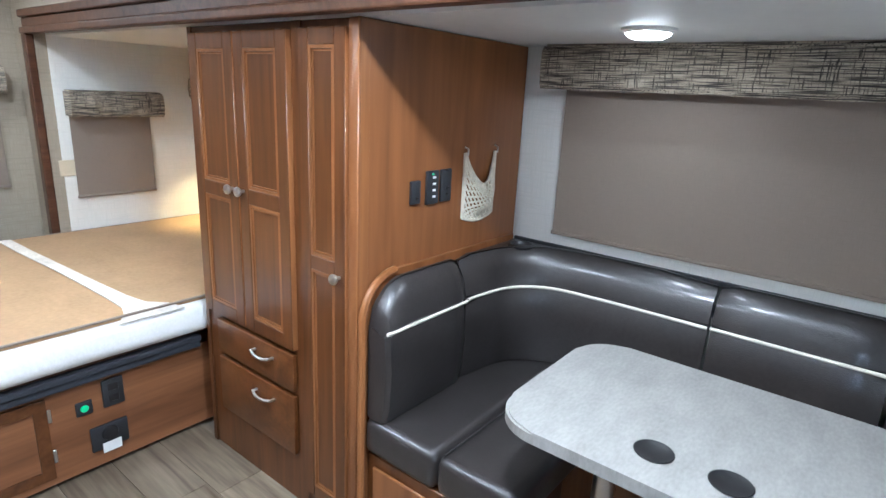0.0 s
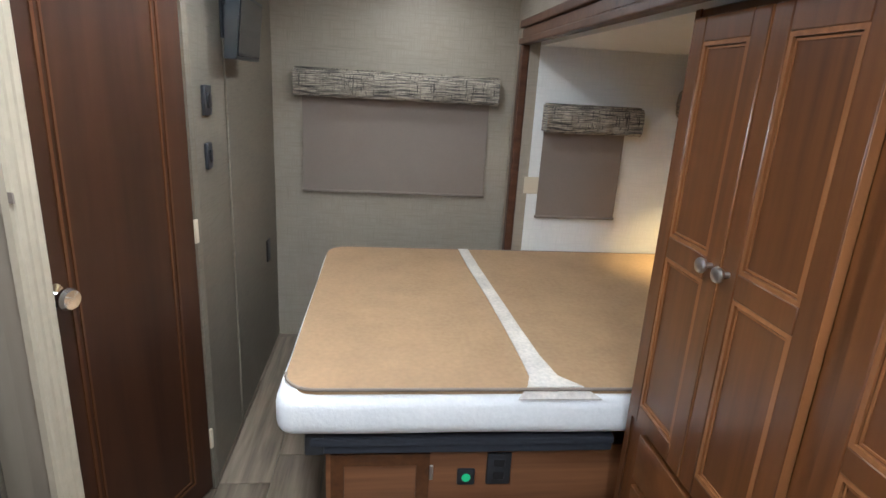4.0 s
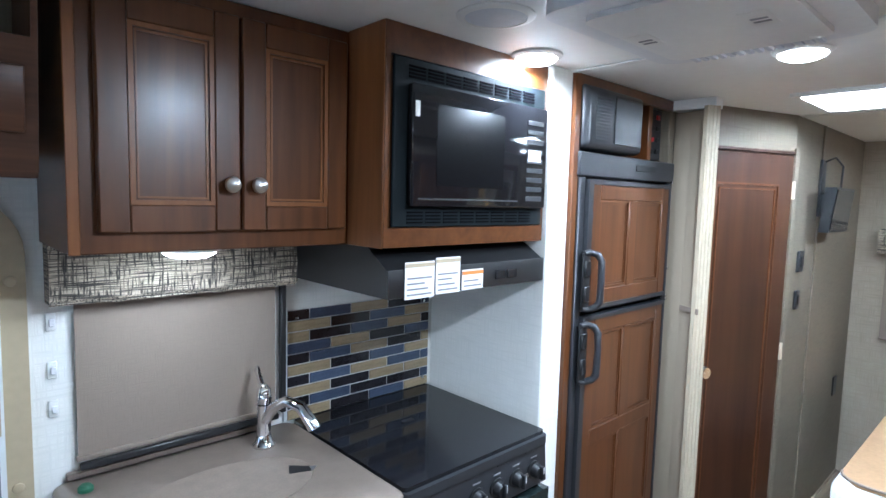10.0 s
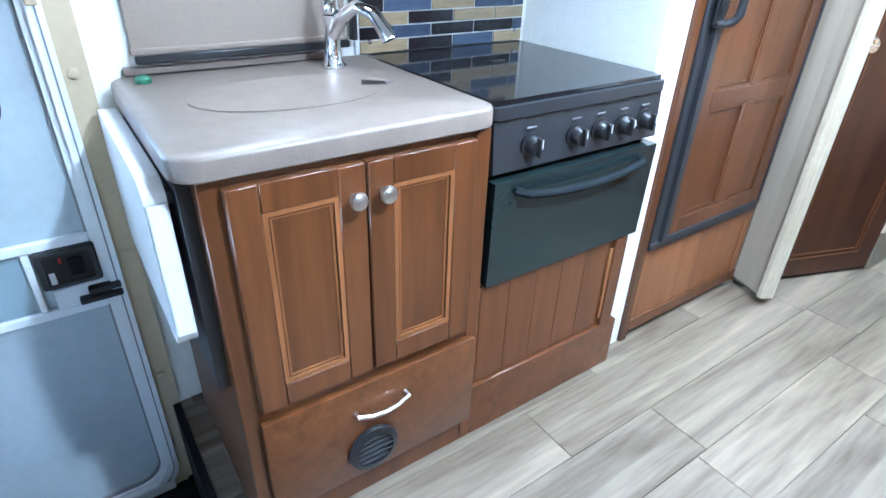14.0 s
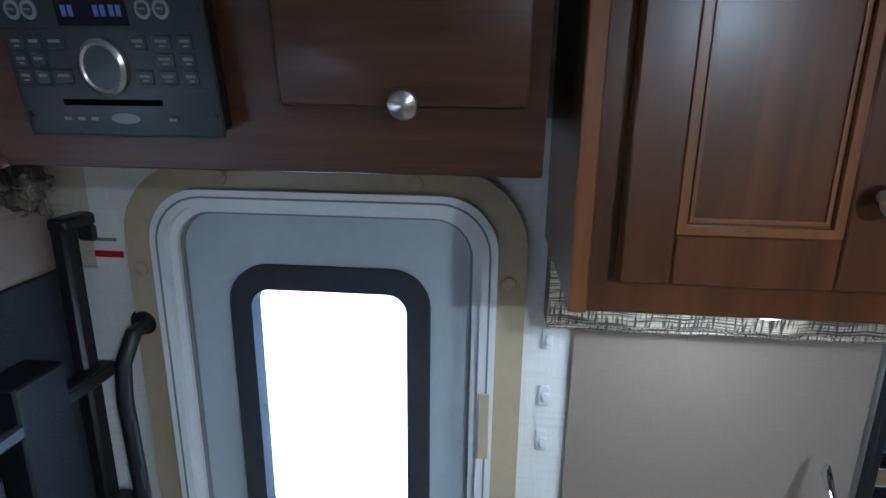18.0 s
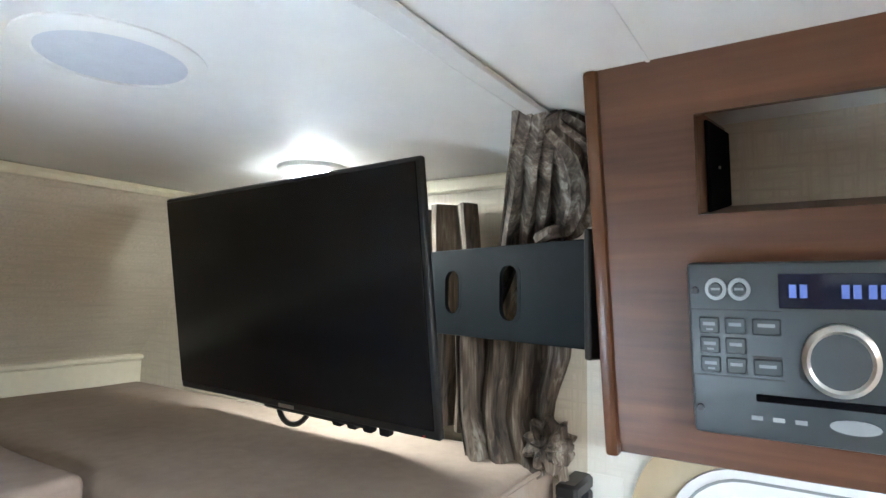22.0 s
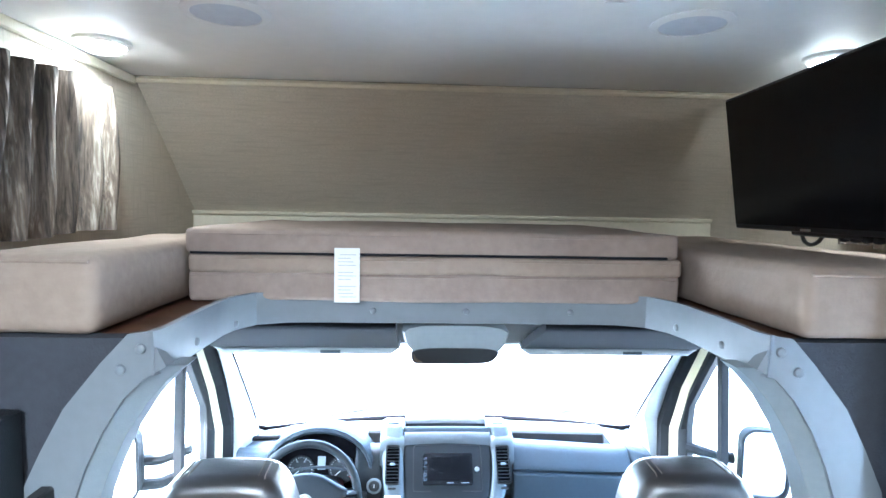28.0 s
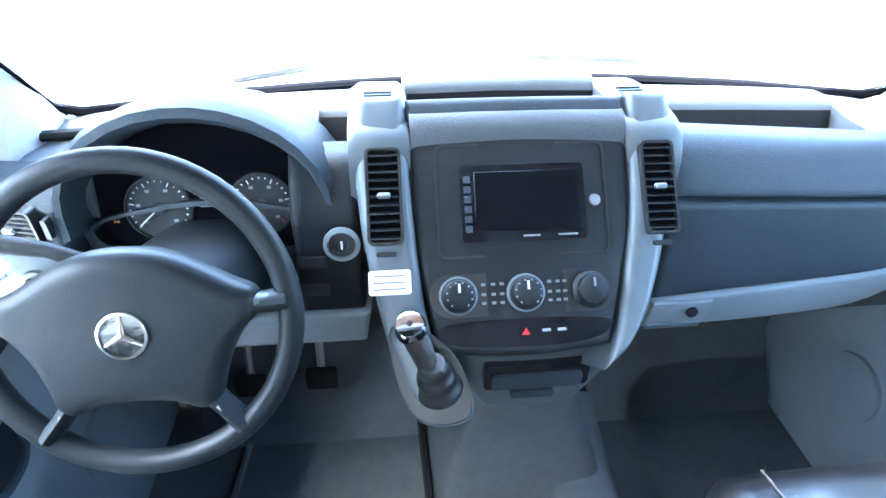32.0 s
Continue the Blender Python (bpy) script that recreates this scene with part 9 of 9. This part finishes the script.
for x, tilt in ((-0.076, 140), (0.076, 150)):
    g = part("gauge", lathe(bmesh.new(), [(0.050, 0), (0.050, 0.004), (0.047, 0.005), (0.046, 0.001), (0, 0.001)], Matrix.Translation((x, 0, 0.0)) @ pose(0, 0, 0, 90), 36), D_DARK, cl, "round dark gauge")
    for i in range(21):
        a = radians(222 - 13.2 * i)
        r0, r1 = (0.036, 0.043) if i % 4 == 0 else (0.040, 0.043)
        part("tick", tube(bmesh.new(), [(x + r0 * math.cos(a), -0.0022, r0 * math.sin(a)), (x + r1 * math.cos(a), -0.0022, r1 * math.sin(a))], 0.0009, 4), M_ALU if i < 18 or x < 0 else M_RED, g)
    part("needle", tube(bmesh.new(), [(x, -0.005, 0.0), (x - 0.030, -0.005, -0.026)], 0.0013, 5), M_ALU, g)
    part("hub", lathe(bmesh.new(), [(0.009, 0.001), (0.008, 0.007), (0, 0.007)], Matrix.Translation((x, 0, 0.0)) @ pose(0, 0, 0, 90), 14), D_MID, g)
    for i in range(6):
        a = radians(222 - 52.8 * i)
        part("figure", B(x + 0.030 * math.cos(a) - 0.003, x + 0.030 * math.cos(a) + 0.003, -0.0025, -0.0012, 0.030 * math.sin(a) - 0.0022, 0.030 * math.sin(a) + 0.0022, 0), M_KEYP, g)
part("centre_display", B(-0.014, 0.014, -0.003, -0.0005, 0.0, 0.046, 0), D_LIGHT, cl, "grey-green display")
for x in (-0.145, -0.140, 0.140):
    part("tell_tale", B(x, x + 0.003, -0.002, -0.0005, -0.02, -0.017, 0), M_ORANGE, cl)
col = thing("steering_column", Matrix.Translation((-0.455, 1.900, 0.674)) @ pose(0, 0, 0, -23), "black steering column cowl with stalks", "steering column")
part("cowl", loft([[(x * k, y, z * k - 0.012) for x, z in rounded([(-0.075, -0.05), (-0.075, 0.035), (-0.05, 0.058), (0.05, 0.058), (0.075, 0.035), (0.075, -0.05)], 2)] for y, k in ((0.035, 0.72), (0.05, 0.85), (0.12, 1.0), (0.30, 1.15))]), D_DARK, col)
part("stalk", tube(bmesh.new(), [(-0.05, 0.085, 0.035), (-0.12, 0.080, 0.062), (-0.215, 0.070, 0.082)], [0.008, 0.009, 0.013], 10), D_DARK, col, "black indicator stalk")
part("stalk_band", tube(bmesh.new(), [(-0.180, 0.0735, 0.0745), (-0.187, 0.073, 0.076)], 0.0128, 10), M_KEYP, col)
wh = thing("steering_wheel", Matrix.Translation((-0.455, 1.900, 0.674)) @ pose(0, 0, 0, -23) @ Matrix.Scale(0.87, 4), "dark grey four-spoke steering wheel with a plain silver emblem", "steering wheel")
part("rim", tube(bmesh.new(), [(0.186 * math.cos(2 * math.pi * k / 60), 0, 0.19 * math.sin(2 * math.pi * k / 60)) for k in range(61)], 0.0155, 14), D_WHEEL, wh)
half = [(0.0, 0.090), (0.045, 0.086), (0.085, 0.068), (0.120, 0.046), (0.150, 0.034), (0.152, 0.006), (0.130, -0.014), (0.112, -0.045), (0.098, -0.085), (0.094, -0.108), (0.075, -0.116), (0.055, -0.104), (0.0, -0.098)]
hub = half + [(-x, z) for x, z in half[-2:0:-1]]
bm = padded(hub, -0.030, 0.03, 0.024, 6, 2)
part("hub", bm, D_WHEEL, wh)
for a in (6, 174):
    ca, sa = math.cos(radians(a)), math.sin(radians(a))
    part("spoke", tube(bmesh.new(), [(0.115 * ca, 0.002, 0.115 * sa), (0.150 * ca, 0.0, 0.150 * sa), (0.186 * ca, 0, 0.186 * sa)], [0.026, 0.022, 0.026], 12, 0.5), D_WHEEL, wh)
    part("spoke_cap", tube(bmesh.new(), [(0.148 * ca, -0.006, 0.148 * sa + 0.003), (0.170 * ca, -0.006, 0.170 * sa + 0.003)], [0.016, 0.013], 10, 0.6), D_SILVER, wh, "silver grey spoke insert")
for a in (231, 309):
    ca, sa = math.cos(radians(a)), math.sin(radians(a))
    part("spoke", tube(bmesh.new(), [(0.118 * ca, 0.0, 0.118 * sa), (0.150 * ca, 0.0, 0.150 * sa), (0.186 * ca, 0, 0.186 * sa)], [0.024, 0.020, 0.022], 12, 0.55), D_WHEEL, wh)
    part("spoke_cap", tube(bmesh.new(), [(0.142 * ca, -0.008, 0.142 * sa), (0.168 * ca, -0.007, 0.168 * sa)], [0.013, 0.010], 10, 0.6), M_NICKEL, wh, "silver spoke insert")
em = part("emblem", lathe(bmesh.new(), [(0.0285, 0), (0.0285, 0.004), (0.0255, 0.005), (0.0250, 0.001)], Matrix.Translation((0, -0.029, -0.008)) @ pose(0, 0, 0, 90), 32), M_NICKEL, wh, "plain silver ring emblem")
for a in (90, 210, 330):
    ca, sa = math.cos(radians(a)), math.sin(radians(a))
    part("emblem_bar", tube(bmesh.new(), [(0, -0.031, -0.008), (0.026 * ca, -0.031, -0.008 + 0.026 * sa)], [0.0048, 0.0012], 6), M_NICKEL, em)


def captain_chair(cxs, arm_side, arm_top, arm_len):
    t = thing("captain_chair", pose(cxs, 1.26, CF), "dark brown leather cab seat with a headrest and armrest", "seat", "cab seats")
    prof = [(-0.215, 0.30), (-0.238, 0.50), (-0.232, 0.68), (-0.212, 0.80), (-0.19, 0.888), (-0.16, 0.940), (-0.12, 0.972), (0.0, 0.985), (0.12, 0.972), (0.16, 0.940), (0.19, 0.875), (0.212, 0.80), (0.232, 0.68), (0.238, 0.50), (0.215, 0.30)]
    bm = padded(prof, -0.08, 0.08, 0.045, 6, 1)

    def lean(z):
        return 0.16 * (0.95 - z)
    for v in bm.verts:
        v.co.y += lean(v.co.z)
    part("backrest", bm, M_CABL, t)
    for sx in (-1, 1):
        # double row of stitching over the shoulder and down the face
        for o in (0.0, 0.012):
            pts = [(sx * (0.120 + o), -0.072 + lean(0.90), 0.90), (sx * (0.118 + o), -0.05, 0.945), (sx * (0.116 + o), 0.0, 0.9565), (sx * (0.118 + o), 0.05, 0.945), (sx * (0.124 + o), 0.076 + lean(0.86), 0.86), (sx * (0.14 + o), 0.077 + lean(0.7), 0.70), (sx * (0.15 + o), 0.077 + lean(0.5), 0.50)]
            part("stitch", tube(bmesh.new(), pts, 0.0019, 5), M_STITCH, t, "tan contrast stitching")
        part("edge_seam", tube(bmesh.new(), [(sx * x, -0.062 + lean(z), z) for x, z in ((0.234, 0.50), (0.228, 0.68), (0.209, 0.80), (0.186, 0.875), (0.156, 0.925), (0.118, 0.953))], 0.003, 6), M_LEATHER, t)
    bm = soft_box(-0.235, 0.235, 0.07, 0.60, 0.38, 0.545, 0.06, 5, 0.006, 8, cxs)
    for v in bm.verts:
        u = max(0.0, (v.co.y - 0.40) / 0.20)
        v.co.x *= 1 - 0.14 * u * u
        v.co.z -= 0.03 * u * u * (v.co.z > 0.45)
        if v.co.z > 0.45:
            v.co.z += 0.016 * max(abs(v.co.x) / 0.235 - 0.62, 0) / 0.38 - 0.006 * math.exp(-((abs(v.co.x) - 0.152) / 0.012) ** 2)
    part("squab", bm, M_CABL, t)
    for sx in (-0.15, 0.15):
        part("stitch", tube(bmesh.new(), [(sx, 0.12, 0.544), (sx * 1.02, 0.30, 0.547), (sx, 0.42, 0.544), (sx * 0.92, 0.53, 0.535), (sx * 0.86, 0.58, 0.512)], 0.0018, 5), M_STITCH, t)
    part("plinth", B(-0.20, 0.20, 0.05, 0.50, 0.0, 0.38, 0.02, 2), D_DARK, t)
    bm = padded([(-0.112, 1.018), (-0.132, 1.035), (-0.138, 1.08), (-0.126, 1.14), (-0.104, 1.188), (-0.07, 1.206), (0.07, 1.206), (0.104, 1.188), (0.126, 1.14), (0.138, 1.08), (0.132, 1.035), (0.112, 1.018), (0.0, 1.012)], -0.062, 0.066, 0.034)
    hr = part("headrest", bm, M_CABL, t)
    for sx in (-1, 1):
        for o in (0.082, 0.094):
            part("stitch", tube(bmesh.new(), [(sx * (o + 0.022), -0.050, 1.024), (sx * (o + 0.018), -0.0625, 1.045), (sx * (o + 0.006), -0.0632, 1.10), (sx * (o - 0.008), -0.0625, 1.155), (sx * (o - 0.014), -0.050, 1.188), (sx * (o - 0.016), -0.03, 1.203), (sx * (o - 0.018), 0.03, 1.203)], 0.0017, 5), M_STITCH, hr)
    for sx in (-0.065, 0.065):
        part("headrest_post", tube(bmesh.new(), [(sx, 0.0, 0.96), (sx, 0.0, 1.03)], 0.007, 8), M_CHROME, t)
        part("post_collar", prism(bmesh.new(), rrect(sx - 0.028, sx + 0.028, -0.022, 0.022, 0.012, 4), "z", 0.970, 0.996), M_BLACK, t)
    ax = arm_side * 0.275
    part("armrest", soft_box(ax - 0.036, ax + 0.036, 0.04, arm_len, arm_top - 0.075, arm_top, 0.022, 4), M_CABARM, t, "worn leather armrest, paled for the sky's sheen")
    for o in (-0.026, 0.026):
        part("stitch", tube(bmesh.new(), [(ax + o, 0.07, arm_top - 0.006), (ax + o, arm_len - 0.03, arm_top - 0.006)], 0.0014, 5), M_STITCH, t)
    part("armrest_pivot", lathe(bmesh.new(), [(0.03, -0.02), (0.03, 0.02)], Matrix.Translation((arm_side * 0.238, 0.09, arm_top - 0.045)) @ pose(0, 0, 0, 0, 90), 16), D_DARK, t)
    return t


captain_chair(-0.48, 1, 0.69, 0.41)
captain_chair(0.435, -1, 0.655, 0.35)
for s in (-1, 1):
    sb = thing("seat_belt", pose(CX + s * 0.74, 1.08, 0), "dark seat belt hanging from the door post", "seat belt")
    part("webbing", B(-0.003, 0.003, -0.025, 0.025, 0.0, 1.10, 0.001), M_NAVY, sb)
    part("loop", B(-0.012, 0.012, -0.03, 0.03, 1.08, 1.13, 0.004), M_BLACK, sb)

# ---- things outside the windscreen ----
def trailer(x, y, rz, length, label):
    t = thing("travel_trailer", pose(x, y, -0.92, 0, 0, rz), label, "trailer")
    part("body", B(0, length, 0, 2.4, 0.65, 3.1, 0.12, 3), M_ALU, t, "white ribbed body")
    part("skirt", B(0.05, length - 0.05, 0.05, 2.35, 0.45, 0.65, 0.02), M_BLACK, t)
    for k in range(4):
        part("stripe", B(0.3, length - 0.3, -0.006, -0.001, 1.0 + k * 0.12, 1.05 + k * 0.12, 0), M_SATIN if k % 2 else M_STEEL, t)
    for wx in (length * 0.55, length * 0.55 + 0.85):
        w = part("wheel", lathe(bmesh.new(), [(0.36, -0.1), (0.37, 0), (0.36, 0.1), (0.22, 0.11), (0.0, 0.08)], Matrix.Translation((wx, 0.05, 0.37)) @ pose(0, 0, 0, 90), 24), M_RUBBER, t)
        part("wheel_rim", lathe(bmesh.new(), [(0.21, 0.112), (0.12, 0.10), (0.0, 0.10)], Matrix.Translation((wx, 0.05, 0.37)) @ pose(0, 0, 0, 90), 20), M_STEEL, w)
    part("tongue", prism(bmesh.new(), [(0.0, 0.35), (-1.3, 1.15), (-1.3, 1.25), (0.0, 2.05), (0.0, 1.9), (-1.05, 1.2), (0.0, 0.5)], "z", 0.45, 0.57), M_BLACK, t)
    part("jack", tube(bmesh.new(), [(-1.2, 1.2, 0.0), (-1.2, 1.2, 0.95)], 0.04, 8), M_BLACK, t)
    part("gas_bottle", lathe(bmesh.new(), [(0.15, 0.57), (0.155, 0.62), (0.155, 0.95), (0.1, 1.05), (0, 1.06)], Matrix.Translation((-0.45, 1.2, 0)), 20), M_ALU, t)
    for wx in (length * 0.15, length * 0.35, length * 0.78):
        part("window", B(wx, wx + 0.8, -0.012, -0.002, 1.75, 2.35, 0.02), M_GLOSS, t)
    return t


trailer(3.1, 10.85, 1, 6.5, "white travel trailer with a black drawbar parked in the yard")
trailer(-14.0, 16.0, -8, 7.0, "white travel trailer parked farther across the yard")
kerb = shell("kerb", B(-30, 30, 22.0, 22.2, -0.93, -0.78, 0.02), M_TRIMC, "pale concrete kerb at the yard's edge", "kerb")
shell("hall", B(-40, 40, 34, 44, -0.93, 5.0, 0.02), M_TRIMC, "pale metal building across the yard", "building")

# ---- floor planks (last: many small pieces) ----
random.seed(11)
floor = bpy.data.objects["floor"]
PW = 0.182
lens = (0.55, 0.75, 0.92, 1.22)
plank_mesh = {}
row = 0
xp = XL - 0.04
while xp < XR - 0.01:
    y = YR + 0.003 - random.random() * 0.9
    while y < 0.97:
        ln = random.choice(lens)
        a, b = max(y, YR + 0.003), min(y + ln, 0.975)
        x1p = min(xp + PW, XR - 0.002)
        if b > WELL[2] and x1p > WELL[0]:
            b = min(b, WELL[2] - 0.02)
        if b - a > 0.05:
            key = (round(b - a, 3), round(x1p - xp, 3))
            if key not in plank_mesh:
                plank_mesh[key] = mesh_of(B(0.0008, x1p - xp - 0.0008, 0.0008, b - a - 0.0008, -0.006, 0.0, 0.0012), "plank", M_PLANK)
            o = new("plank", plank_mesh[key])
            o.parent, o.location = floor, (xp, a, 0)
        y += ln
    xp += PW
    row += 1
